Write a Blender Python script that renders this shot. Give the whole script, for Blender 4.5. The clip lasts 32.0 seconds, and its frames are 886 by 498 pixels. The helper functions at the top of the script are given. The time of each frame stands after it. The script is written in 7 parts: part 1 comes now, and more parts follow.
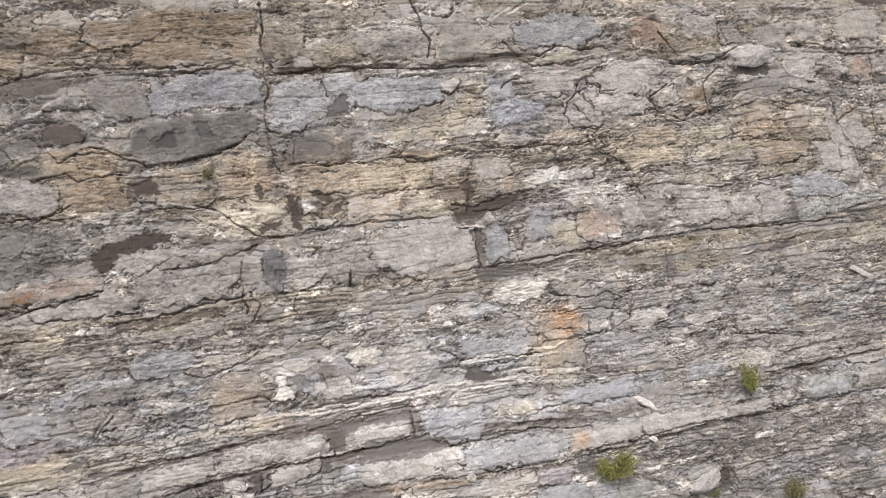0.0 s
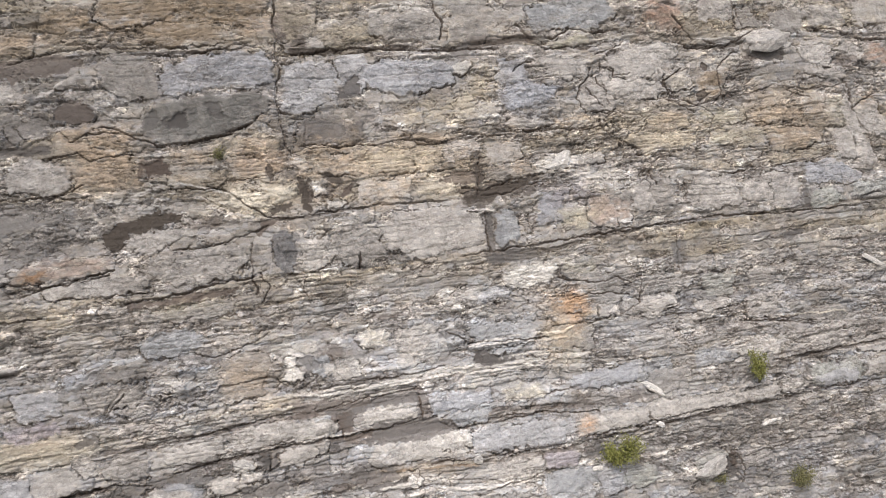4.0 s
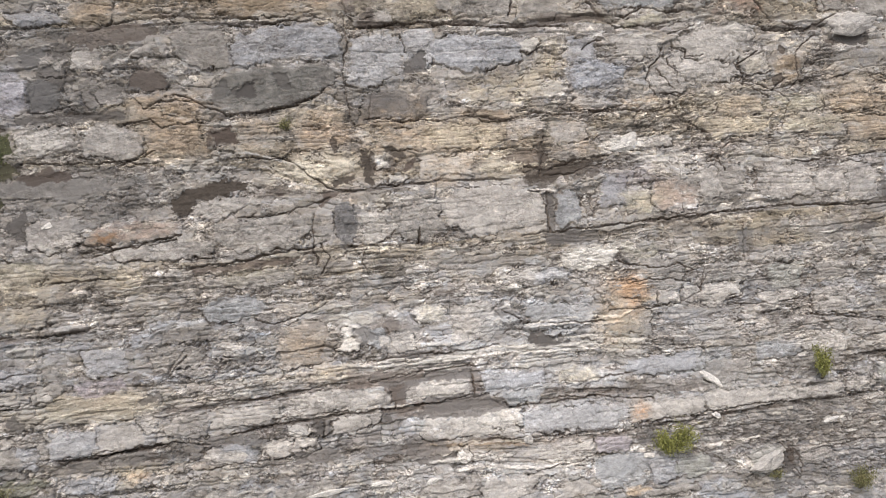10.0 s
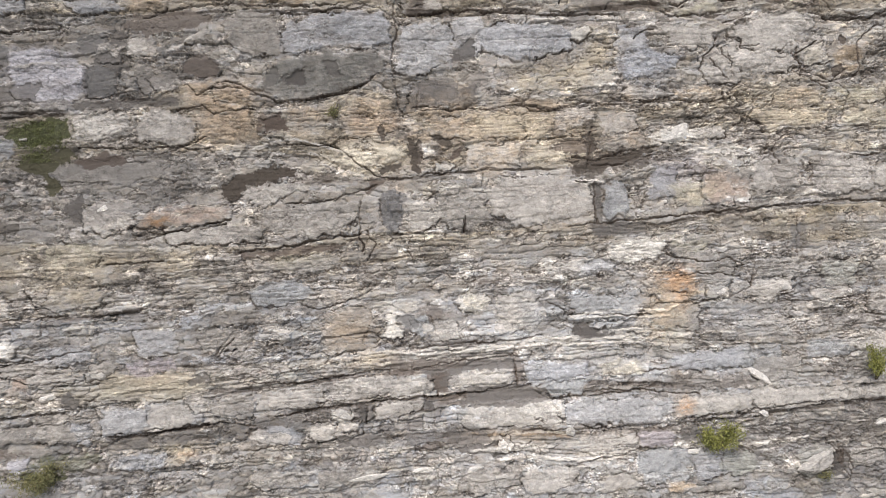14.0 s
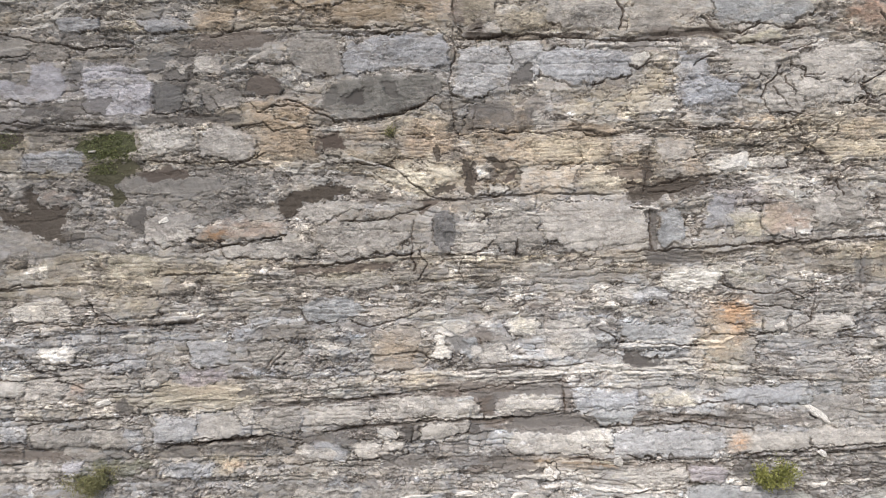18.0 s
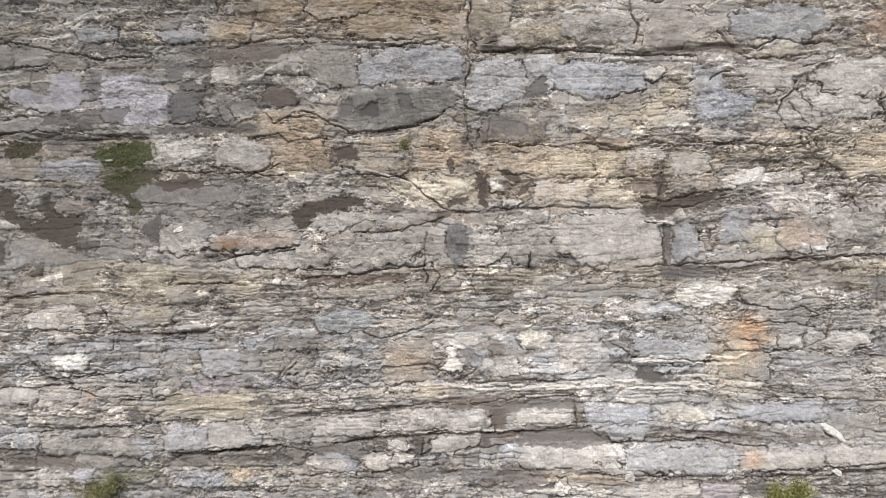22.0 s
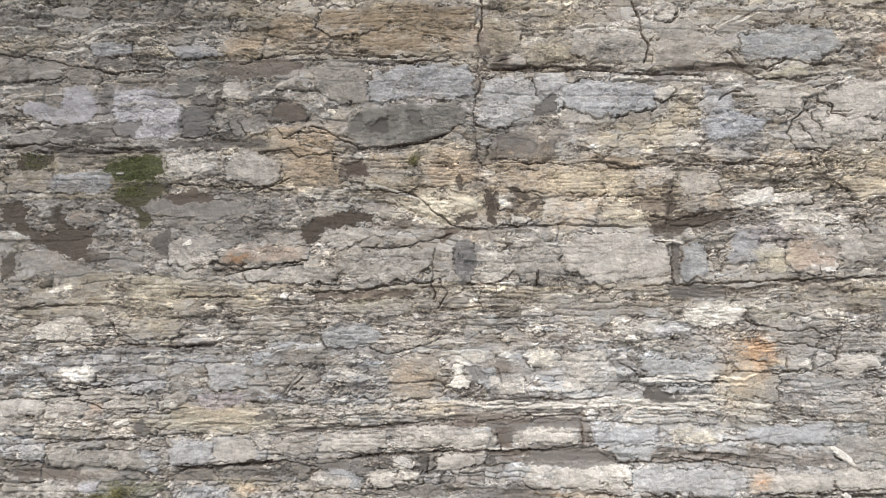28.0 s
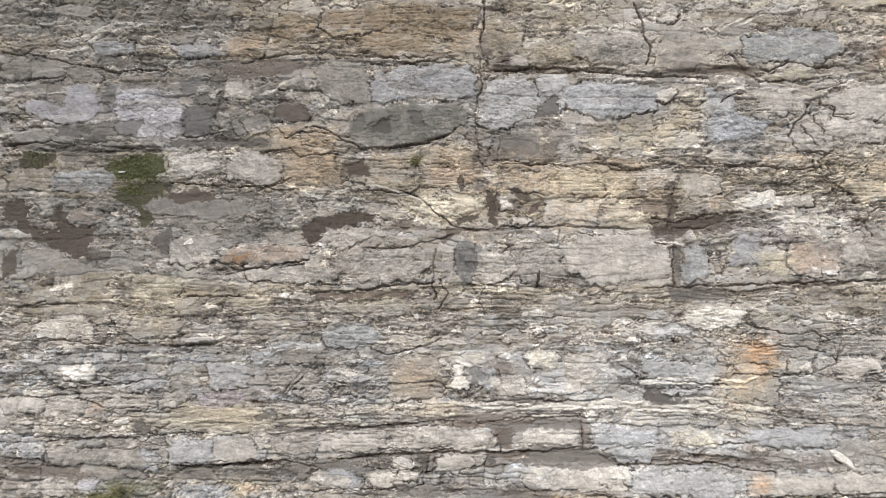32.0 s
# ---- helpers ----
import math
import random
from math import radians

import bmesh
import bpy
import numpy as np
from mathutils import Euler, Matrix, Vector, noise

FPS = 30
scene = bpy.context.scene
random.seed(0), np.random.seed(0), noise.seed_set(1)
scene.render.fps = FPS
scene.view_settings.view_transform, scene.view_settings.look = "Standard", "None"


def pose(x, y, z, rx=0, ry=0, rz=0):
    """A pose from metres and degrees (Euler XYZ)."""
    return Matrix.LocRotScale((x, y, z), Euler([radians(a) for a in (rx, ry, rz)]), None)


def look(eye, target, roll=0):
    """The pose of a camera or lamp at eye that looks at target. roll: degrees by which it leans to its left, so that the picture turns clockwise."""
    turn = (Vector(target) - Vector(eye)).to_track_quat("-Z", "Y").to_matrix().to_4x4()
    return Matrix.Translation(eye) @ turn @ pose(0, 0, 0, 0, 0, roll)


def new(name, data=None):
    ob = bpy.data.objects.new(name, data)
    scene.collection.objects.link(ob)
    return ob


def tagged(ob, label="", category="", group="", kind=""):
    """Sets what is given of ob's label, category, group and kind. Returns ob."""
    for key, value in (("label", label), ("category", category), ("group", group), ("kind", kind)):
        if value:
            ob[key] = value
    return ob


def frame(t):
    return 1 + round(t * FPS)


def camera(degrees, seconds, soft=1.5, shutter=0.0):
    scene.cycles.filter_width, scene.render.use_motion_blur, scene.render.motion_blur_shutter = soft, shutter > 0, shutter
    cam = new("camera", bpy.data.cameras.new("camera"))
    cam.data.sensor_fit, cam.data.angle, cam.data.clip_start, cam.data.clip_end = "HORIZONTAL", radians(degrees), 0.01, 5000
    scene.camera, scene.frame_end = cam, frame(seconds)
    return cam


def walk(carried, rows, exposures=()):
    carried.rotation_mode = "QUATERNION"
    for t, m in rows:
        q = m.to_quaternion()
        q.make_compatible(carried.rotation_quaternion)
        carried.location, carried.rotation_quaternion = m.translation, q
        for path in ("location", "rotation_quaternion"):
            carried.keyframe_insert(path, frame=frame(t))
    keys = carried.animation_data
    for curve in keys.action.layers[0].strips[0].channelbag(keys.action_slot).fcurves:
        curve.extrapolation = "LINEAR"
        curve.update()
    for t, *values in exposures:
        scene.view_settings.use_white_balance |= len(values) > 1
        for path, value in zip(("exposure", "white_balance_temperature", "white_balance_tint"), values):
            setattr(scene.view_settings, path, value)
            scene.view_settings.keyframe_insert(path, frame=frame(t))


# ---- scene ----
# A layered rock cliff, watched from one spot by a camera that slowly pans.
EYE = (0.0, -30.0, 11.0)
TURNS = [
    (0, 96.981, 8.970, -12.989),
    (0.5, 96.605, 8.643, -12.779),
    (1, 96.501, 8.549, -12.628),
    (1.5, 96.363, 8.479, -12.415),
    (2, 96.479, 8.436, -12.505),
    (2.5, 96.171, 8.410, -12.427),
    (3, 96.220, 8.430, -12.514),
    (3.5, 96.049, 8.365, -12.417),
    (5.5, 95.589, 8.110, -12.272),
    (6, 95.680, 8.114, -12.222),
    (6.5, 95.597, 8.006, -12.104),
    (7, 95.652, 7.985, -12.269),
    (7.5, 95.601, 6.945, -12.200),
    (8, 95.511, 6.627, -11.436),
    (8.5, 95.340, 6.416, -10.624),
    (9, 94.784, 5.971, -9.508),
    (9.5, 94.782, 5.701, -8.798),
    (10, 94.655, 5.407, -8.237),
    (10.5, 94.574, 4.946, -7.518),
    (11, 94.663, 4.801, -7.232),
    (11.5, 94.358, 4.744, -6.983),
    (12, 94.345, 4.643, -6.771),
    (12.5, 94.481, 4.409, -6.363),
    (13, 94.493, 4.234, -6.108),
    (13.5, 94.330, 4.112, -5.633),
    (14, 94.108, 4.018, -4.997),
    (14.5, 94.294, 3.857, -4.556),
    (16.5, 95.196, 2.926, -2.509),
    (17, 95.478, 2.330, -2.136),
    (17.5, 95.498, 1.926, -1.708),
    (18, 95.862, 1.749, -1.382),
    (18.5, 96.195, 1.463, -1.031),
    (19, 96.569, 1.304, -0.786),
    (19.5, 96.634, 1.188, -0.698),
    (20, 96.509, 1.182, -0.725),
    (20.5, 96.597, 1.142, -0.717),
    (21, 96.619, 1.051, -0.771),
    (21.5, 96.769, 1.014, -0.625),
    (22, 96.774, 0.982, -0.519),
    (22.5, 96.768, 0.958, -0.507),
    (23, 96.808, 0.920, -0.490),
    (23.5, 96.940, 0.845, -0.518),
    (24, 96.969, 0.794, -0.524),
    (24.5, 97.324, 0.760, -0.419),
    (25, 97.342, 0.713, -0.380),
    (25.5, 97.486, 0.702, -0.418),
    (27.5, 97.923, 0.322, -0.107),
    (28, 97.997, 0.199, -0.031),
    (28.5, 98.023, 0.053, 0.015),
    (29, 98.000, -0.001, 0.004),
    (29.5, 98.148, -0.087, 0.022),
    (30, 98.128, -0.077, 0.075),
    (30.5, 98.123, -0.086, 0.122),
    (31, 98.117, -0.157, 0.050),
    (31.5, 97.981, -0.195, -0.021),
    (32, 98.047, -0.176, -0.008),
]
cam = camera(59.38, 32.0, soft=1.0)
walk(cam, [(t, pose(*EYE, rx, ry, rz)) for t, rx, ry, rz in TURNS],
     exposures=[(0, 0.435, 6550, 12), (9, 0.43, 6550, 11.5), (19, 0.51, 6480, 10), (25, 0.55, 6500, 10), (28, 0.56, 6560, 8), (32, 0.555, 6570, 8)])

# World: overcast daylight.
world = bpy.data.worlds.new("overcast_sky")
scene.world = world
world.use_nodes = True
wn = world.node_tree
sky = wn.nodes.new("ShaderNodeTexSky")
sky.sky_type, sky.sun_disc = "NISHITA", False
sky.sun_elevation, sky.sun_rotation = radians(46), radians(197)
sky.air_density, sky.dust_density = 1.0, 3.0
wn.nodes["Background"].inputs["Strength"].default_value = 0.13
wn.links.new(sky.outputs["Color"], wn.nodes["Background"].inputs["Color"])
sun = new("sun", bpy.data.lights.new("sun", "SUN"))
sun.data.energy, sun.data.angle, sun.data.color = 1.2, radians(24), (1.0, 0.97, 0.93)
sun.matrix_world = look((-14, -46, 50), (0, 0, 0))

# Rock colours.
G, G2, PG = (0.30, 0.285, 0.262), (0.21, 0.205, 0.19), (0.36, 0.365, 0.335)
P, PW, PB, PY = (0.42, 0.40, 0.37), (0.50, 0.48, 0.445), (0.385, 0.385, 0.385), (0.47, 0.44, 0.375)
B, B2, B3, B4 = (0.350, 0.355, 0.364), (0.322, 0.331, 0.348), (0.302, 0.304, 0.312), (0.305, 0.311, 0.312)
V, VB, VP = (0.31, 0.288, 0.298), (0.31, 0.305, 0.328), (0.45, 0.444, 0.466)
O, O2, OB, OG, OD = (0.42, 0.345, 0.262), (0.40, 0.325, 0.245), (0.31, 0.25, 0.182), (0.34, 0.305, 0.245), (0.25, 0.19, 0.13)
Y, YW, YG = (0.49, 0.435, 0.34), (0.60, 0.555, 0.465), (0.375, 0.355, 0.285)
R, R2, R3, R4 = (0.46, 0.29, 0.175), (0.38, 0.27, 0.21), (0.36, 0.295, 0.25), (0.44, 0.34, 0.25)
W, WW = (0.56, 0.54, 0.50), (0.72, 0.69, 0.64)
# Darks for rock and growth, and for the shade painted in colour.
D2, D3, D4, DB, DB2 = (0.125, 0.117, 0.110), (0.168, 0.157, 0.147), (0.190, 0.186, 0.182), (0.118, 0.096, 0.082), (0.158, 0.136, 0.120)
K, KG, K2 = (0.088, 0.075, 0.063), (0.085, 0.082, 0.052), (0.105, 0.088, 0.075)
M, M3 = (0.07, 0.078, 0.034), (0.10, 0.11, 0.045)

# The face of the cliff is worked out on one fine lattice of x along the wall and z up.
STEP = 0.033
XS = np.arange(-19.6, 32.8, STEP)
ZS = np.arange(-0.3, 27.2, STEP)
NX, NZ = len(XS), len(ZS)
XX, ZZ = np.meshgrid(XS.astype(np.float32), ZS.astype(np.float32))
_rng = np.random.RandomState(7)
LATTICE = (_rng.rand(12, 256, 256) * 2 - 1).astype(np.float32)
HASH = _rng.rand(65536).astype(np.float32)


def value_noise(x, z, seed):
    fx, fz = np.floor(x), np.floor(z)
    ix, iz = fx.astype(np.int32), fz.astype(np.int32)
    fx, fz = (x - fx).astype(np.float32), (z - fz).astype(np.float32)
    fx, fz = fx * fx * (3 - 2 * fx), fz * fz * (3 - 2 * fz)
    lat = LATTICE[seed % 12]
    ix, iz = ix + seed * 37, iz + seed * 91
    a, b = lat[iz & 255, ix & 255], lat[iz & 255, (ix + 1) & 255]
    c, d = lat[(iz + 1) & 255, ix & 255], lat[(iz + 1) & 255, (ix + 1) & 255]
    return (a + (b - a) * fx) * (1 - fz) + (c + (d - c) * fx) * fz


def fractal(x, z, seed, octaves=3, gain=0.5):
    total, amp = 0.0, 1.0
    for i in range(octaves):
        total = total + amp * value_noise(x * 2 ** i, z * 2 ** i, seed + i)
        amp *= gain
    return total


def chance(a, b, c=0):
    a, b, c = (np.atleast_1d(np.asarray(v)).astype(np.int32) for v in (a, b, c))
    key = (a * np.int32(73856093)) ^ (b * np.int32(19349663)) ^ (c * np.int32(83492791))
    return HASH[(key ^ (key >> 13)) & 65535]


def smooth(a, b, x):
    t = np.clip((x - a) / (b - a), 0, 1)
    return t * t * (3 - 2 * t)


def fragments(x, z, seed):
    """Broken cells: for each place the cell's own chances, the way from its heart, and the distance to its edge."""
    x, z = x.astype(np.float32), z.astype(np.float32)
    ix, iz = np.floor(x).astype(np.int32), np.floor(z).astype(np.int32)
    near, second = np.full(x.shape, 9.0, np.float32), np.full(x.shape, 9.0, np.float32)
    own = np.zeros(x.shape, np.int32)
    hx, hz = np.zeros(x.shape, np.float32), np.zeros(x.shape, np.float32)
    for a in (-1, 0, 1):
        for b in (-1, 0, 1):
            px, pz = ix + a + 0.1 + 0.8 * chance(ix + a, iz + b, seed), iz + b + 0.1 + 0.8 * chance(ix + a, iz + b, seed + 17)
            dx, dz = np.abs(x - px), np.abs(z - pz)
            d = np.maximum(dx, dz) + 0.35 * np.minimum(dx, dz)
            closer = d < near
            second = np.where(closer, near, np.minimum(second, d))
            own = np.where(closer, (ix + np.int32(a)) * np.int32(7919) + (iz + np.int32(b)), own)
            hx, hz = np.where(closer, x - px, hx), np.where(closer, z - pz, hz)
            near = np.where(closer, d, near)
    return chance(own, seed, 1), chance(own, seed, 2), chance(own, seed, 3), hx, hz, second - near


# Bedding planes, from the top down: the run of each along the wall.
LINES = []


def bed_line(name, *run):
    xs, zs = np.array(run[0::2]), np.array(run[1::2])
    z = np.interp(XS, xs, zs)
    width = int(0.8 / STEP)
    z = np.convolve(np.pad(z, width, mode="edge"), np.ones(2 * width + 1) / (2 * width + 1), "valid")
    i = len(LINES)
    z = z + 0.05 * value_noise(XS / 0.9, XS * 0 + i * 3.3, i) + 0.03 * value_noise(XS / 0.28, XS * 0 + i * 5.1, i + 3)
    LINES.append(z)


bed_line("ochre_base", -17.9, 23.08, -13.3, 23.12, -8.8, 22.98, -5.1, 23.08, -1.9, 22.89, 1.5, 22.41, 4.5, 22.41, 8.6, 22.51, 11.7, 22.41, 14.0, 22.08, 15.9, 22.41, 19.1, 21.78, 22.6, 22.08, 26.6, 22.26, 30.7, 21.78)
bed_line("blue_base", -17.6, 19.04, -14.4, 19.13, -11.3, 19.09, -8.6, 19.50, -6.9, 20.36, -4.1, 19.27, -2.1, 19.18, 0.1, 19.78, 1.7, 18.74, 3.7, 18.63, 6.2, 18.95, 9.3, 18.95, 13.8, 19.23, 17.2, 19.46, 22.0, 19.47, 26.3, 19.72, 29.9, 18.82)
bed_line("honey_base", -17.4, 17.26, -13.0, 17.21, -8.6, 17.58, -4.1, 17.37, -2.1, 17.08, -0.3, 16.22, 1.7, 16.09, 4.8, 16.22, 7.7, 16.09, 9.2, 16.22, 11.9, 16.76, 14.6, 16.67, 18.2, 16.29, 22.1, 16.03, 24.2, 16.13, 28.9, 15.04)
bed_line("massive_base", -17.2, 14.00, -13.3, 14.35, -10.2, 14.13, -6.2, 13.82, -3.1, 13.65, -0.5, 13.91, 3.6, 13.78, 9.1, 13.87, 11.6, 13.63, 15.2, 13.89, 19.4, 13.98, 23.7, 14.08, 28.6, 14.09)
bed_line("lamina_a_base", -17.1, 12.60, -10.5, 12.60, -4.9, 12.71, -0.5, 12.77, 4.7, 12.86, 9.1, 12.93, 13.4, 13.04, 17.6, 12.50, 23.3, 12.39, 28.2, 12.43)
bed_line("lamina_b_base", -17.0, 11.26, -10.5, 11.48, -4.9, 11.65, -0.5, 11.48, 4.7, 11.65, 9.0, 11.74, 15.3, 11.37, 20.2, 11.42, 27.7, 10.64)
bed_line("lamina_c_base", -16.8, 9.60, -12.5, 9.64, -6.1, 9.35, 0.3, 9.26, 4.6, 9.43, 8.9, 9.35, 13.7, 8.78, 16.9, 8.84, 22.4, 8.73, 27.2, 8.77)
bed_line("streak_base", -16.7, 8.13, -10.3, 8.18, -6.5, 8.13, -3.5, 8.51, -0.1, 8.59, 4.6, 8.59, 10.2, 8.51, 16.5, 7.37, 19.2, 7.16, 22.6, 7.45, 26.9, 7.53)
bed_line("pale_row_base", -16.6, 7.35, -10.3, 7.02, -6.0, 7.14, -1.8, 7.47, 4.6, 7.55, 8.8, 7.59, 14.6, 6.82, 19.1, 6.75, 22.4, 6.62, 26.6, 6.68)
bed_line("thin_row_base", -16.6, 6.48, -10.2, 6.36, -6.0, 6.52, -0.5, 6.85, 2.9, 7.06, 7.7, 7.08, 11.1, 7.01, 14.7, 6.89, 17.5, 6.86, 17.5, 6.82, 21.8, 6.36, 26.5, 6.20)
bed_line("block_row_base", -13.2, 6.47, -9.3, 6.50, -5.2, 6.45, -1.1, 6.36, 3.0, 6.21, 7.4, 5.72, 11.5, 5.61, 14.5, 5.91, 16.9, 5.97, 20.6, 6.11, 21.7, 6.06, 26.4, 5.72)
bed_line("low_row_base", -13.2, 5.67, -9.3, 5.61, -3.2, 5.44, 3.1, 5.47, 7.5, 4.80, 9.5, 4.74, 14.4, 4.66, 20.6, 4.20, 25.9, 4.17)

# Beds: laminae, typical length against height, step between laminae, depth of joints, colours.
BEDS = (
    (9, 5.0, 0.05, 0.10, OG, P), (7, 2.8, 0.06, 0.14, P, G), (9, 4.5, 0.05, 0.12, OG, P), (6, 3.0, 0.06, 0.12, G, P),
    (5, 4.0, 0.04, 0.10, G, OG), (5, 3.4, 0.05, 0.12, G, P), (7, 3.2, 0.05, 0.12, G, PB), (5, 5.0, 0.06, 0.14, G, PW),
    (3, 3.2, 0.07, 0.16, P, PB), (2, 4.2, 0.06, 0.13, G, D3), (3, 2.4, 0.07, 0.16, PB, G), (4, 3.0, 0.06, 0.14, G, P), (14, 3.0, 0.05, 0.12, G, PB))
MACRO = 0.16 * fractal(XX / 9.0, ZZ / 6.0, 1, 2) + 0.06 * fractal(XX / 2.6, ZZ / 1.5, 4, 2)
RELIEF = MACRO.copy()
COLOUR = np.zeros((NZ, NX, 3), np.float32)
PIECE = np.zeros((NZ, NX), np.int32)
# Dark brown painted into cracks and gaps in place of their shade.
CREVICE_SHADE = np.array((0.115, 0.094, 0.080))
# How rough the rock is: low on smooth faces, high in broken rock.
calm_patch = fractal(XX / 1.5 + 0.6 * value_noise(XX / 0.7, ZZ / 0.5, 3), ZZ / 0.7 + 0.6 * value_noise(XX / 0.7, ZZ / 0.5, 6), 2, 3, 0.6)
DETAIL = (1.0 - 0.65 * smooth(-0.22, 0.05, calm_patch)).astype(np.float32)
wx = XX + 0.08 * value_noise(XX / 0.9, ZZ / 0.5, 2) + 0.05 * value_noise(XX / 0.24, ZZ / 0.2, 4) + 0.035 * value_noise(XX / 0.13, ZZ / 0.13, 5)
wz = ZZ + 0.035 * value_noise(XX / 0.9, ZZ / 0.5, 3) + 0.035 * value_noise(XX / 0.3, ZZ / 0.22, 9) + 0.02 * value_noise(XX / 0.13, ZZ / 0.13, 6)
bounds = [ZS[-1] + 1.2 + 0 * XS] + LINES + [ZS[0] - 1.0 + 0 * XS]
for i, (count, aspect, step, groove, tone, other) in enumerate(BEDS):
    top, low = bounds[i][None, :], np.minimum(bounds[i + 1], bounds[i] - 0.08)[None, :]
    inside = (wz < top) & (wz >= low)
    span = (top - low) + 0 * XX
    f = np.clip((wz - low) / span, 0, 0.99999)[inside]
    x, z, span = wx[inside], wz[inside], span[inside]
    cuts = np.cumsum(0.35 + _rng.rand(count))
    cuts = np.concatenate(([0], cuts / cuts[-1]))
    shift = 0.25 / count * value_noise(x / 3.1, x * 0 + i, i)
    fs = np.clip(f + shift * smooth(0, 0.15, f) * smooth(0, 0.15, 1 - f), 0, 0.99999)
    k = np.clip(np.searchsorted(cuts, fs, side="right") - 1, 0, count - 1)
    height = (cuts[k + 1] - cuts[k]) * span
    edge = np.minimum(fs - cuts[k], cuts[k + 1] - fs) * span
    length = np.maximum(height * aspect * (0.6 + 0.9 * chance(k, i, 9)), 0.35)
    run = x / length + 11 * chance(k, i, 5) + 0.32 * value_noise(x / length * 0.7, k * 1.7, i + 2)
    cell = np.floor(run)
    joint = np.minimum(run - cell, 1 - run + cell) * length
    r1, r2, r3 = chance(k, cell, i), chance(k, cell, i + 40), chance(k, cell, i + 80)
    rise = step * (r1 * 2 - 1)
    rise += step * ((run - cell) - 0.5) * (r2 - 0.5) * 1.6 + step * 0.7 * ((fs - cuts[k]) / (cuts[k + 1] - cuts[k]) - 0.5) * (r3 - 0.7)
    open_bed = smooth(-0.35, 0.5, value_noise(x / 2.2, z / 0.5, i + 4) + 0.5 * (r2 - 0.5))
    open_joint = smooth(-0.1, 0.6, value_noise(x / 1.1, z / 1.1, i + 7) + 0.8 * (r3 - 0.45))
    rise -= groove * 0.75 * open_bed * (1 - smooth(0.0, 0.042, edge)) + groove * 0.7 * open_joint * (1 - smooth(0.0, 0.04, joint))
    RELIEF[inside] += rise
    mix = np.clip(0.5 + 0.55 * fractal(x / 2.4, z / 0.55, i + 5, 2) + 0.35 * (r2 - 0.5), 0, 1)[:, None]
    tint = np.array(tone) * (1 - mix) + np.array(other) * mix
    tint = tint * (0.86 + 0.28 * r3)[:, None]
    pale = smooth(0.86, 0.95, r2)[:, None] * 0.5
    COLOUR[inside] = tint * (1 - pale) + np.array(PW) * pale

CRUMBLY = np.zeros((NZ, NX))


def crumbly(x, z, w, h, amount):
    """A zone where the rock is shattered into small pieces."""
    global CRUMBLY
    d = np.abs((XX - x) / (w / 2)) ** 2 + np.abs((ZZ - z) / (h / 2)) ** 2 + 0.5 * fractal(XX / 0.8, ZZ / 0.5, 4, 3)
    CRUMBLY = np.maximum(CRUMBLY, amount * (1 - smooth(0.6, 1.3, d)))


crumbly(-13.18, 24.28, 9.64, 4.35, 0.80)
crumbly(-8.35, 21.07, 3.40, 3.99, 0.90)
crumbly(20.49, 20.40, 3.98, 3.22, 1.00)
crumbly(28.10, 19.39, 4.32, 5.93, 0.80)
crumbly(11.92, 17.26, 7.56, 3.18, 0.80)
crumbly(11.91, 10.57, 5.64, 4.35, 0.60)
crumbly(-14.04, 16.24, 6.64, 3.38, 0.70)
crumbly(-11.58, 11.73, 3.04, 1.72, 0.40)
crumbly(21.68, 10.71, 11.77, 4.49, 0.60)
crumbly(19.93, 4.41, 13.54, 4.65, 0.70)
crumbly(-3.53, 10.13, 6.02, 1.91, 0.50)
crumbly(8.98, 10.88, 4.32, 3.42, 0.60)
crumbly(-13.59, 9.29, 6.43, 3.17, 0.60)
crumbly(17.29, 17.94, 5.68, 3.33, 0.70)
crumbly(23.19, 17.50, 6.72, 3.22, 0.60)
crumbly(-0.94, 5.24, 8.01, 2.28, 0.60)
crumbly(-9.08, 6.02, 8.34, 2.22, 0.40)
crumbly(27.33, 10.43, 4.24, 5.74, 0.80)
crumbly(2.91, 16.92, 3.33, 1.58, 0.50)
crumbly(-7.15, 15.57, 7.95, 2.01, 0.40)
crumbly(21.57, 23.29, 3.78, 2.77, 0.60)
crumbly(21.06, 20.21, 2.42, 2.58, 1.00)
crumbly(14.51, 20.29, 2.67, 2.63, 0.60)
crumbly(10.92, 16.86, 4.72, 1.97, 0.70)
crumbly(17.09, 16.90, 3.19, 2.26, 0.70)

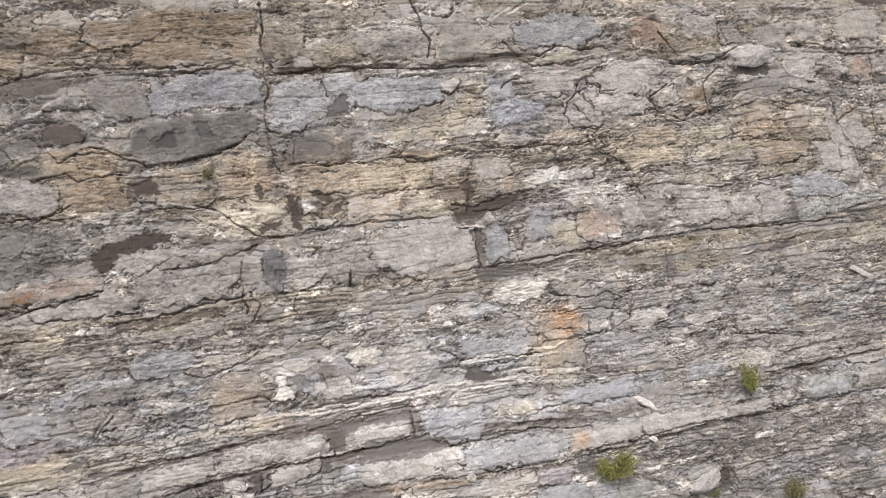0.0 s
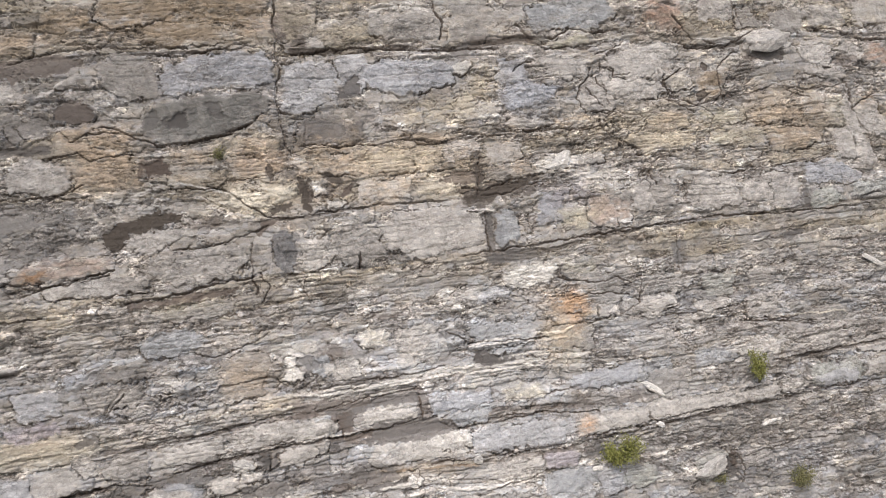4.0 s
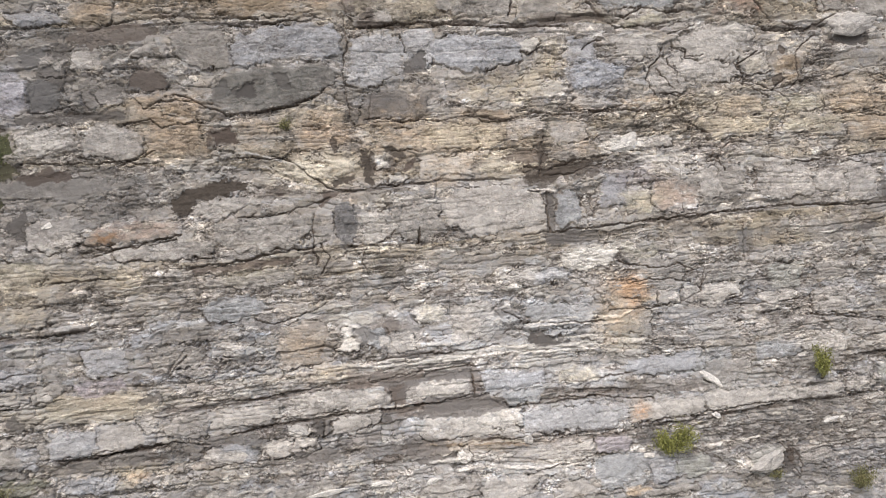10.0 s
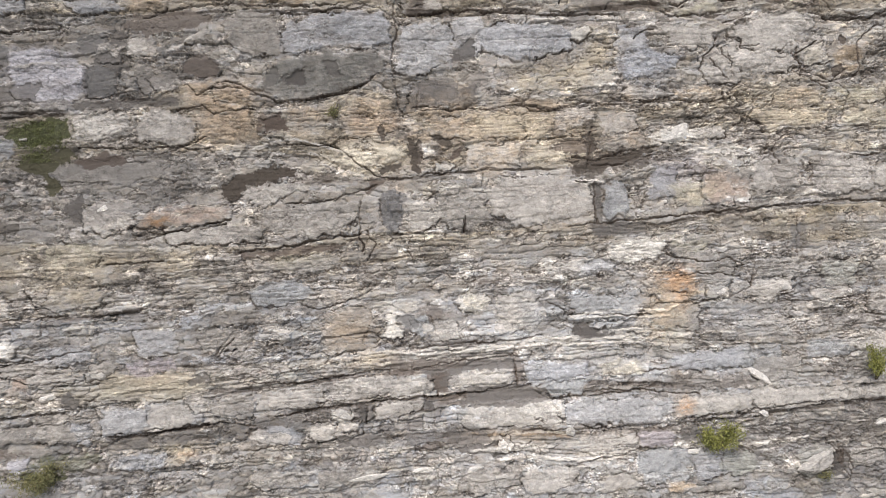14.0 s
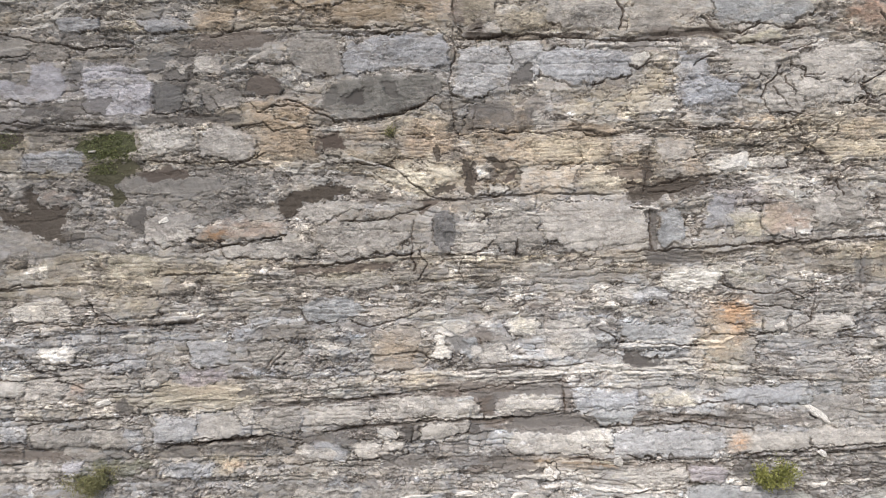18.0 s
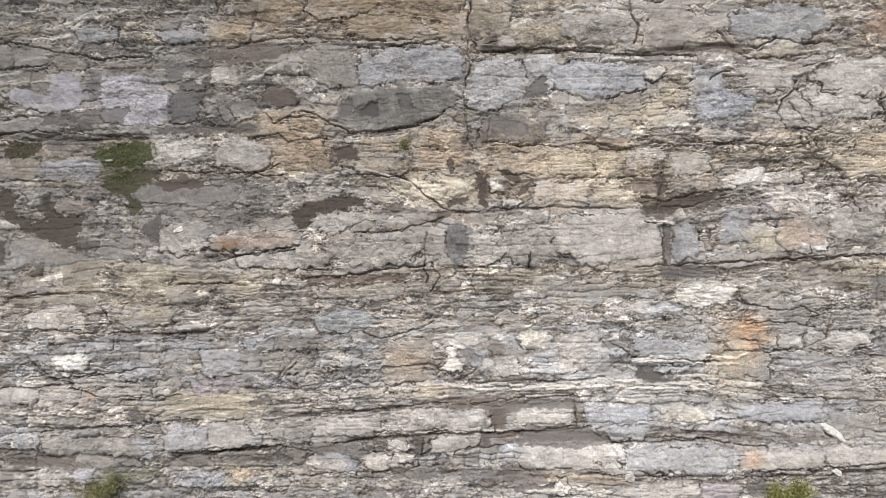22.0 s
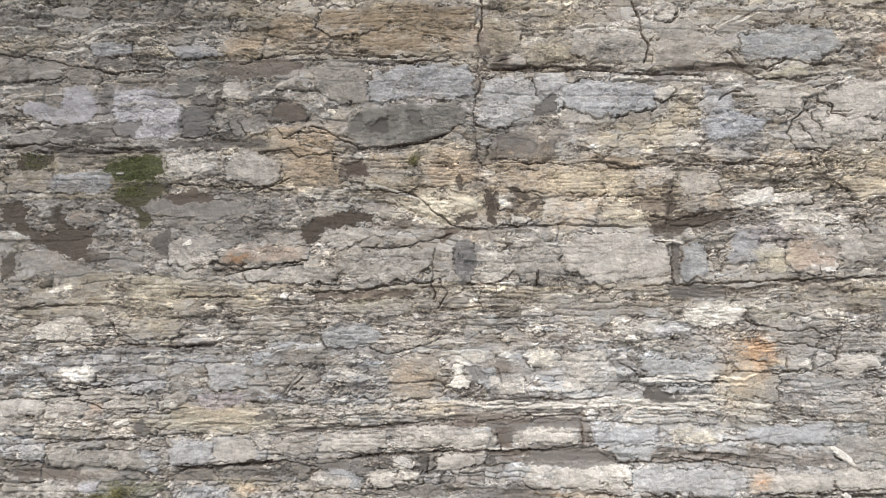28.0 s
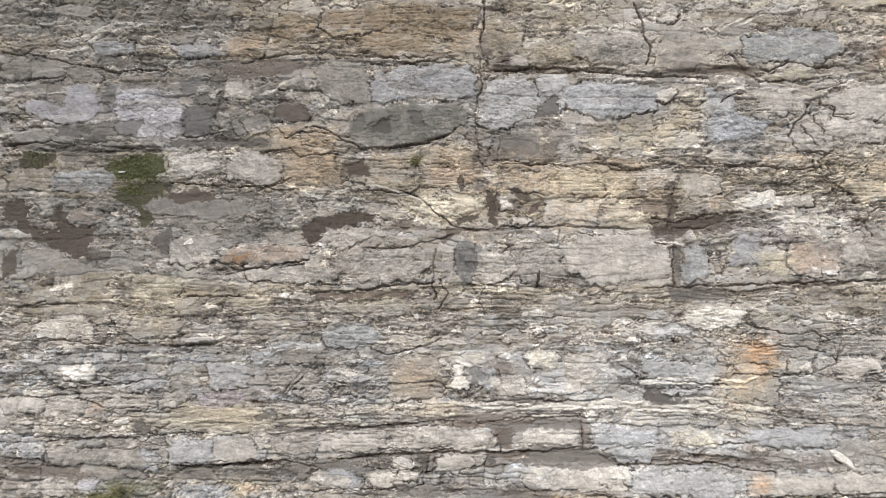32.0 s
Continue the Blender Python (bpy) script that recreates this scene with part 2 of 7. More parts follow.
# Broken rock: large and small angular fragments, thick in some places and scarce in others.
BROKEN = np.clip(0.62 + 0.6 * fractal(XX / 3.5, ZZ / 1.4, 6, 2), 0.15, 1.25) + 0.5 * CRUMBLY
for sx, sz, lift, gap, seed in ((0.95, 0.40, 0.04, 0.08, 21), (0.42, 0.19, 0.026, 0.065, 22), (0.19, 0.11, 0.016, 0.038, 23)):
    r1, r2, r3, hx, hz, edge = fragments(wx / sx + 0.25 * value_noise(XX / 0.8, ZZ / 0.3, seed), wz / sz, seed)
    RELIEF += BROKEN * lift * ((r1 * 2 - 1) + 1.5 * (r2 - 0.5) * hx + 1.7 * (r3 - 0.6) * hz)
    parted = smooth(-0.2, 0.5, value_noise(XX / (sx * 2.5), ZZ / (sz * 2.5), seed + 3) + 0.4 * (r3 - 0.5))
    RELIEF -= BROKEN * gap * parted * (1 - smooth(0.0, (0.05, 0.11, 0.2)[seed - 21], edge))
    shade = np.exp((0.40 if sx > 0.3 else 0.24) * (r2 - 0.5) + (0.40 if sx > 0.3 else 0.22) * smooth(0.88, 0.92, r1) - 0.30 * smooth(0.88, 0.92, r3))
    if sx > 0.3:
        RELIEF -= 0.06 * CRUMBLY * (1 - smooth(0.0, 0.06 if sx > 0.5 else 0.12, edge)) * smooth(-0.5, 0.2, value_noise(XX / 0.7, ZZ / 0.5, seed + 5))
    shade = shade ** DETAIL
    shade *= np.exp(-0.30 * CRUMBLY * smooth(0.72, 0.76, r2) + 0.55 * CRUMBLY * smooth(0.86, 0.90, r3))
    COLOUR *= shade[..., None] * np.stack([1 + 0.04 * (r3 - 0.5), 1 + 0.01 * (r1 - 0.5), 1 - 0.06 * (r3 - 0.5)], axis=2)

# Thin open cracks that run from piece to piece, darkened in colour for shade, with fresh chips along their lips.
CRACKED = np.zeros((NZ, NX), np.float32)
for sx, sz, seed, width, share in ((1.25, 0.50, 51, 0.022, 0.05), (0.62, 0.33, 52, 0.019, 0.10), (0.30, 0.19, 53, 0.016, 0.22)):
    bend_x = 0.42 * value_noise(XX / (0.7 * sx), ZZ / (0.7 * sz), seed) + 0.20 * value_noise(XX / (0.25 * sx), ZZ / (0.25 * sz), seed + 1)
    bend_z = 0.42 * value_noise(XX / (0.7 * sx), ZZ / (0.7 * sz), seed + 2) + 0.20 * value_noise(XX / (0.25 * sx), ZZ / (0.25 * sz), seed + 3)
    r1, r2, r3, hx, hz, edge = fragments(XX / sx + bend_x, ZZ / sz + bend_z, seed)
    away = edge * 0.5 * math.sqrt(sx * sz)
    here = value_noise(XX / (2.2 * sx), ZZ / (1.6 * sz), seed + 5) + 0.5 * value_noise(XX / (0.8 * sx), ZZ / (0.8 * sz), seed + 7) + 0.4 * CRUMBLY - 0.35 * (DETAIL < 0.6)
    here = smooth(share, share + 0.25, here)
    line = here * (1 - smooth(width * 0.5, width * 1.25, away))
    CRACKED = np.maximum(CRACKED, line)
    RELIEF -= 0.052 * line
    RELIEF += 0.035 * (r1 - 0.5) * here + 0.03 * here * ((r2 - 0.5) * hx + (r3 - 0.5) * hz)
    lip = here * smooth(0.72, 0.78, r3) * smooth(width, width * 1.6, away) * (1 - smooth(width * 3.5, width * 5.0, away))
    COLOUR *= (1 + 0.45 * lip + 0.16 * (r2 - 0.5) * here)[..., None]

# Flakes: where thin pieces have come off, a browner and older face lies bare.
FLAKED, FRESH = np.zeros((NZ, NX), np.float32), np.zeros((NZ, NX), np.float32)
for sx, sz, seed, limit in ((0.55, 0.26, 31, 0.62), (0.24, 0.13, 32, 0.66), (0.11, 0.07, 33, 0.70)):
    r1, r2, r3, hx, hz, edge = fragments(wx / sx + 0.5 * value_noise(XX / sx * 1.3, ZZ / sz * 1.3, seed), wz / sz + 0.5 * value_noise(XX / sx * 1.3, ZZ / sz * 1.3, seed + 2), seed)
    gone = r1 + 0.42 * fractal(XX / 1.6, ZZ / 0.6, seed + 4, 3)
    FLAKED = np.maximum(FLAKED, smooth(limit, limit + 0.03, gone) * (0.65 + 0.35 * r2))
    fresh = smooth(0.80, 0.83, r3 + 0.3 * fractal(XX / 1.3, ZZ / 0.5, seed + 6, 2)) * (r1 < limit)
    FRESH = np.maximum(FRESH, fresh * (0.5 + 0.5 * r2))


def flake(share):
    """Lays the older face bare; blocks that still have their skin show less of it."""
    global COLOUR, RELIEF
    m = FLAKED * share * np.clip(DETAIL, 0.3, 1.0)
    RELIEF -= 0.03 * m
    COLOUR *= (1 + 0.34 * FRESH * share * DETAIL)[..., None]
    brown = COLOUR.mean(axis=2, keepdims=True) * np.array((0.80, 0.735, 0.665)) * 0.95
    m = 0.85 * m[..., None]
    COLOUR = COLOUR * (1 - m) + brown * m


COLOUR *= 0.97
BLOCKS = []


def window(x, z, w, h, margin):
    """The part of the lattice round a place."""
    i0, i1 = np.searchsorted(XS, (x - w / 2 - margin, x + w / 2 + margin))
    j0, j1 = np.searchsorted(ZS, (z - h / 2 - margin, z + h / 2 + margin))
    return slice(j0, j1), slice(i0, i1)


GRIT = fragments(wx / 0.34 + 0.4 * value_noise(XX / 0.2, ZZ / 0.2, 7), wz / 0.24 + 0.4 * value_noise(XX / 0.2, ZZ / 0.2, 9), 41)[0]
GRIT = 0.6 * GRIT + 0.4 * fragments(wx / 0.15, wz / 0.11, 42)[0] - 0.5


def stain_or_shade(x, z, w, h, colour, amount):
    """A patch of mineral stain, growth, dark rock or painted shade with a ragged edge."""
    s = window(x, z, w, h, 0.4 + 0.5 * max(w, h))
    a, b = XX[s], ZZ[s]
    dark = sum(colour) < 0.40
    seed = int(abs(x) * 7 + z * 3) % 11
    size = 0.30 if dark else 0.35 + 0.25 * min(w, h)
    rag = 0.55 * fractal(a / size, b / size * (0.8 if dark else 1.2), seed, 3) + 0.10 * value_noise(a / 0.09, b / 0.08, 3)
    if sum(colour) < 0.66:
        rag = 0.75 * rag + 0.55 * GRIT[s]
    d = np.hypot((a - x) / (w / 2), (b - z) / (h / 2)) + rag
    if sum(colour) < 0.66:
        soft = 0.08 if amount > 0.72 else 0.25
        m = amount * (1 - smooth(1 - soft, 1 + soft * 0.6, d))
        DETAIL[s] = DETAIL[s] * (1 - 0.75 * m)
    else:
        m = amount * (1 - smooth(0.45, 1.25, d))
        grain = fractal(a / 0.30, b / 0.16, seed + 5, 4, 0.65) + 0.5 * GRIT[s]
        m = np.clip(m * (0.75 + 0.55 * grain), 0, 1)
    m = m[..., None]
    COLOUR[s] = COLOUR[s] * (1 - m) + np.array(colour) * m * (COLOUR[s].mean(axis=2, keepdims=True) / 0.31) ** (0.25 if dark else 0.6)
    if dark:
        RELIEF[s] = RELIEF[s] - (0.05 + 0.6 * (RELIEF[s] - MACRO[s])) * m[..., 0]


def block(x, z, w, h, proud, colour):
    """A joint-bounded block of rock that stands a little proud of its bed."""
    n = len(BLOCKS) + 1
    s = window(x, z, w, h, 0.45)
    r = [_rng.rand() for _ in range(8)]
    big = min(1.0, 0.30 + 0.45 * min(w, h))
    a = XX[s] - x + 0.24 * big * value_noise(XX[s] / 0.8, ZZ[s] / 0.55, n) + 0.08 * value_noise(XX[s] / 0.27, ZZ[s] / 0.2, n + 2)
    b = ZZ[s] - z + 0.17 * big * value_noise(XX[s] / 0.9, ZZ[s] / 0.6, n + 5) + 0.05 * value_noise(XX[s] / 0.3, ZZ[s] / 0.2, n + 7)
    d = np.full(a.shape, -9.0)
    for side, reach, swing in ((0, w / 2, 0.34), (90, h / 2, 0.10), (180, w / 2, 0.34), (270, h / 2, 0.10)):
        ang = radians(side) + _rng.uniform(-swing, swing)
        d = np.maximum(d, a * math.cos(ang) + b * math.sin(ang) - reach)
    for sx, sz in ((1, 1), (-1, 1), (-1, -1), (1, -1)):
        bite = _rng.uniform(-0.15, 0.30)
        d = np.maximum(d, (sx * a / w + sz * b / h - (1 - bite)) * min(w, h) * 0.8)
    carve(s, n, d, a / w, b / h, min(w, h), proud, colour, r)


def carve(s, n, d, u, v, span, proud, colour, r):
    """Cuts a block out of its bed: d is the way to its outline, below nought inside, u and v the place on its face."""
    d = d + 0.06 * fractal(XX[s] / 0.16, ZZ[s] / 0.12, n + 11, 2) + min(0.14, 0.13 * span) * GRIT[s]
    edge = 0.02 + 0.10 * smooth(-0.1, 0.5, value_noise(XX[s] / 0.7, ZZ[s] / 0.5, n + 10))
    m = 1 - smooth(-edge, edge, d)
    inner = smooth(0.0, 0.3, -d)
    lift = proud * 0.42 * (0.5 + 0.5 * inner) + 0.10 * (r[2] - 0.5) * u + 0.08 * (r[3] - 0.6) * v
    calm = 0.20 + 0.45 * r[4]
    RELIEF[s] = RELIEF[s] * (1 - m) + m * (MACRO[s] + calm * (RELIEF[s] - MACRO[s]) + lift + 0.03 * fractal(XX[s] / 0.7, ZZ[s] / 0.4, n + 3, 3))
    slant = (r[5] - 0.5) * 1.6
    along, across = XX[s] * math.sin(slant) + ZZ[s] * math.cos(slant), XX[s] * math.cos(slant) - ZZ[s] * math.sin(slant)
    hatch = fractal(across / 0.11, along / 0.5, n + 8, 2)
    RELIEF[s] += 0.010 * m * hatch
    parted = np.clip(-0.08 + 0.40 * smooth(0.1, 0.9, -2 * v) + 1.15 * value_noise(XX[s] / 0.6, ZZ[s] / 0.45, n + 9), 0, 1)
    wide = 0.016 + 0.020 * np.clip(0.5 + value_noise(XX[s] / 0.35, ZZ[s] / 0.3, n + 4), 0, 1.3)
    gap = parted * (1 - smooth(wide * 0.5, wide * 1.4, np.abs(d - 0.012)))
    RELIEF[s] -= 0.11 * gap
    tint = np.array(colour) * (0.98 + 0.14 * r[4]) * (1 + 0.07 * fractal(XX[s] / 0.6, ZZ[s] / 0.3, n + 4, 3) + 0.08 * hatch)[..., None]
    grey = COLOUR[s].mean(axis=2, keepdims=True) / 0.31
    hued = colour[0] - colour[2] > 0.07
    keep = np.clip(0.10 + 0.30 * fractal(XX[s] / 0.6, ZZ[s] / 0.3, n + 6, 4, 0.6), 0.04, 0.6)
    fade = 0.03 + (0.25 if hued else 0.05) * span
    if hued:
        keep = np.clip(0.32 + 0.5 * fractal(XX[s] / 0.5, ZZ[s] / 0.2, n + 6, 4, 0.65), 0.1, 0.95)
    mm = ((1 - smooth(-fade, 0.04, d + 0.6 * fade * fractal(XX[s] / 0.45, ZZ[s] / 0.28, n + 1, 3))) * (1 - keep))[..., None]
    COLOUR[s] = COLOUR[s] * (1 - mm) + tint * np.clip(grey, 0.6, 1.5) ** (0.15 + 0.25 * r[6]) * mm
    # The shade of the gap is put into the colour.
    COLOUR[s] = COLOUR[s] * (1 - 0.75 * gap[..., None]) + CREVICE_SHADE * 0.75 * gap[..., None]
    CRACKED[s] *= 1 - 0.45 * m
    DETAIL[s] = DETAIL[s] * (1 - m) + m * (0.45 + 0.45 * r[4])
    PIECE[s] = np.where(d < 0.02, n, PIECE[s])
    BLOCKS.append(n)


def outline(run):
    """The window round a closed run of corners and, at each place, the way to that line, below nought inside."""
    pts = np.array(run).reshape(-1, 2)
    mid, size = (pts.min(0) + pts.max(0)) / 2, pts.max(0) - pts.min(0)
    s = window(mid[0], mid[1], size[0], size[1], 0.7)
    n = len(run) + int(abs(run[0]) * 3)
    a = XX[s] + 0.06 * value_noise(XX[s] / 0.45, ZZ[s] / 0.35, n) + 0.05 * value_noise(XX[s] / 0.18, ZZ[s] / 0.14, n + 1)
    b = ZZ[s] + 0.07 * value_noise(XX[s] / 0.45, ZZ[s] / 0.35, n + 2) + 0.04 * value_noise(XX[s] / 0.18, ZZ[s] / 0.14, n + 3)
    best, odd = np.full(a.shape, 9.0), np.zeros(a.shape, bool)
    for (x0, z0), (x1, z1) in zip(pts, np.roll(pts, -1, axis=0)):
        ux, uz = x1 - x0, z1 - z0
        t = np.clip(((a - x0) * ux + (b - z0) * uz) / (ux * ux + uz * uz + 1e-9), 0, 1)
        best = np.minimum(best, np.hypot(a - x0 - t * ux, b - z0 - t * uz))
        odd ^= ((z0 > b) != (z1 > b)) & (a < ux * (b - z0) / (uz + 1e-9) + x0)
    return s, np.where(odd, -best, best), (XX[s] - mid[0]) / size[0], (ZZ[s] - mid[1]) / size[1], size


def slab(proud, colour, *run):
    """A block of rock with an outline of its own."""
    s, d, u, v, size = outline(run)
    carve(s, len(BLOCKS) + 1, d, u, v, min(size), proud, colour, [_rng.rand() for _ in range(8)])


def patch(colour, amount, *run):
    """Moss, a mineral stain, a plain dark patch or painted shade that fills an outline."""
    s, d, u, v, size = outline(run)
    dark = sum(colour) < 0.66
    n = len(run)
    if dark:
        d = d + min(0.30, 0.22 * min(size)) * GRIT[s] + 0.05 * fractal(XX[s] / 0.15, ZZ[s] / 0.12, n, 2)
        m = amount * (1 - smooth(-0.03, 0.03, d))
        DETAIL[s] = DETAIL[s] * (1 - 0.75 * m)
        RELIEF[s] = RELIEF[s] - (0.04 + 0.7 * (RELIEF[s] - MACRO[s])) * m
        CRACKED[s] *= 1 - 0.8 * m
    else:
        fade = 0.15 + 0.25 * min(size)
        grain = fractal(XX[s] / 0.35, ZZ[s] / 0.17, n + 5, 4, 0.65) + 0.9 * GRIT[s]
        m = np.clip(1.35 * amount * (1 - smooth(-fade, 0.6 * fade, d + 0.7 * fade * grain)) * (0.85 + 0.75 * grain), 0, 0.95)
    m = m[..., None]
    COLOUR[s] = COLOUR[s] * (1 - m) + np.array(colour) * m * (COLOUR[s].mean(axis=2, keepdims=True) / 0.31) ** (0.15 if dark else 0.75)


def laminae(spacing, amount, *run):
    """Thin wavy leaves of rock, parted by fine dark seams, paler towards the top of each."""
    s, d, u, v, size = outline(run)
    n = int(abs(run[1]) * 5)
    a, b = XX[s], ZZ[s]
    bend = 0.9 * value_noise(a / 2.6, b / 0.9, n) + 0.55 * value_noise(a / 0.9, b / 0.35, n + 1) + 0.22 * value_noise(a / 0.25, b / 0.18, n + 2)
    leaf = b / spacing + bend
    k = np.floor(leaf)
    part = leaf - k
    own = chance(k, n, 3).reshape(k.shape)
    here = smooth(-0.15, 0.25, value_noise(a / 0.75, k * 7.3, n + 3) + 0.5 * value_noise(a / 0.22, k * 3.1, n + 4) + 0.5 * (own - 0.4))
    area = amount * (1 - smooth(-0.35, 0.1, d + 0.3 * value_noise(a / 0.6, b / 0.4, n + 5)))
    seam = area * here * (1 - smooth(0.10, 0.30, np.minimum(part, 1 - part) * spacing / 0.08))
    lip = area * here * smooth(0.55, 0.85, part) * (own > 0.35)
    tone = chance(k, np.floor(a / (spacing * 6) + 9 * own), n).reshape(k.shape) - 0.5
    RELIEF[s] += 0.035 * area * (part - 0.5) * here + 0.03 * area * tone - 0.05 * seam
    COLOUR[s] *= (1 + 0.26 * lip + 0.20 * area * tone)[..., None]
    CRACKED[s] = np.maximum(CRACKED[s], 0.95 * seam)


def crack(width, depth, *run):
    """An open joint along a broken line."""
    pts = np.array(run).reshape(-1, 2)
    mid, size = (pts.min(0) + pts.max(0)) / 2, pts.max(0) - pts.min(0)
    s = window(mid[0], mid[1], size[0], size[1], 0.4)
    a = XX[s] + 0.07 * value_noise(XX[s] / 0.3, ZZ[s] / 0.3, len(run)) + 0.03 * value_noise(XX[s] / 0.09, ZZ[s] / 0.09, 4)
    b = ZZ[s] + 0.06 * value_noise(XX[s] / 0.3, ZZ[s] / 0.3, len(run) + 5) + 0.03 * value_noise(XX[s] / 0.09, ZZ[s] / 0.09, 8)
    best = np.full(a.shape, 9.0)
    for (x0, z0), (x1, z1) in zip(pts[:-1], pts[1:]):
        ux, uz = x1 - x0, z1 - z0
        t = np.clip(((a - x0) * ux + (b - z0) * uz) / (ux * ux + uz * uz + 1e-9), 0, 1)
        best = np.minimum(best, np.hypot(a - x0 - t * ux, b - z0 - t * uz))
    vary = 0.95 + 0.5 * value_noise(XX[s] / 0.9, ZZ[s] / 0.9, 7)
    cut = np.clip(vary, 0.1, 1.2) * (1 - smooth(width * 0.12, width * 0.5 * np.clip(vary + 0.2, 0.5, 1.5), best))
    RELIEF[s] -= 0.42 * depth * cut
    # The cut is shallow, so its shade is painted as well.
    crevice_shade = (0.85 * np.clip(cut, 0, 1))[..., None]
    COLOUR[s] = COLOUR[s] * (1 - crevice_shade) + CREVICE_SHADE * crevice_shade


def vein(width, colour, amount, *run):
    """A thin pale or dark seam along a bed."""
    pts = np.array(run).reshape(-1, 2)
    mid, size = (pts.min(0) + pts.max(0)) / 2, pts.max(0) - pts.min(0)
    s = window(mid[0], mid[1], size[0], size[1], 0.4)
    line = np.interp(XX[s][0], pts[:, 0], pts[:, 1])[None, :]
    off = np.abs(ZZ[s] - line + 0.06 * value_noise(XX[s] / 0.6, ZZ[s] / 0.3, len(run)) + 0.03 * value_noise(XX[s] / 0.14, ZZ[s] / 0.08, 3))
    ends = smooth(0, 0.3, XX[s] - pts[0, 0]) * smooth(0, 0.3, pts[-1, 0] - XX[s])
    patchy = np.clip(0.85 + 0.8 * fractal(XX[s] / 0.5, ZZ[s] / 0.15, 2, 2), 0, 1)
    m = (amount * ends * patchy * (1 - smooth(width * 0.55, width * 0.8, off)))
    COLOUR[s] = COLOUR[s] * (1 - m[..., None]) + np.array(colour) * m[..., None]
    RELIEF[s] += (0.04 if sum(colour) > 0.5 else -0.08) * m


def band(width, colour, amount, *run):
    """A bed of one colour, even in thickness."""
    pts = np.array(run).reshape(-1, 2)
    mid, size = (pts.min(0) + pts.max(0)) / 2, pts.max(0) - pts.min(0)
    s = window(mid[0], mid[1], size[0], size[1] + width, 0.3)
    line = np.interp(XX[s][0], pts[:, 0], pts[:, 1])[None, :]
    off = np.abs(ZZ[s] - line + 0.08 * value_noise(XX[s] / 0.6, ZZ[s] / 0.3, 5) + 0.03 * value_noise(XX[s] / 0.12, ZZ[s] / 0.08, 3))
    ends = smooth(0, 0.3, XX[s] - pts[0, 0]) * smooth(0, 0.3, pts[-1, 0] - XX[s])
    m = amount * ends * (1 - smooth(width / 2 - 0.04, width / 2 + 0.02, off))
    COLOUR[s] = COLOUR[s] * (1 - m[..., None]) + np.array(colour) * m[..., None]
    RELIEF[s] += 0.10 * m - 0.08 * m * (RELIEF[s] - MACRO[s])


# Beds that keep one colour.
band(1.05, PB, 0.60, 7.67, 6.56, 9.70, 6.34, 11.54, 6.31, 14.81, 6.20)
band(0.78, P, 0.60, 14.58, 6.22, 16.99, 6.37, 20.92, 6.49)
band(0.72, P, 0.50, 7.57, 5.40, 9.36, 5.24, 11.43, 5.27)
band(0.85, YG, 0.15, -10.35, 8.80, -8.43, 8.84, -6.50, 8.72)
band(0.40, OG, 0.55, -10.35, 9.05, -8.76, 8.95, -6.95, 8.97)
band(0.30, YG, 0.50, -4.23, 12.90, -2.92, 12.95, -1.40, 12.90)
band(0.55, P, 0.45, 13.30, 9.30, 16.89, 9.02, 19.38, 9.21, 22.98, 8.76, 27.22, 8.89)
band(0.60, P, 0.45, 20.81, 8.11, 23.77, 8.39, 27.09, 8.39)

# Top ochre bed
block(4.19, 23.29, 2.86, 1.01, 0.08, OG)
block(2.55, 22.81, 1.55, 0.53, 0.14, P)
block(9.49, 23.58, 1.88, 1.87, 0.08, G)
block(-15.06, 25.00, 1.38, 0.49, 0.10, P)
block(-7.99, 23.60, 1.60, 0.87, 0.08, O)
block(-3.66, 24.66, 2.99, 1.17, 0.07, OB)
block(-1.92, 23.56, 2.75, 0.87, 0.07, OB)
block(-6.07, 24.50, 1.84, 1.01, 0.08, OB)
block(-0.32, 24.79, 3.22, 1.02, 0.08, OB)
block(9.06, 25.05, 0.80, 0.87, 0.12, P)
block(18.31, 23.16, 1.81, 1.18, 0.10, R2)
block(21.08, 23.39, 1.87, 1.24, 0.12, P)
block(22.53, 22.96, 1.17, 1.11, 0.10, G)
block(27.05, 22.94, 2.02, 1.21, 0.12, G)
block(29.65, 23.02, 2.41, 1.35, 0.10, P)
block(24.81, 22.67, 1.97, 1.15, 0.09, G)
# Blue-grey block bed
block(4.35, 21.49, 1.26, 1.56, 0.13, PB)
block(3.20, 19.25, 2.63, 1.06, 0.08, D3)
block(11.00, 21.28, 1.18, 1.13, 0.10, B)
block(14.76, 19.90, 1.62, 1.44, 0.13, P)
block(18.65, 20.43, 1.38, 0.85, 0.12, P)
block(23.37, 21.67, 2.26, 1.05, 0.42, P)
block(20.19, 20.02, 1.55, 1.33, 0.08, OB)
block(26.39, 20.13, 1.91, 0.73, 0.13, P)
block(29.28, 20.84, 1.53, 1.15, 0.12, R2)
block(-8.29, 21.77, 0.95, 0.90, 0.16, P)
block(-6.13, 20.76, 1.49, 0.75, 0.14, D2)
block(-9.42, 21.44, 1.06, 0.80, 0.12, P)
block(-9.90, 20.36, 1.22, 1.17, 0.09, D2)
block(-15.94, 19.57, 2.47, 0.79, 0.09, G)
block(-11.26, 19.57, 2.11, 0.60, 0.09, G)
block(-7.76, 20.20, 1.35, 0.74, 0.13, P)
block(-16.59, 22.36, 2.50, 0.71, 0.10, G)
block(-14.43, 22.39, 1.36, 0.81, 0.10, G)
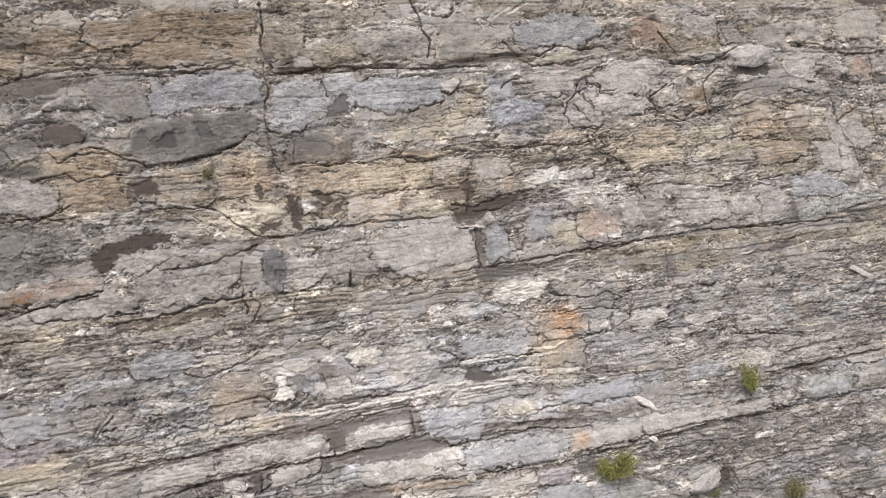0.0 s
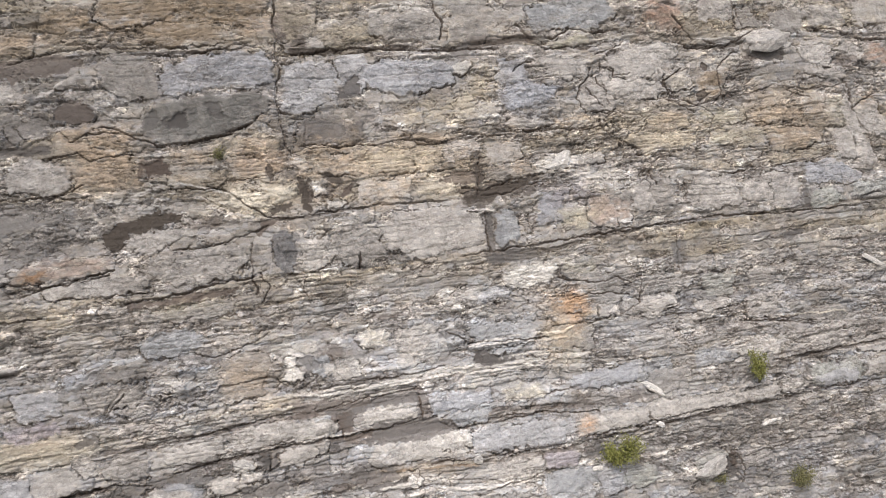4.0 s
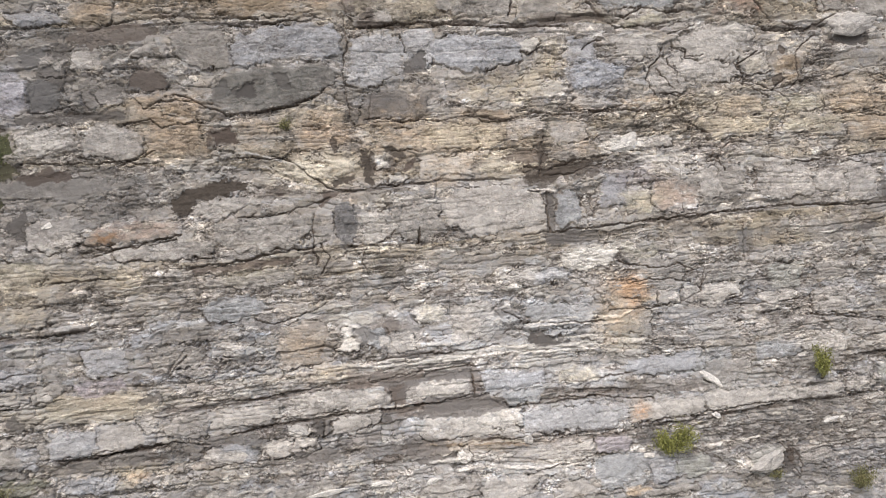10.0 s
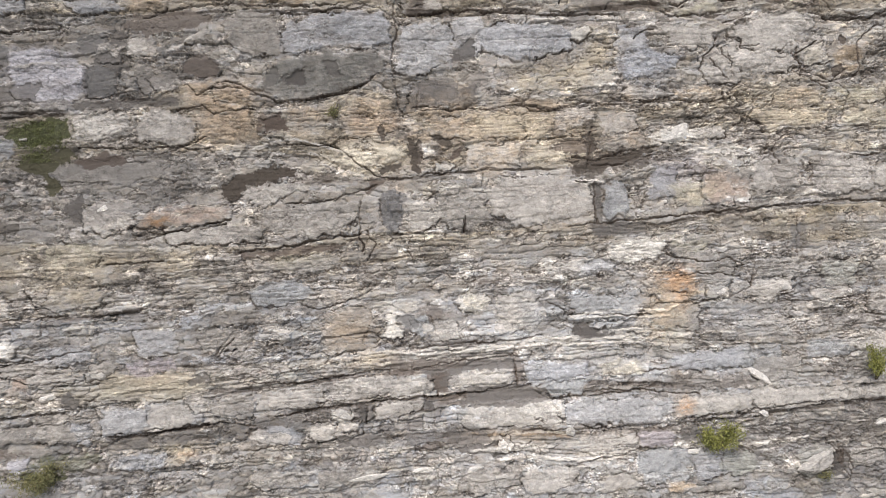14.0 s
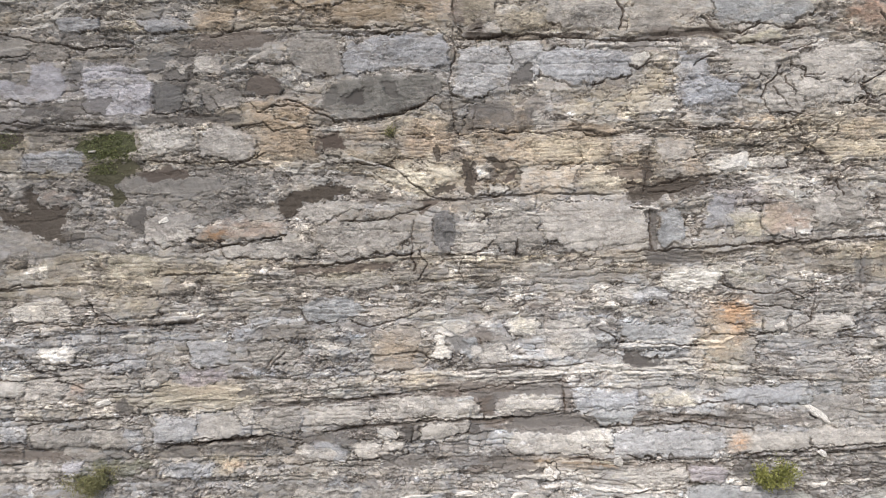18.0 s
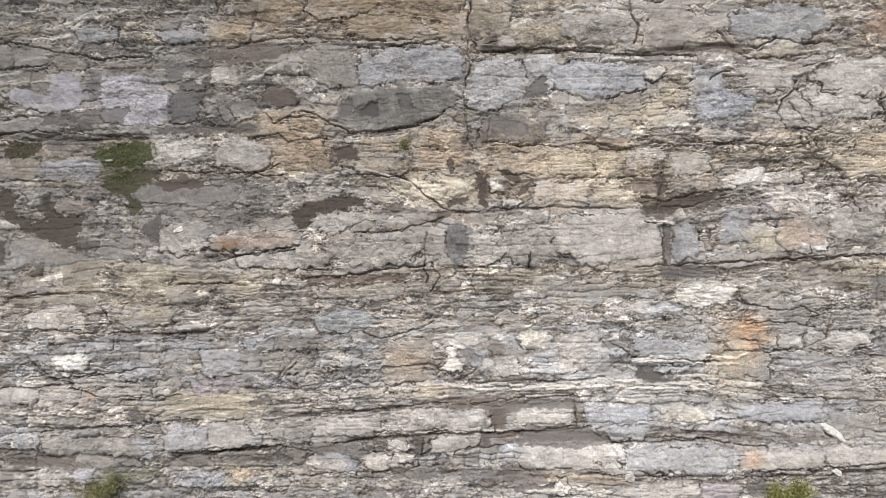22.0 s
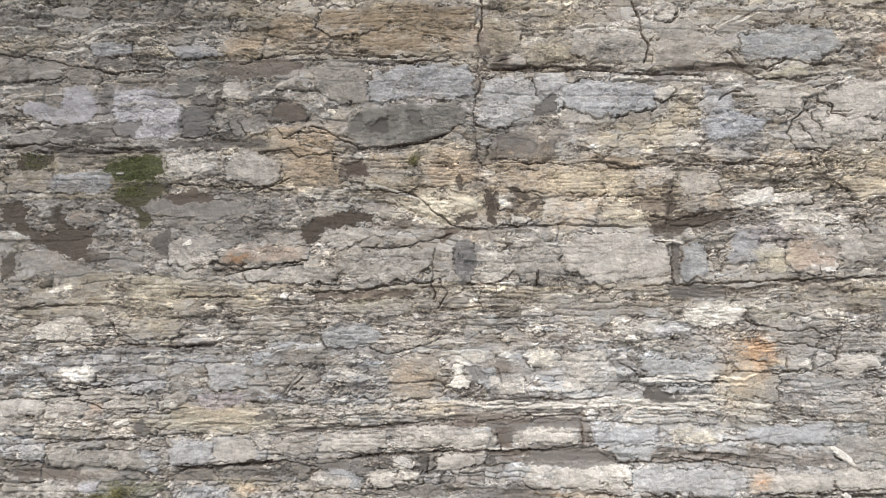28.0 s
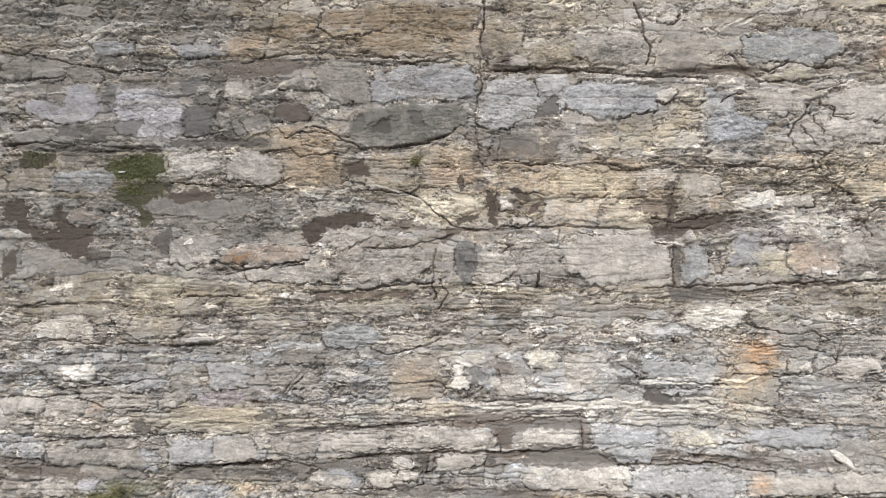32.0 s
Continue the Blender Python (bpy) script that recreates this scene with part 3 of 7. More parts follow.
# Honey bed
block(-6.21, 19.71, 1.08, 1.25, 0.12, O)
block(-4.88, 19.67, 1.48, 0.79, 0.11, O2)
block(-5.17, 18.44, 2.10, 1.28, 0.09, O2)
block(-3.53, 18.42, 0.99, 0.69, 0.06, DB)
block(-0.16, 19.02, 2.74, 0.78, 0.10, Y)
block(0.15, 18.12, 2.27, 0.91, 0.11, O)
block(-1.99, 17.71, 1.91, 0.63, 0.08, OG)
block(2.19, 18.15, 0.89, 0.60, 0.10, YG)
block(3.77, 17.94, 2.10, 0.91, 0.10, O)
block(5.55, 17.92, 1.47, 1.14, 0.13, Y)
block(7.02, 17.85, 1.38, 1.09, 0.10, Y)
block(7.56, 16.78, 2.45, 0.95, 0.10, Y)
block(5.04, 16.78, 2.27, 0.85, 0.09, PW)
block(8.39, 18.10, 1.34, 0.78, 0.09, P)
block(10.23, 17.83, 1.74, 0.96, 0.09, P)
block(10.30, 16.92, 1.86, 0.77, 0.12, G)
block(11.80, 17.06, 0.67, 0.59, 0.08, W)
block(12.60, 17.21, 1.11, 0.63, 0.14, W)
block(13.87, 17.24, 1.42, 0.50, 0.08, P)
block(11.67, 18.93, 2.02, 0.32, 0.12, P)
block(13.46, 18.93, 1.57, 0.41, 0.10, O)
block(-14.14, 17.82, 2.23, 0.93, 0.12, B)
block(-16.27, 17.94, 2.01, 0.91, 0.10, OG)
block(17.75, 18.41, 2.07, 0.88, 0.09, O)
block(20.65, 18.52, 2.26, 0.82, 0.09, YG)
block(23.39, 18.35, 2.64, 0.68, 0.09, O)
block(21.00, 17.55, 2.84, 0.84, 0.08, YG)
block(24.02, 17.24, 2.66, 1.02, 0.09, O)
block(17.47, 17.51, 2.97, 0.76, 0.07, Y)
block(28.04, 17.84, 1.87, 1.73, 0.12, P)
block(26.43, 18.29, 1.17, 1.65, 0.14, YG)
block(23.14, 16.32, 1.34, 0.69, 0.08, OG)
block(26.51, 16.78, 1.23, 1.36, 0.14, P)
# Massive grey bed
block(3.74, 14.77, 2.03, 1.64, 0.09, G)
block(6.84, 14.82, 4.09, 1.72, 0.12, P)
block(11.85, 15.26, 1.23, 1.38, 0.10, B3)
block(12.84, 14.79, 1.24, 1.07, 0.09, YG)
block(14.11, 14.99, 1.19, 1.37, 0.09, R3)
block(15.49, 15.13, 1.43, 1.11, 0.10, G)
block(-6.96, 15.04, 3.17, 0.76, 0.09, R3)
block(-5.79, 14.26, 3.51, 0.71, 0.09, G)
block(-9.67, 15.13, 1.98, 1.11, 0.10, P)
block(-9.75, 16.86, 3.77, 0.79, 0.07, G)
block(16.47, 15.32, 1.85, 1.40, 0.12, G)
block(19.45, 15.08, 2.49, 1.42, 0.12, P)
block(22.23, 15.05, 2.87, 1.41, 0.13, P)
block(27.49, 14.55, 2.45, 0.54, 0.12, PG)
block(14.54, 14.95, 1.80, 1.17, 0.08, R3)
# Laminated beds
block(12.69, 12.69, 1.35, 0.78, 0.09, YG)
block(5.67, 10.54, 1.85, 1.45, 0.07, P)
block(1.70, 10.34, 0.90, 1.07, 0.09, G)
block(-1.16, 10.30, 1.63, 1.57, 0.06, G)
block(-14.73, 12.10, 2.17, 0.74, 0.09, PW)
block(-11.23, 13.74, 2.23, 0.97, 0.06, YG)
block(-10.95, 12.19, 2.17, 0.82, 0.07, OG)
block(-2.88, 12.86, 3.14, 0.52, 0.08, G)
block(13.65, 11.28, 1.08, 0.65, 0.10, P)
block(12.07, 11.22, 1.81, 0.78, 0.09, G)
block(11.71, 10.58, 0.99, 0.42, 0.12, P)
block(13.22, 10.66, 1.60, 0.43, 0.10, YG)
block(14.63, 10.81, 0.78, 0.64, 0.11, P)
block(16.07, 10.73, 1.34, 0.64, 0.12, P)
block(11.92, 9.86, 1.67, 1.02, 0.06, G)
block(9.28, 10.41, 3.23, 0.94, 0.07, B4)
block(13.52, 11.71, 2.01, 1.13, 0.09, G)
block(16.04, 10.78, 1.46, 0.57, 0.14, P)
block(16.21, 11.50, 1.84, 0.82, 0.09, G)
block(18.86, 11.19, 1.35, 1.06, 0.10, PG)
block(20.90, 11.19, 1.25, 0.75, 0.09, G)
block(18.28, 10.27, 1.43, 0.60, 0.11, P)
block(15.52, 9.43, 1.80, 0.38, 0.09, P)
block(23.70, 9.28, 2.30, 0.75, 0.09, G)
block(25.83, 7.69, 2.06, 0.76, 0.09, P)
block(23.53, 8.03, 2.00, 0.70, 0.09, P)
block(16.11, 10.81, 1.29, 0.64, 0.14, P)
block(20.71, 10.17, 1.63, 0.72, 0.13, P)
# Pale block rows
block(14.66, 8.11, 2.90, 0.79, 0.11, B4)
block(-8.48, 7.57, 3.61, 1.03, 0.16, PB)
block(-11.31, 7.49, 1.96, 1.20, 0.12, G)
block(-8.40, 8.72, 3.89, 1.08, 0.08, OG)
block(-5.53, 7.70, 1.53, 0.87, 0.11, G)
block(-3.56, 7.80, 2.34, 0.66, 0.10, P)
block(-15.98, 9.20, 1.45, 0.63, 0.13, P)
block(-14.39, 9.14, 1.55, 0.84, 0.13, P)
block(-13.11, 9.14, 0.94, 0.68, 0.10, R3)
block(-11.47, 10.11, 1.94, 0.68, 0.09, B)
block(6.11, 6.60, 1.99, 1.07, 0.17, PW)
block(-1.36, 7.12, 0.94, 0.54, 0.14, PW)
block(-3.85, 6.46, 1.60, 0.62, 0.12, B)
block(-1.88, 6.52, 1.99, 0.66, 0.13, P)
block(23.08, 6.71, 1.42, 0.88, 0.15, PG)
block(24.43, 6.69, 1.09, 0.89, 0.15, PG)
block(25.86, 6.68, 1.47, 0.74, 0.13, P)
block(15.75, 7.56, 1.77, 0.91, 0.08, G)
block(20.24, 7.99, 1.73, 1.14, 0.09, P)
block(18.10, 8.21, 2.18, 0.78, 0.10, B4)
# Lowest beds
block(8.75, 5.21, 2.31, 0.95, 0.13, P)
block(10.71, 5.24, 1.52, 0.69, 0.12, V)
block(10.67, 4.11, 1.83, 1.22, 0.09, B4)
block(13.17, 4.03, 2.41, 0.92, 0.11, B)
block(17.08, 3.84, 1.63, 1.11, 0.18, PG)
block(18.99, 3.84, 1.70, 0.76, 0.12, P)
block(4.66, 5.48, 0.48, 0.47, 0.16, W)
block(4.01, 4.26, 2.44, 0.88, 0.09, G)
block(6.38, 4.05, 2.13, 0.93, 0.09, P)
block(-7.90, 7.50, 1.61, 1.02, 0.13, P)
block(-4.33, 6.43, 1.49, 0.53, 0.09, P)
block(-1.81, 6.45, 1.89, 0.62, 0.10, P)
block(-1.52, 7.12, 0.88, 0.50, 0.12, PW)
block(0.25, 7.17, 1.71, 0.59, 0.10, P)
block(12.95, 3.09, 2.08, 0.30, 0.09, G)
block(8.95, 3.72, 1.27, 0.68, 0.08, P)
block(-3.88, 4.90, 2.06, 0.61, 0.08, G)
block(-1.39, 4.81, 2.10, 0.74, 0.08, G)
block(22.54, 4.12, 1.39, 0.49, 0.10, P)
block(19.89, 5.08, 0.70, 0.19, 0.13, W)
block(17.22, 3.58, 0.91, 0.57, 0.09, P)
# Low beds in detail
block(-5.01, 9.66, 1.19, 0.38, 0.10, P)
block(-6.81, 8.04, 0.69, 0.82, 0.08, P)
block(0.62, 7.29, 1.93, 0.72, 0.10, P)
block(-1.50, 7.14, 0.67, 0.38, 0.12, PW)
block(-2.23, 6.55, 0.87, 0.58, 0.10, P)
block(-1.28, 6.59, 1.01, 0.42, 0.10, P)
block(5.76, 6.54, 2.08, 0.99, 0.14, PW)
block(1.82, 5.99, 2.02, 0.55, 0.06, D4)
block(3.66, 5.40, 1.05, 0.30, 0.12, PW)
block(17.04, 3.91, 1.72, 0.89, 0.22, PG)
block(10.87, 4.27, 2.29, 0.94, 0.08, B4)
block(12.59, 4.06, 1.16, 0.87, 0.09, B)
block(13.82, 3.99, 1.31, 0.88, 0.10, PG)
block(11.48, 3.25, 1.05, 0.35, 0.08, O)
block(23.17, 6.75, 1.14, 0.78, 0.13, PG)
# Right wall in detail
block(23.40, 21.78, 2.38, 0.94, 0.34, PW)
block(26.02, 20.37, 1.65, 0.48, 0.10, P)
block(30.28, 20.92, 0.91, 0.87, 0.12, G)
block(21.57, 14.97, 1.25, 0.98, 0.12, P)
block(16.03, 15.27, 1.00, 1.29, 0.10, P)
block(15.89, 10.82, 1.56, 0.62, 0.14, PW)
block(13.63, 10.75, 0.80, 0.56, 0.11, P)
block(18.74, 20.20, 1.10, 0.93, 0.10, PY)
# Left wall in detail
block(-15.90, 22.41, 1.39, 0.57, 0.10, P)
block(-8.42, 21.65, 0.86, 0.75, 0.15, PW)
block(-7.53, 20.25, 0.99, 0.75, 0.12, P)
block(-15.56, 9.22, 0.86, 0.59, 0.12, PW)
block(-14.73, 9.03, 0.68, 0.55, 0.11, P)
block(-11.59, 9.86, 0.99, 0.34, 0.10, PB)
block(-15.18, 12.06, 1.18, 0.74, 0.09, PW)
block(-11.02, 7.24, 0.72, 0.79, 0.11, B)
# Middle in detail
block(7.92, 12.10, 1.61, 0.73, 0.12, P)

# Mineral stains, moss and lichen, dark patches, and shade painted under and beside blocks.
stain_or_shade(-0.62, 6.95, 0.93, 0.59, D3, 0.75)
# Shadow on the right of the low boulder, painted.
stain_or_shade(18.09, 3.81, 0.48, 1.07, D2, 0.80)
# Shaded underside of the large boulder, painted dark on the rock below.
stain_or_shade(23.19, 21.16, 1.65, 0.54, D2, 0.95)
stain_or_shade(30.46, 23.91, 2.29, 0.65, V, 0.60)
stain_or_shade(30.19, 20.21, 0.84, 0.58, D2, 0.80)
stain_or_shade(23.99, 14.52, 0.35, 0.95, D2, 0.70)
stain_or_shade(-13.46, 21.42, 0.54, 1.04, D4, 0.75)
stain_or_shade(-9.37, 21.07, 1.44, 0.79, D2, 0.75)
stain_or_shade(-15.21, 16.51, 0.44, 0.85, K, 0.90)
stain_or_shade(-1.04, 19.90, 1.08, 0.98, D3, 0.75)
stain_or_shade(2.13, 23.63, 1.15, 1.40, DB2, 0.85)
stain_or_shade(12.16, 19.69, 1.22, 0.46, D4, 0.75)
stain_or_shade(7.18, 18.63, 1.66, 0.55, OD, 0.60)
stain_or_shade(8.18, 9.49, 0.70, 0.62, D2, 0.95)
stain_or_shade(8.76, 9.31, 0.80, 0.26, D2, 0.90)
stain_or_shade(0.87, 14.86, 0.64, 1.47, D4, 0.90)
stain_or_shade(3.22, 9.30, 3.00, 0.64, D3, 0.60)
stain_or_shade(4.31, 8.80, 2.16, 0.59, D3, 0.80)
stain_or_shade(8.49, 9.45, 1.37, 0.63, D2, 0.95)
stain_or_shade(3.02, 9.37, 3.22, 0.46, D3, 0.60)
stain_or_shade(9.47, 7.30, 2.97, 0.49, OD, 0.30)
stain_or_shade(-0.94, 7.28, 1.70, 0.45, D3, 0.60)
stain_or_shade(2.09, 7.15, 0.96, 0.72, D3, 0.60)
stain_or_shade(2.87, 6.15, 1.26, 0.65, D3, 0.70)
stain_or_shade(2.93, 10.60, 1.72, 0.81, D3, 0.35)
stain_or_shade(15.00, 13.64, 1.31, 0.55, D3, 0.60)
stain_or_shade(1.74, 10.34, 0.65, 1.07, D3, 0.50)
stain_or_shade(-11.51, 10.54, 2.15, 0.35, D3, 0.60)
stain_or_shade(-15.79, 7.20, 1.70, 0.62, D3, 0.50)
stain_or_shade(-7.50, 6.75, 5.50, 0.37, D3, 0.50)
stain_or_shade(12.02, 5.30, 0.69, 1.05, D2, 0.70)
stain_or_shade(17.54, 4.93, 6.25, 1.34, D3, 0.50)
stain_or_shade(5.39, 8.08, 0.55, 1.07, DB2, 0.80)
stain_or_shade(-0.81, 7.29, 1.26, 0.55, D3, 0.50)
stain_or_shade(18.14, 7.41, 2.30, 0.82, D3, 0.50)
stain_or_shade(-16.38, 22.60, 2.96, 0.95, G2, 0.40)
stain_or_shade(8.15, 22.13, 2.61, 0.47, W, 0.30)
stain_or_shade(2.25, 23.63, 1.03, 1.97, DB2, 0.70)
stain_or_shade(-13.41, 24.40, 9.19, 3.15, D4, 0.35)
stain_or_shade(10.70, 8.97, 12.16, 7.15, B4, 0.35)
stain_or_shade(12.97, 24.04, 6.88, 2.89, G, 0.40)
stain_or_shade(-7.31, 20.32, 0.90, 0.98, D2, 0.30)
stain_or_shade(-13.98, 20.69, 7.45, 2.87, VB, 0.35)
stain_or_shade(-13.41, 14.99, 1.10, 0.49, K, 0.80)
stain_or_shade(-1.97, 16.18, 1.55, 0.54, DB, 0.60)
stain_or_shade(3.14, 17.83, 13.60, 3.42, O, 0.60)
stain_or_shade(-0.20, 16.83, 3.33, 1.31, Y, 0.70)
stain_or_shade(18.28, 23.35, 2.23, 1.88, R2, 0.50)
stain_or_shade(9.98, 16.27, 3.32, 0.81, K2, 0.75)
stain_or_shade(8.98, 17.26, 0.44, 2.27, K2, 0.50)
stain_or_shade(9.36, 14.68, 0.88, 1.55, K2, 0.60)
stain_or_shade(-2.92, 15.95, 0.54, 0.54, K2, 0.80)
stain_or_shade(11.77, 6.79, 1.27, 1.85, O, 0.30)
stain_or_shade(10.28, 12.73, 2.44, 1.31, W, 0.45)
stain_or_shade(12.58, 17.24, 1.33, 0.77, WW, 0.80)
stain_or_shade(-14.00, 10.28, 1.46, 0.94, W, 0.60)
stain_or_shade(-8.21, 8.69, 4.28, 1.20, YG, 0.35)
stain_or_shade(-12.47, 8.44, 4.27, 0.81, OG, 0.50)
stain_or_shade(-7.27, 6.17, 1.69, 0.61, Y, 0.70)
stain_or_shade(-11.49, 6.15, 2.54, 0.65, M3, 0.50)
stain_or_shade(8.28, 9.52, 1.28, 0.50, K2, 0.80)
stain_or_shade(5.14, 5.73, 4.62, 0.64, OD, 0.35)
stain_or_shade(13.29, 5.18, 2.80, 1.06, D4, 0.40)
stain_or_shade(20.22, 11.16, 14.60, 3.96, G, 0.30)
stain_or_shade(18.90, 7.69, 2.42, 1.43, D4, 0.50)
stain_or_shade(20.17, 4.37, 11.34, 3.73, D3, 0.35)
stain_or_shade(26.13, 14.80, 5.66, 2.68, B4, 0.40)
stain_or_shade(-12.51, 5.68, 1.36, 0.54, M3, 0.80)
stain_or_shade(17.43, 12.78, 0.53, 1.47, D2, 0.60)
stain_or_shade(-8.18, 19.53, 2.70, 0.51, K2, 0.50)
stain_or_shade(-3.64, 10.24, 1.08, 0.85, W, 0.35)
stain_or_shade(9.17, 10.24, 3.88, 0.85, B4, 0.40)
stain_or_shade(-13.48, 12.60, 7.19, 1.74, OG, 0.35)
stain_or_shade(9.62, 14.27, 0.72, 0.92, K2, 0.40)
stain_or_shade(24.18, 14.21, 1.46, 0.58, K2, 0.40)
stain_or_shade(7.20, 9.43, 5.15, 0.33, PW, 0.50)
stain_or_shade(10.23, 5.92, 0.68, 0.65, B, 0.20)
stain_or_shade(8.44, 8.13, 5.97, 1.25, B, 0.35)
stain_or_shade(6.48, 21.54, 4.99, 1.65, B, 0.40)
stain_or_shade(-0.89, 21.79, 4.77, 2.08, B, 0.50)
stain_or_shade(11.85, 20.11, 3.15, 1.68, B2, 0.50)
stain_or_shade(-13.70, 23.41, 3.89, 1.25, W, 0.35)
stain_or_shade(5.99, 24.21, 2.99, 0.43, W, 0.50)
stain_or_shade(13.98, 16.42, 2.88, 0.41, W, 0.50)
stain_or_shade(20.95, 12.32, 1.67, 1.51, W, 0.35)
stain_or_shade(3.38, 18.51, 2.91, 0.23, O, 0.30)
stain_or_shade(0.19, 7.88, 1.93, 0.64, PW, 0.30)
stain_or_shade(0.14, 17.02, 3.27, 1.55, YW, 0.70)
stain_or_shade(0.56, 18.46, 1.76, 1.34, R4, 0.50)
stain_or_shade(7.24, 16.76, 1.95, 0.91, YW, 0.60)
stain_or_shade(8.54, 19.06, 0.93, 0.81, YW, 0.50)
stain_or_shade(11.72, 20.16, 2.86, 0.99, B, 0.60)
stain_or_shade(2.09, 16.90, 0.26, 1.08, K2, 0.90)
stain_or_shade(19.96, 20.85, 0.33, 0.44, K2, 0.90)
stain_or_shade(19.69, 19.50, 0.56, 0.53, K2, 0.90)
stain_or_shade(1.01, 14.98, 0.92, 1.10, D4, 0.75)
# Darker core of the low boulder's painted shadow.
stain_or_shade(17.88, 3.82, 0.63, 0.73, K2, 0.95)
# More painted shade under the large boulder.
stain_or_shade(23.19, 21.18, 1.76, 0.57, DB2, 0.95)
stain_or_shade(-7.56, 6.15, 1.10, 0.65, Y, 0.60)
stain_or_shade(0.83, 8.54, 1.03, 0.28, DB2, 0.90)
stain_or_shade(2.07, 8.07, 0.60, 0.86, DB2, 0.95)
stain_or_shade(3.66, 7.53, 3.04, 0.47, DB2, 0.85)
stain_or_shade(0.80, 6.48, 1.86, 0.58, D3, 0.80)
stain_or_shade(8.27, 9.43, 1.09, 0.72, D2, 0.95)
stain_or_shade(1.71, 5.59, 1.27, 0.41, DB2, 0.80)
stain_or_shade(3.72, 5.38, 1.92, 0.33, D2, 0.80)
stain_or_shade(6.94, 10.72, 1.09, 0.34, D2, 0.70)
stain_or_shade(5.13, 11.75, 1.75, 0.26, DB2, 0.70)
stain_or_shade(1.93, 10.55, 1.09, 0.86, DB2, 0.70)
stain_or_shade(10.15, 13.45, 1.98, 0.45, D2, 0.75)
stain_or_shade(0.71, 17.75, 0.35, 0.68, K2, 0.90)
stain_or_shade(2.73, 16.88, 0.71, 0.63, DB2, 0.70)
stain_or_shade(8.33, 16.88, 1.57, 0.54, DB, 0.80)
stain_or_shade(6.80, 23.11, 2.51, 0.47, DB2, 0.60)
stain_or_shade(10.54, 22.58, 3.20, 0.47, DB2, 0.70)

# Pale and dark seams.
vein(0.07, WW, 0.90, 4.50, 9.10, 5.17, 9.16, 5.85, 9.17)
vein(0.07, W, 0.90, 1.65, 8.83, 2.92, 8.73, 3.80, 8.83)
vein(0.07, W, 0.80, 4.89, 11.69, 6.02, 11.66, 8.07, 11.49)
vein(0.09, K2, 0.80, 7.17, 10.28, 8.35, 10.32, 9.53, 10.27)
vein(0.08, K2, 0.70, -0.33, 12.84, 1.36, 12.92, 2.65, 12.99)
vein(0.08, K2, 0.70, -1.05, 13.69, 0.63, 13.80, 3.20, 13.79)
vein(0.10, WW, 0.90, 0.59, 10.90, 0.86, 10.77, 1.14, 10.64)
vein(0.12, WW, 1.00, -10.30, 6.11, -10.07, 5.93, -9.65, 5.73)
vein(0.08, WW, 0.90, 4.22, 5.24, 5.33, 5.31, 6.65, 5.23)
vein(0.08, WW, 0.90, 4.19, 4.90, 5.30, 4.93, 7.50, 4.67)
vein(0.07, K2, 0.80, 4.21, 5.11, 5.31, 5.14, 6.41, 4.99)
vein(0.09, WW, 0.90, 3.09, 4.71, 3.74, 4.69)
vein(0.09, WW, 0.90, 0.94, 4.83, 1.84, 4.79)
vein(0.08, W, 0.80, -1.39, 4.81, -0.12, 4.81)
vein(0.09, WW, 0.90, 7.55, 4.71, 8.62, 4.57, 9.53, 4.57)
vein(0.07, W, 0.80, 11.63, 4.90, 13.46, 4.64, 15.35, 4.64)
vein(0.08, WW, 1.00, -12.94, 18.22, -12.56, 18.31)
vein(0.08, WW, 1.00, -10.10, 15.42, -9.80, 15.55)
vein(0.08, WW, 0.90, 10.03, 10.32, 11.53, 10.20, 12.19, 10.41)
vein(0.08, W, 0.90, 9.01, 9.60, 10.64, 9.43, 11.06, 9.35)
vein(0.10, DB2, 0.70, -11.78, 11.35, -10.48, 11.43, -8.75, 11.52)
vein(0.06, WW, 0.90, -11.85, 11.13, -11.07, 11.09)
vein(0.08, W, 0.90, -16.11, 8.55, -14.61, 8.51)
vein(0.06, K2, 0.70, 11.98, 10.49, 13.27, 10.41, 14.14, 10.54)
vein(0.06, K2, 0.70, 15.21, 10.45, 16.07, 10.37)
vein(0.06, K2, 0.80, -2.24, 10.11, -1.16, 10.03, -0.09, 10.15)
vein(0.18, K2, 0.85, 1.73, 22.60, 3.78, 22.46, 6.06, 22.55, 8.55, 22.36, 11.75, 22.65, 13.99, 21.98, 15.83, 22.32)
vein(0.14, K2, 0.85, 19.09, 21.83, 20.77, 21.66, 22.26, 21.77)
vein(0.12, K2, 0.70, 25.74, 22.38, 28.14, 21.89, 30.71, 21.78)
vein(0.18, K2, 0.80, -17.61, 19.37, -14.45, 19.18, -11.08, 19.18)
vein(0.16, K2, 0.80, -9.31, 19.64, -8.18, 19.50, -6.83, 19.32)
vein(0.08, K2, 0.80, -1.86, 16.04, 1.68, 15.95, 4.78, 16.18, 8.98, 16.02)
vein(0.18, K2, 0.80, 8.31, 16.04, 10.32, 16.40, 12.12, 16.81)
vein(0.16, DB2, 0.80, -6.49, 8.30, -3.50, 8.38, -0.09, 8.55, 2.47, 8.49)
vein(0.12, K2, 0.80, -3.91, 7.35, 0.34, 7.47, 4.59, 7.51, 5.86, 7.39)
# Shade of the recess under the pale row, painted as a band.
vein(0.20, DB2, 0.80, 2.04, 7.30, 4.58, 7.26, 7.13, 7.26)
vein(0.14, K2, 0.70, -0.09, 6.11, 3.50, 5.95)
vein(0.16, DB2, 0.70, 7.75, 7.52, 10.03, 7.41, 12.09, 7.15, 14.90, 7.00)
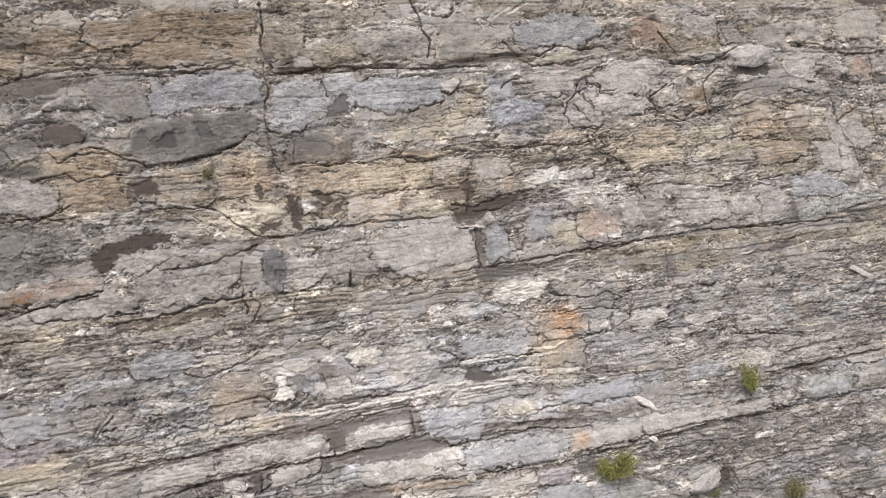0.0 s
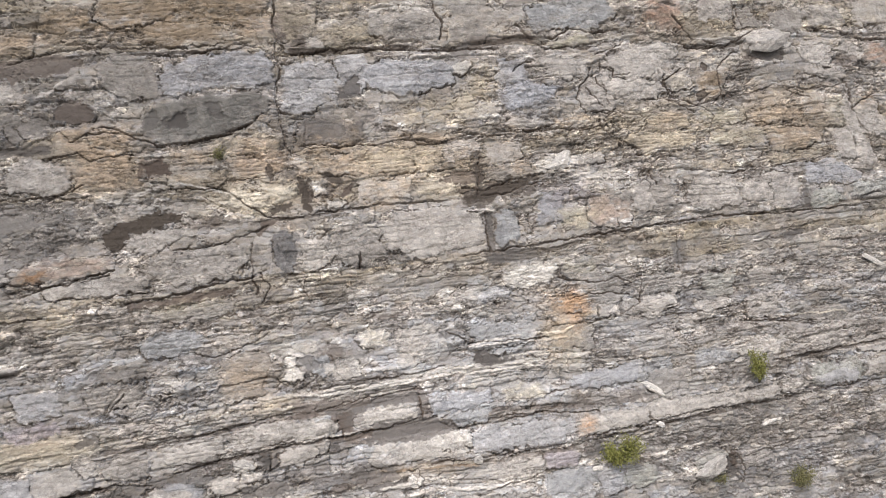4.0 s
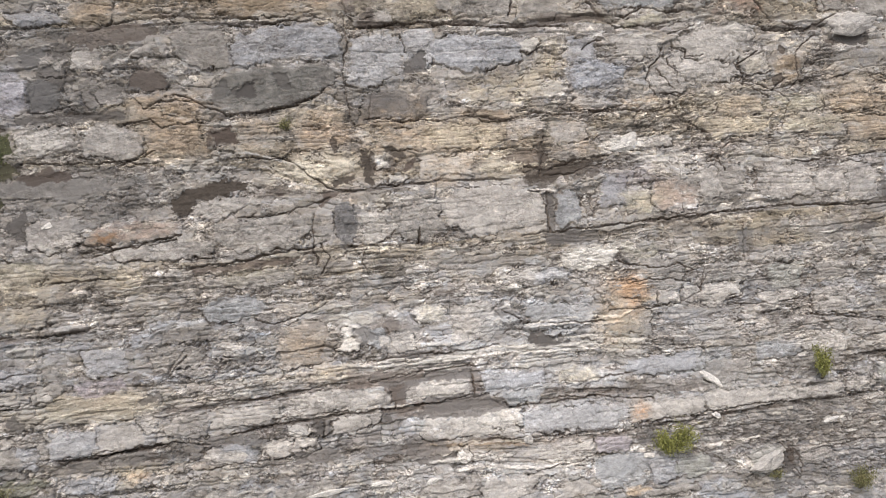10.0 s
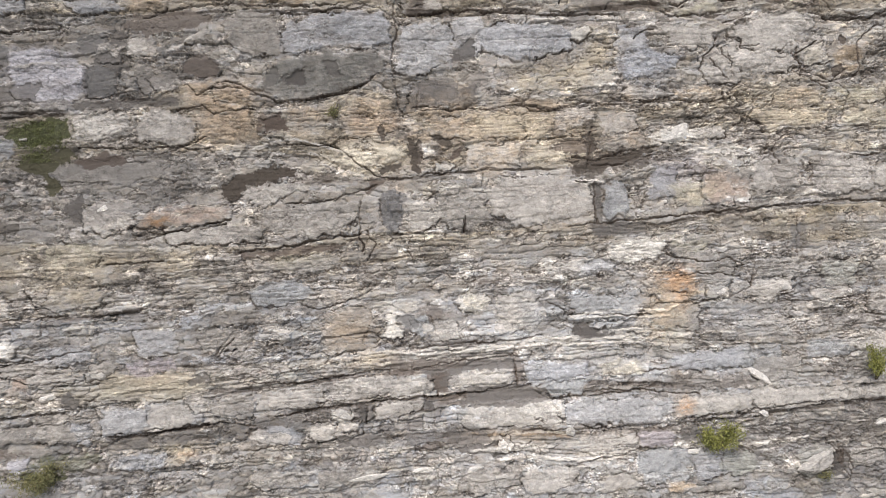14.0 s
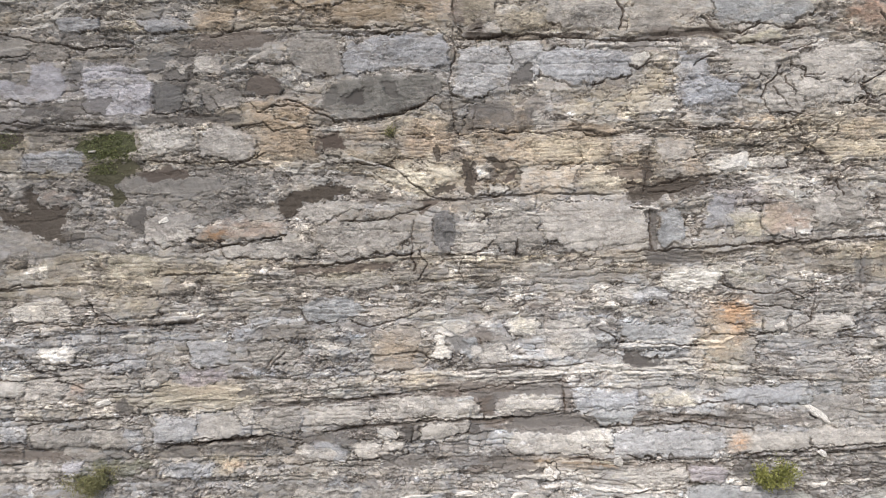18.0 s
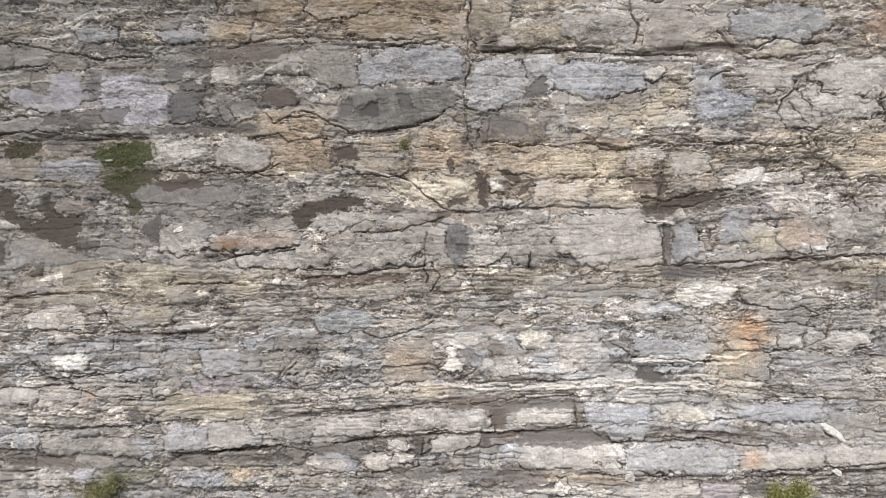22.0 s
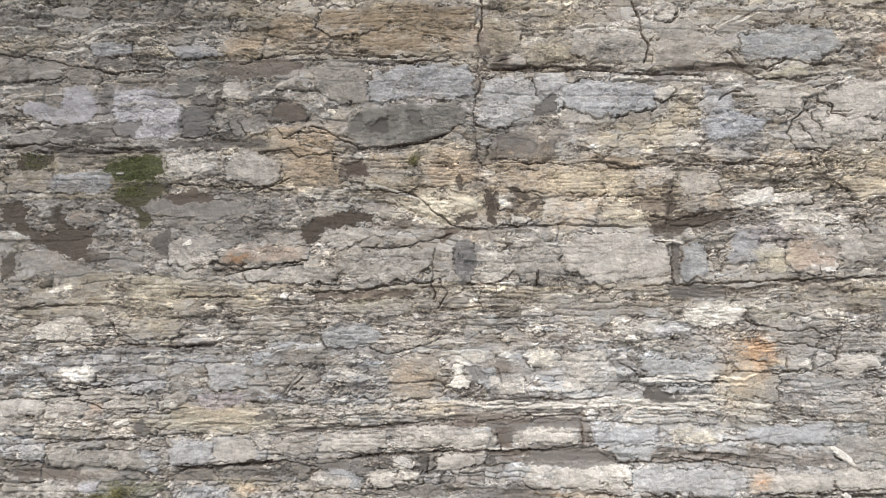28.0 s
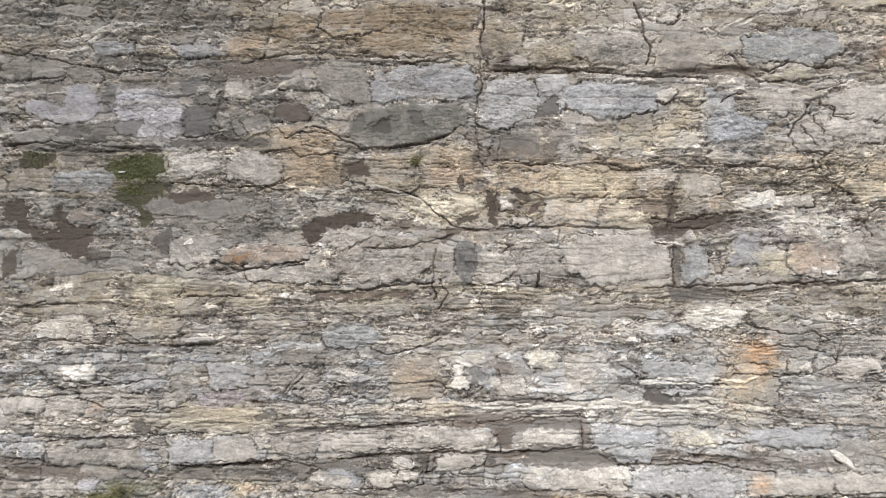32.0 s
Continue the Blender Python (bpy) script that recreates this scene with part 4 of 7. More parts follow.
vein(0.12, K2, 0.70, -0.07, 8.77, 1.65, 8.80, 3.40, 8.83)
vein(0.14, K2, 0.75, 12.18, 5.73, 14.53, 5.83, 16.94, 5.93, 20.86, 6.04)
vein(0.14, K2, 0.70, 2.98, 6.12, 4.95, 6.07, 7.36, 5.64, 9.85, 5.54, 11.69, 5.51)
vein(0.14, K2, 0.60, -10.99, 17.21, -9.66, 17.35, -8.55, 17.53)
vein(0.12, K2, 0.70, 20.09, 7.45, 22.11, 7.61, 27.14, 7.67)
vein(0.12, K2, 0.70, 8.44, 13.67, 11.59, 13.59, 15.26, 13.94, 19.64, 14.05)
vein(0.10, K2, 0.60, 19.64, 14.05, 23.69, 14.03, 28.62, 14.04)
vein(0.12, K2, 0.70, -4.13, 19.23, -2.11, 19.13, 0.36, 19.83)
vein(0.10, K2, 0.70, 5.96, 18.86, 7.73, 18.40, 9.31, 18.72)
vein(0.12, DB, 0.70, -10.26, 6.97, -8.14, 6.97, -6.03, 7.10)
vein(0.08, K2, 0.70, -9.22, 22.89, -5.11, 22.98, -1.92, 22.79, 1.27, 22.41)
vein(0.14, K2, 0.70, 18.80, 19.17, 19.94, 19.22, 21.75, 19.55)
vein(0.08, K2, 0.60, -17.09, 12.93, -14.92, 13.04, -12.75, 13.12)
vein(0.10, DB2, 0.60, -12.65, 11.48, -9.84, 11.52, -6.59, 11.61)
vein(0.08, K2, 0.60, -12.53, 9.48, -8.24, 9.43, -4.80, 9.26)
vein(0.10, WW, 0.90, -15.61, 22.98, -14.27, 23.46, -13.39, 23.94, -12.00, 24.52)
vein(0.08, W, 0.80, -18.01, 24.52, -16.67, 25.00, -15.54, 25.30)
vein(0.08, W, 0.80, -10.44, 24.71, -8.82, 24.52, -7.23, 25.00)
vein(0.08, WW, 0.90, 4.72, 24.13, 5.88, 24.37, 7.48, 24.23)
vein(0.07, W, 0.80, 10.67, 23.80, 11.62, 24.52, 12.80, 25.00)
vein(0.08, WW, 1.00, 7.09, 22.13, 8.54, 22.13)
vein(0.08, W, 0.90, -4.20, 23.08, -3.29, 23.22, -2.38, 22.98)
vein(0.07, W, 0.70, 14.45, 22.13, 15.84, 22.36, 16.98, 22.51)
vein(0.08, W, 0.80, -17.64, 19.78, -16.30, 19.97, -15.19, 20.11)
vein(0.07, W, 0.70, -10.73, 21.14, -9.93, 21.04)
vein(0.08, WW, 0.90, 13.22, 16.67, 14.53, 16.36, 15.40, 16.13)
vein(0.08, WW, 0.80, -1.87, 16.76, -0.98, 16.40, 0.13, 16.13)
vein(0.08, W, 0.80, -3.21, 17.40, -1.87, 17.12, -0.53, 16.49)
vein(0.07, WW, 0.90, 8.29, 15.46, 9.39, 15.42)
vein(0.06, W, 0.80, 1.02, 16.31, 1.90, 16.22)
vein(0.08, WW, 0.80, -0.52, 9.31, 1.63, 9.35, 4.20, 9.22, 6.35, 9.43, 8.49, 9.31, 9.76, 9.14)
vein(0.07, W, 0.80, 7.45, 10.32, 9.39, 10.28, 11.10, 10.11)
vein(0.08, W, 0.80, 0.77, 8.84, 2.48, 8.72, 4.62, 8.89)
vein(0.08, WW, 0.80, 4.68, 11.65, 6.19, 11.52)
vein(0.07, W, 0.80, -11.98, 11.13, -10.68, 11.05, -9.17, 11.09)
vein(0.08, W, 0.80, -15.47, 8.55, -13.75, 8.51, -11.62, 8.55)
vein(0.07, YW, 0.80, -10.34, 8.59, -8.64, 8.68, -6.71, 8.59)
vein(0.07, YW, 0.70, -10.15, 8.97, -8.22, 9.05, -6.51, 8.93)
vein(0.07, W, 0.70, -5.22, 8.84, -3.08, 8.93, -0.52, 9.05)
vein(0.07, W, 0.80, -8.75, 11.48, -7.46, 11.61, -6.15, 11.56)
vein(0.08, WW, 0.80, -4.18, 10.45, -3.10, 10.37)
vein(0.07, W, 0.70, -16.85, 9.81, -15.56, 9.90, -14.49, 9.94)
vein(0.09, W, 0.80, -16.61, 6.77, -15.32, 6.56, -14.04, 6.48)
vein(0.06, W, 0.70, -13.75, 15.24, -12.42, 15.10)
vein(0.06, W, 0.70, -9.90, 13.04, -7.72, 12.90, -4.89, 13.04)
vein(0.06, YW, 0.60, -8.36, 12.60, -6.19, 12.69, -4.01, 12.77)
vein(0.10, WW, 0.95, -10.26, 6.07, -9.88, 5.83, -9.09, 5.80)
vein(0.09, WW, 0.90, 4.19, 4.90, 5.96, 4.86, 7.50, 4.63, 8.86, 4.68)
vein(0.09, W, 0.80, 3.14, 5.34, 4.45, 5.30, 6.42, 5.03)
vein(0.08, W, 0.80, -4.50, 4.86, -3.66, 5.07, -2.42, 5.07)
vein(0.08, WW, 0.90, 19.54, 5.29, 20.50, 5.16)
vein(0.08, W, 0.80, 17.57, 5.15, 19.28, 5.23)
vein(0.09, WW, 0.90, 14.40, 4.60, 15.60, 4.75, 17.29, 4.82)
vein(0.09, WW, 0.90, 14.55, 7.75, 14.93, 7.27, 15.38, 7.05)
vein(0.08, WW, 0.90, 18.24, 8.72, 19.73, 8.84)
vein(0.08, W, 0.80, 2.99, 9.26, 5.20, 9.25, 7.90, 9.22, 10.66, 9.18, 13.94, 9.15)
vein(0.08, W, 0.80, 7.53, 10.08, 9.82, 10.13, 11.89, 9.89)
vein(0.08, W, 0.80, 0.27, 7.55, 1.56, 7.53, 3.09, 7.57)
vein(0.08, W, 0.80, 0.94, 4.85, 1.80, 4.83)
vein(0.07, OD, 0.70, 2.97, 5.95, 4.93, 5.86, 7.35, 5.51)
vein(0.08, WW, 0.90, 0.94, 4.75, 1.80, 4.75)
vein(0.08, YW, 0.80, 4.49, 5.90, 5.82, 5.86, 7.36, 5.59)
vein(0.09, WW, 0.90, 26.12, 11.69, 26.88, 11.07, 27.70, 10.64)
vein(0.08, WW, 0.90, 14.28, 7.84, 14.71, 7.40, 15.41, 7.05)
vein(0.08, W, 0.80, 14.85, 9.34, 16.43, 9.38)
vein(0.08, WW, 0.80, 19.56, 5.19, 20.25, 5.07)
vein(0.08, W, 0.70, 13.96, 16.64, 14.91, 16.14, 16.03, 16.42)
vein(0.08, W, 0.70, 18.41, 16.06, 20.08, 15.99, 22.40, 16.05)
vein(0.08, W, 0.80, 19.70, 22.05, 22.31, 21.99)
vein(0.08, W, 0.70, 22.33, 20.79, 24.13, 20.82)
vein(0.08, W, 0.70, 28.41, 21.70, 30.68, 21.66)
vein(0.08, W, 0.80, 20.78, 12.84, 21.44, 12.00)
vein(0.07, W, 0.70, 17.54, 12.02, 19.71, 11.88, 21.41, 11.85)
vein(0.08, W, 0.60, 10.56, 18.95, 12.56, 18.86, 14.38, 18.84)
vein(0.08, YW, 0.70, 20.58, 9.52, 22.55, 9.38, 24.87, 9.24)
vein(0.08, W, 0.70, 16.96, 4.50, 18.58, 4.52)
vein(0.07, W, 0.70, 20.66, 3.99, 22.36, 3.97)
vein(0.08, WW, 0.90, 6.83, 22.20, 7.64, 22.17, 8.23, 22.20)
vein(0.08, WW, 0.90, 8.11, 15.51, 8.69, 15.54, 9.38, 15.46)
vein(0.07, W, 0.90, 3.90, 15.47, 5.02, 15.34)
vein(0.09, W, 0.90, 10.54, 19.10, 11.38, 19.11, 12.33, 19.12)
vein(0.08, W, 0.90, 9.90, 18.48, 11.06, 18.31)
vein(0.08, WW, 0.90, 13.51, 16.43, 14.22, 16.35, 14.56, 16.10)
vein(0.08, W, 0.90, 14.41, 15.87, 14.99, 15.65, 15.60, 15.67)
vein(0.07, W, 0.90, -4.68, 17.39, -3.82, 17.52, -2.54, 17.61)
vein(0.07, W, 0.90, -4.25, 17.50, -2.96, 17.70, -1.68, 17.45, -1.05, 17.20)
vein(0.07, W, 0.90, -0.89, 9.35, 0.39, 9.33, 1.68, 9.15, 3.20, 9.13)
vein(0.08, WW, 0.90, -3.08, 11.76, -2.45, 11.61, -1.60, 11.66)
vein(0.07, W, 0.90, -0.07, 8.86, 1.22, 8.86, 2.74, 8.80)
vein(0.09, WW, 0.90, 18.60, 16.02, 19.24, 16.18)
vein(0.08, YW, 0.90, -1.28, 16.94, -0.01, 16.43, 1.29, 16.18)
vein(0.08, YW, 0.90, -0.39, 17.39, 0.90, 17.01, 1.77, 16.83)
vein(0.09, WW, 0.95, 6.86, 21.93, 7.54, 21.96, 8.00, 22.05)
vein(0.08, W, 0.95, 5.40, 19.16, 7.19, 18.95, 8.77, 19.02)
vein(0.08, WW, 0.95, 2.60, 15.45, 3.49, 15.52, 4.15, 15.42)
vein(0.08, WW, 0.95, 11.14, 17.25, 12.25, 17.00, 13.34, 16.53)
vein(0.07, W, 0.95, 2.87, 9.04, 4.60, 9.14, 6.76, 9.14, 8.92, 8.92)
vein(0.07, WW, 0.95, 7.46, 10.19, 9.42, 10.07, 10.50, 9.96)
vein(0.07, W, 0.95, 6.44, 11.77, 7.74, 11.61, 9.06, 11.68)
vein(0.08, W, 0.95, -0.15, 8.89, 1.57, 8.94)
vein(0.07, W, 0.95, -14.34, 23.14, -13.00, 23.36, -11.66, 23.53)
vein(0.07, W, 0.95, -16.93, 21.32, -15.61, 21.49, -14.27, 21.51)
vein(0.08, WW, 0.95, -11.17, 21.94, -10.28, 21.97, -9.60, 21.68)
vein(0.07, W, 0.95, -3.11, 17.92, -1.79, 17.45, -0.46, 16.97)
vein(0.07, YW, 0.95, -1.35, 16.99, -0.03, 16.61, 0.86, 16.50)

flake(np.where(PIECE > 0, 0.35 + 0.3 * fractal(XX / 1.1, ZZ / 0.5, 7, 2), 0.85).clip(0, 1))

# Open joints.
crack(0.07, 0.25, 2.29, 19.78, 2.15, 18.63, 3.49, 18.63)
crack(0.08, 0.30, 5.96, 18.81, 7.51, 18.40, 8.86, 18.72, 10.20, 18.54, 12.22, 18.67, 14.00, 18.49)
crack(0.06, 0.24, -4.10, 17.71, -3.21, 17.53, -2.09, 17.49, -0.98, 17.26)
crack(0.06, 0.24, -0.31, 15.24, -0.44, 13.91, -0.31, 13.25)
crack(0.06, 0.22, 3.64, 14.22, 3.72, 13.82)
crack(0.06, 0.22, -8.42, 14.18, -6.90, 14.57, -5.81, 14.71)
crack(0.06, 0.20, -6.10, 9.60, -5.69, 10.24, -4.83, 10.66)
crack(0.06, 0.20, 2.07, 10.66, 2.28, 9.81, 2.49, 9.52)
crack(0.08, 0.30, -4.79, 8.55, -3.08, 8.43, -1.80, 8.55, -0.09, 8.66, 2.48, 8.51, 4.19, 8.72)
crack(0.07, 0.28, -3.91, 7.26, -1.79, 7.43, 0.34, 7.51, 4.59, 7.57, 5.87, 7.72)
crack(0.08, 0.32, 2.05, 8.34, 2.21, 7.51)
crack(0.07, 0.28, 5.25, 8.66, 5.31, 7.55)
crack(0.07, 0.26, 5.65, 7.47, 6.70, 7.10, 8.82, 7.06, 10.95, 7.20)
crack(0.07, 0.28, -10.26, 6.97, -8.14, 7.02, -6.03, 7.18, -4.75, 6.97)
crack(0.07, 0.26, -10.53, 8.13, -10.29, 7.51, -10.30, 6.97)
crack(0.06, 0.22, -16.82, 9.48, -14.68, 9.56, -12.54, 9.69, -11.25, 9.60)
crack(0.06, 0.22, -16.69, 7.80, -14.57, 7.88, -12.02, 8.01, -10.51, 7.72)
crack(0.06, 0.22, -12.79, 12.38, -12.53, 11.73, -11.78, 11.48)
crack(0.06, 0.20, -16.44, 12.93, -14.92, 13.04, -13.18, 13.08)
crack(0.06, 0.24, -14.70, 9.81, -13.41, 9.90, -10.42, 10.24)
crack(0.06, 0.24, 7.08, 12.25, 7.53, 12.60, 8.61, 12.47, 9.69, 12.17)
crack(0.06, 0.24, 11.66, 12.43, 12.30, 12.21, 13.37, 11.95, 14.24, 12.06, 14.87, 11.74)
crack(0.06, 0.22, 11.12, 10.45, 12.62, 10.37, 14.13, 10.45, 15.03, 10.88, 15.33, 11.52, 16.82, 11.74)
crack(0.06, 0.22, 6.74, 10.88, 7.66, 10.24, 10.88, 10.03)
crack(0.07, 0.28, 18.81, 23.18, 19.70, 22.05, 20.82, 21.87)
crack(0.08, 0.30, 18.86, 20.79, 17.92, 20.28, 18.31, 19.52, 19.34, 19.07, 20.03, 19.64)
crack(0.08, 0.30, 21.58, 21.39, 20.55, 20.66, 20.60, 19.59, 20.20, 19.10)
crack(0.07, 0.26, 22.32, 19.45, 23.28, 19.75, 25.32, 19.42, 26.57, 19.48)
crack(0.07, 0.26, 14.64, 18.82, 15.02, 18.03, 16.23, 17.41, 16.29, 16.39)
crack(0.07, 0.26, 19.36, 19.17, 20.09, 18.58, 19.53, 17.33)
crack(0.07, 0.26, 21.53, 18.58, 22.01, 18.14, 24.58, 17.64)
crack(0.07, 0.26, 18.45, 16.26, 20.36, 15.96, 22.10, 16.03, 23.90, 16.11)
crack(0.06, 0.24, 15.45, 12.31, 15.04, 10.92, 15.58, 10.37, 16.66, 10.45, 17.33, 11.08)
crack(0.06, 0.24, 20.00, 10.70, 19.78, 9.50, 21.08, 9.25, 23.04, 9.01)
crack(0.06, 0.22, 14.06, 10.59, 14.79, 10.34, 18.20, 10.07, 19.89, 10.22)
crack(0.07, 0.24, 6.45, 7.29, 8.06, 7.26, 9.93, 7.14, 12.55, 6.77)
crack(0.06, 0.22, 7.70, 7.87, 10.05, 7.79, 11.78, 7.95, 13.08, 8.18)
crack(0.06, 0.22, 25.28, 3.92, 21.27, 4.17, 18.46, 3.98)
crack(0.06, 0.24, 17.68, 4.13, 17.97, 3.61, 17.23, 3.30)
crack(0.06, 0.20, 22.75, 12.59, 22.45, 11.36)
crack(0.07, 0.26, 17.32, 13.53, 17.17, 12.07)
crack(0.07, 0.26, 7.49, 4.55, 9.31, 4.72, 10.01, 4.83, 12.07, 4.68)
crack(0.08, 0.30, 18.18, 4.20, 18.46, 3.50, 18.26, 2.86)
crack(0.07, 0.24, -10.42, 7.06, -8.85, 6.91, -7.23, 7.17, -6.42, 7.22)
crack(0.07, 0.24, -10.80, 7.70, -10.42, 7.06, -11.21, 6.93)
crack(0.06, 0.22, -10.08, 5.81, -8.90, 5.66, -8.10, 5.70)
crack(0.06, 0.22, -5.25, 6.06, -3.19, 6.18, -1.94, 6.07)
crack(0.06, 0.22, -3.54, 7.26, -1.85, 7.53, 0.29, 7.76)
crack(0.06, 0.24, -6.65, 20.12, -6.25, 19.66, -5.71, 19.97, -4.55, 19.92)
crack(0.06, 0.20, -7.11, 19.15, -6.06, 19.22, -5.76, 18.87, -5.02, 18.99, -4.17, 19.02)
crack(0.06, 0.24, -8.00, 17.67, -6.97, 17.68, -6.33, 17.87, -6.01, 18.01)
crack(0.06, 0.32, 1.91, 18.73, 2.80, 18.81, 3.24, 18.60, 4.14, 18.70, 5.27, 18.62, 6.20, 18.74, 6.64, 18.49, 7.32, 18.41, 7.92, 18.57, 8.73, 18.53, 9.90, 18.53)
crack(0.06, 0.24, 17.73, 20.40, 17.87, 20.08, 18.17, 19.83, 18.01, 19.55)
crack(0.06, 0.26, 17.87, 19.43, 18.23, 19.25, 18.72, 19.15, 19.20, 19.01, 19.73, 19.18, 19.89, 19.47)
crack(0.06, 0.26, 16.05, 17.48, 16.36, 16.99, 16.70, 16.74, 16.53, 16.28, 16.72, 15.79)
crack(0.06, 0.20, 16.70, 16.69, 17.10, 16.96)
crack(0.06, 0.26, 18.07, 15.72, 18.14, 15.24, 18.02, 14.90)
crack(0.06, 0.28, 15.20, 18.71, 15.39, 18.23, 15.46, 17.75, 15.06, 17.41)
crack(0.06, 0.26, 9.92, 18.78, 11.09, 18.66, 12.30, 18.74, 13.48, 18.55, 14.94, 18.58)
crack(0.06, 0.28, -8.94, 14.79, -7.94, 14.34, -6.90, 14.49, -6.07, 14.69, -5.23, 14.81)
crack(0.06, 0.22, -0.16, 14.06, 0.23, 13.48, -0.13, 12.96)
crack(0.06, 0.22, 1.62, 13.72, 1.41, 13.19, 1.59, 12.63)
crack(0.06, 0.22, 3.71, 14.37, 3.73, 13.77)
crack(0.06, 0.24, -2.89, 11.43, -2.06, 11.15, -0.76, 11.49, 0.13, 11.86)
crack(0.06, 0.22, 14.94, 21.73, 15.78, 21.93, 16.24, 22.15)
crack(0.06, 0.24, 17.98, 20.59, 17.94, 20.12, 18.23, 19.79)
crack(0.06, 0.26, 18.01, 19.42, 18.78, 19.09, 19.14, 18.80)
crack(0.06, 0.28, 21.59, 18.84, 21.76, 18.30, 21.30, 18.21)
crack(0.06, 0.22, 23.64, 20.02, 24.37, 19.28, 25.21, 18.99)
crack(0.06, 0.24, 16.34, 16.64, 15.98, 16.18, 16.40, 16.26)
crack(0.06, 0.28, 14.90, 18.79, 15.17, 18.14, 15.46, 17.61)
crack(0.06, 0.24, 16.12, 17.54, 16.31, 17.14)
crack(0.06, 0.30, 17.63, 4.49, 17.89, 4.09, 17.98, 3.56)
crack(0.06, 0.28, 16.74, 3.48, 17.30, 3.63, 17.97, 3.61, 18.26, 3.14)
crack(0.06, 0.24, 12.21, 11.52, 13.48, 11.53, 14.72, 11.26)
crack(0.06, 0.22, 15.36, 10.59, 15.86, 10.42, 16.47, 10.57)
crack(0.06, 0.24, 19.73, 9.50, 20.56, 9.48, 21.09, 9.30, 22.26, 9.37)
crack(0.06, 0.26, -6.00, 9.81, -5.68, 10.13, -5.48, 10.45)
crack(0.06, 0.24, -12.93, 12.60, -12.57, 11.95, -12.33, 11.52, -12.35, 10.88)
crack(0.06, 0.22, -17.09, 12.86, -16.01, 13.04, -15.37, 13.14)
crack(0.06, 0.24, -14.51, 10.13, -13.64, 9.98, -12.99, 10.03)
crack(0.06, 0.22, -14.83, 11.65, -13.30, 11.48, -11.35, 11.56)
crack(0.06, 0.24, -10.27, 7.10, -9.21, 7.06, -8.15, 7.14)
crack(0.06, 0.22, -15.62, 10.66, -14.70, 9.81, -13.83, 9.60)
crack(0.06, 0.24, -11.41, 8.66, -11.14, 8.34, -10.95, 8.03)

# Blocks with an outline of their own.
slab(0.12, VP, -16.99, 21.00, -16.33, 21.23, -15.30, 21.00, -15.12, 21.70, -14.56, 21.89, -13.98, 21.58, -13.82, 20.87, -14.02, 20.41, -15.14, 20.25, -16.27, 20.42)
slab(0.12, VP, -13.19, 21.69, -12.63, 21.88, -12.06, 21.81, -11.49, 21.69, -10.91, 21.45, -10.43, 20.86, -10.37, 20.40, -10.28, 19.81, -11.05, 19.59, -12.18, 19.70, -12.97, 19.82, -13.25, 20.76)
slab(0.16, P, -6.73, 21.91, -6.40, 22.14, -5.95, 22.33, -5.61, 22.26, -5.83, 21.95, -6.39, 21.67, -6.84, 21.63)
slab(0.1, B, -14.20, 23.48, -13.65, 23.72, -12.50, 23.64, -12.41, 23.23, -13.27, 23.12, -14.07, 23.12)
slab(0.1, B, -11.00, 23.47, -10.33, 23.68, -9.53, 23.63, -8.82, 23.22, -9.84, 22.99, -10.76, 23.11)
slab(0.12, R3, -14.85, 16.52, -14.47, 16.81, -13.46, 16.63, -13.33, 16.29, -13.98, 16.07, -14.77, 16.23)
slab(0.14, PW, -15.99, 16.97, -15.61, 17.20, -15.32, 16.97, -15.34, 16.52, -15.66, 16.41)
slab(0.12, P, -13.34, 16.40, -12.79, 16.51, -12.77, 16.06, -13.21, 16.06)
slab(0.18, PW, -11.03, 19.01, -10.36, 19.24, -9.01, 19.16, -8.82, 18.77, -8.87, 18.24, -9.86, 18.02, -10.87, 18.16)
slab(0.16, P, -8.66, 18.66, -8.12, 19.23, -7.33, 19.11, -6.42, 18.65, -6.29, 17.85, -7.40, 17.74, -8.41, 18.01)
slab(0.12, OG, 1.63, 24.63, 2.28, 24.99, 3.41, 24.26, 3.17, 23.66, 2.82, 22.95, 1.79, 22.83, 1.46, 23.79)
slab(0.18, B, -2.99, 21.90, -2.65, 22.37, -1.40, 22.65, 0.19, 22.72, 0.99, 22.55, 1.28, 22.12, 1.21, 21.53, 0.41, 21.18, -0.94, 21.30, -2.08, 21.19, -2.87, 21.14)
slab(0.12, G, -5.23, 22.50, -4.59, 22.90, -3.23, 22.80, -3.10, 21.90, -3.09, 21.07, -4.11, 21.19, -5.03, 21.67)
slab(0.08, G2, -3.20, 20.84, -2.08, 21.07, -0.49, 21.18, 1.09, 20.94, 0.97, 20.36, 0.18, 19.78, -0.94, 19.44, -2.06, 19.28, -3.19, 19.37, -3.87, 19.79, -3.65, 20.49)
slab(0.14, PB, 1.67, 22.12, 2.47, 22.23, 3.60, 22.11, 3.82, 21.52, 3.69, 20.70, 2.66, 20.12, 1.76, 19.89, 1.42, 20.36, 1.55, 21.18)
slab(0.15, B, 4.73, 21.87, 5.87, 22.10, 7.46, 21.98, 8.58, 21.62, 8.55, 20.92, 7.41, 20.57, 6.06, 20.57, 4.94, 20.93)
slab(0.14, B2, 10.34, 20.44, 11.04, 20.79, 12.39, 20.67, 13.16, 20.43, 12.80, 19.97, 11.66, 19.74, 10.74, 19.51, 10.31, 19.86)
slab(0.14, P, 12.44, 21.61, 13.58, 21.72, 14.71, 21.60, 14.43, 20.78, 13.52, 20.67, 12.74, 20.90)
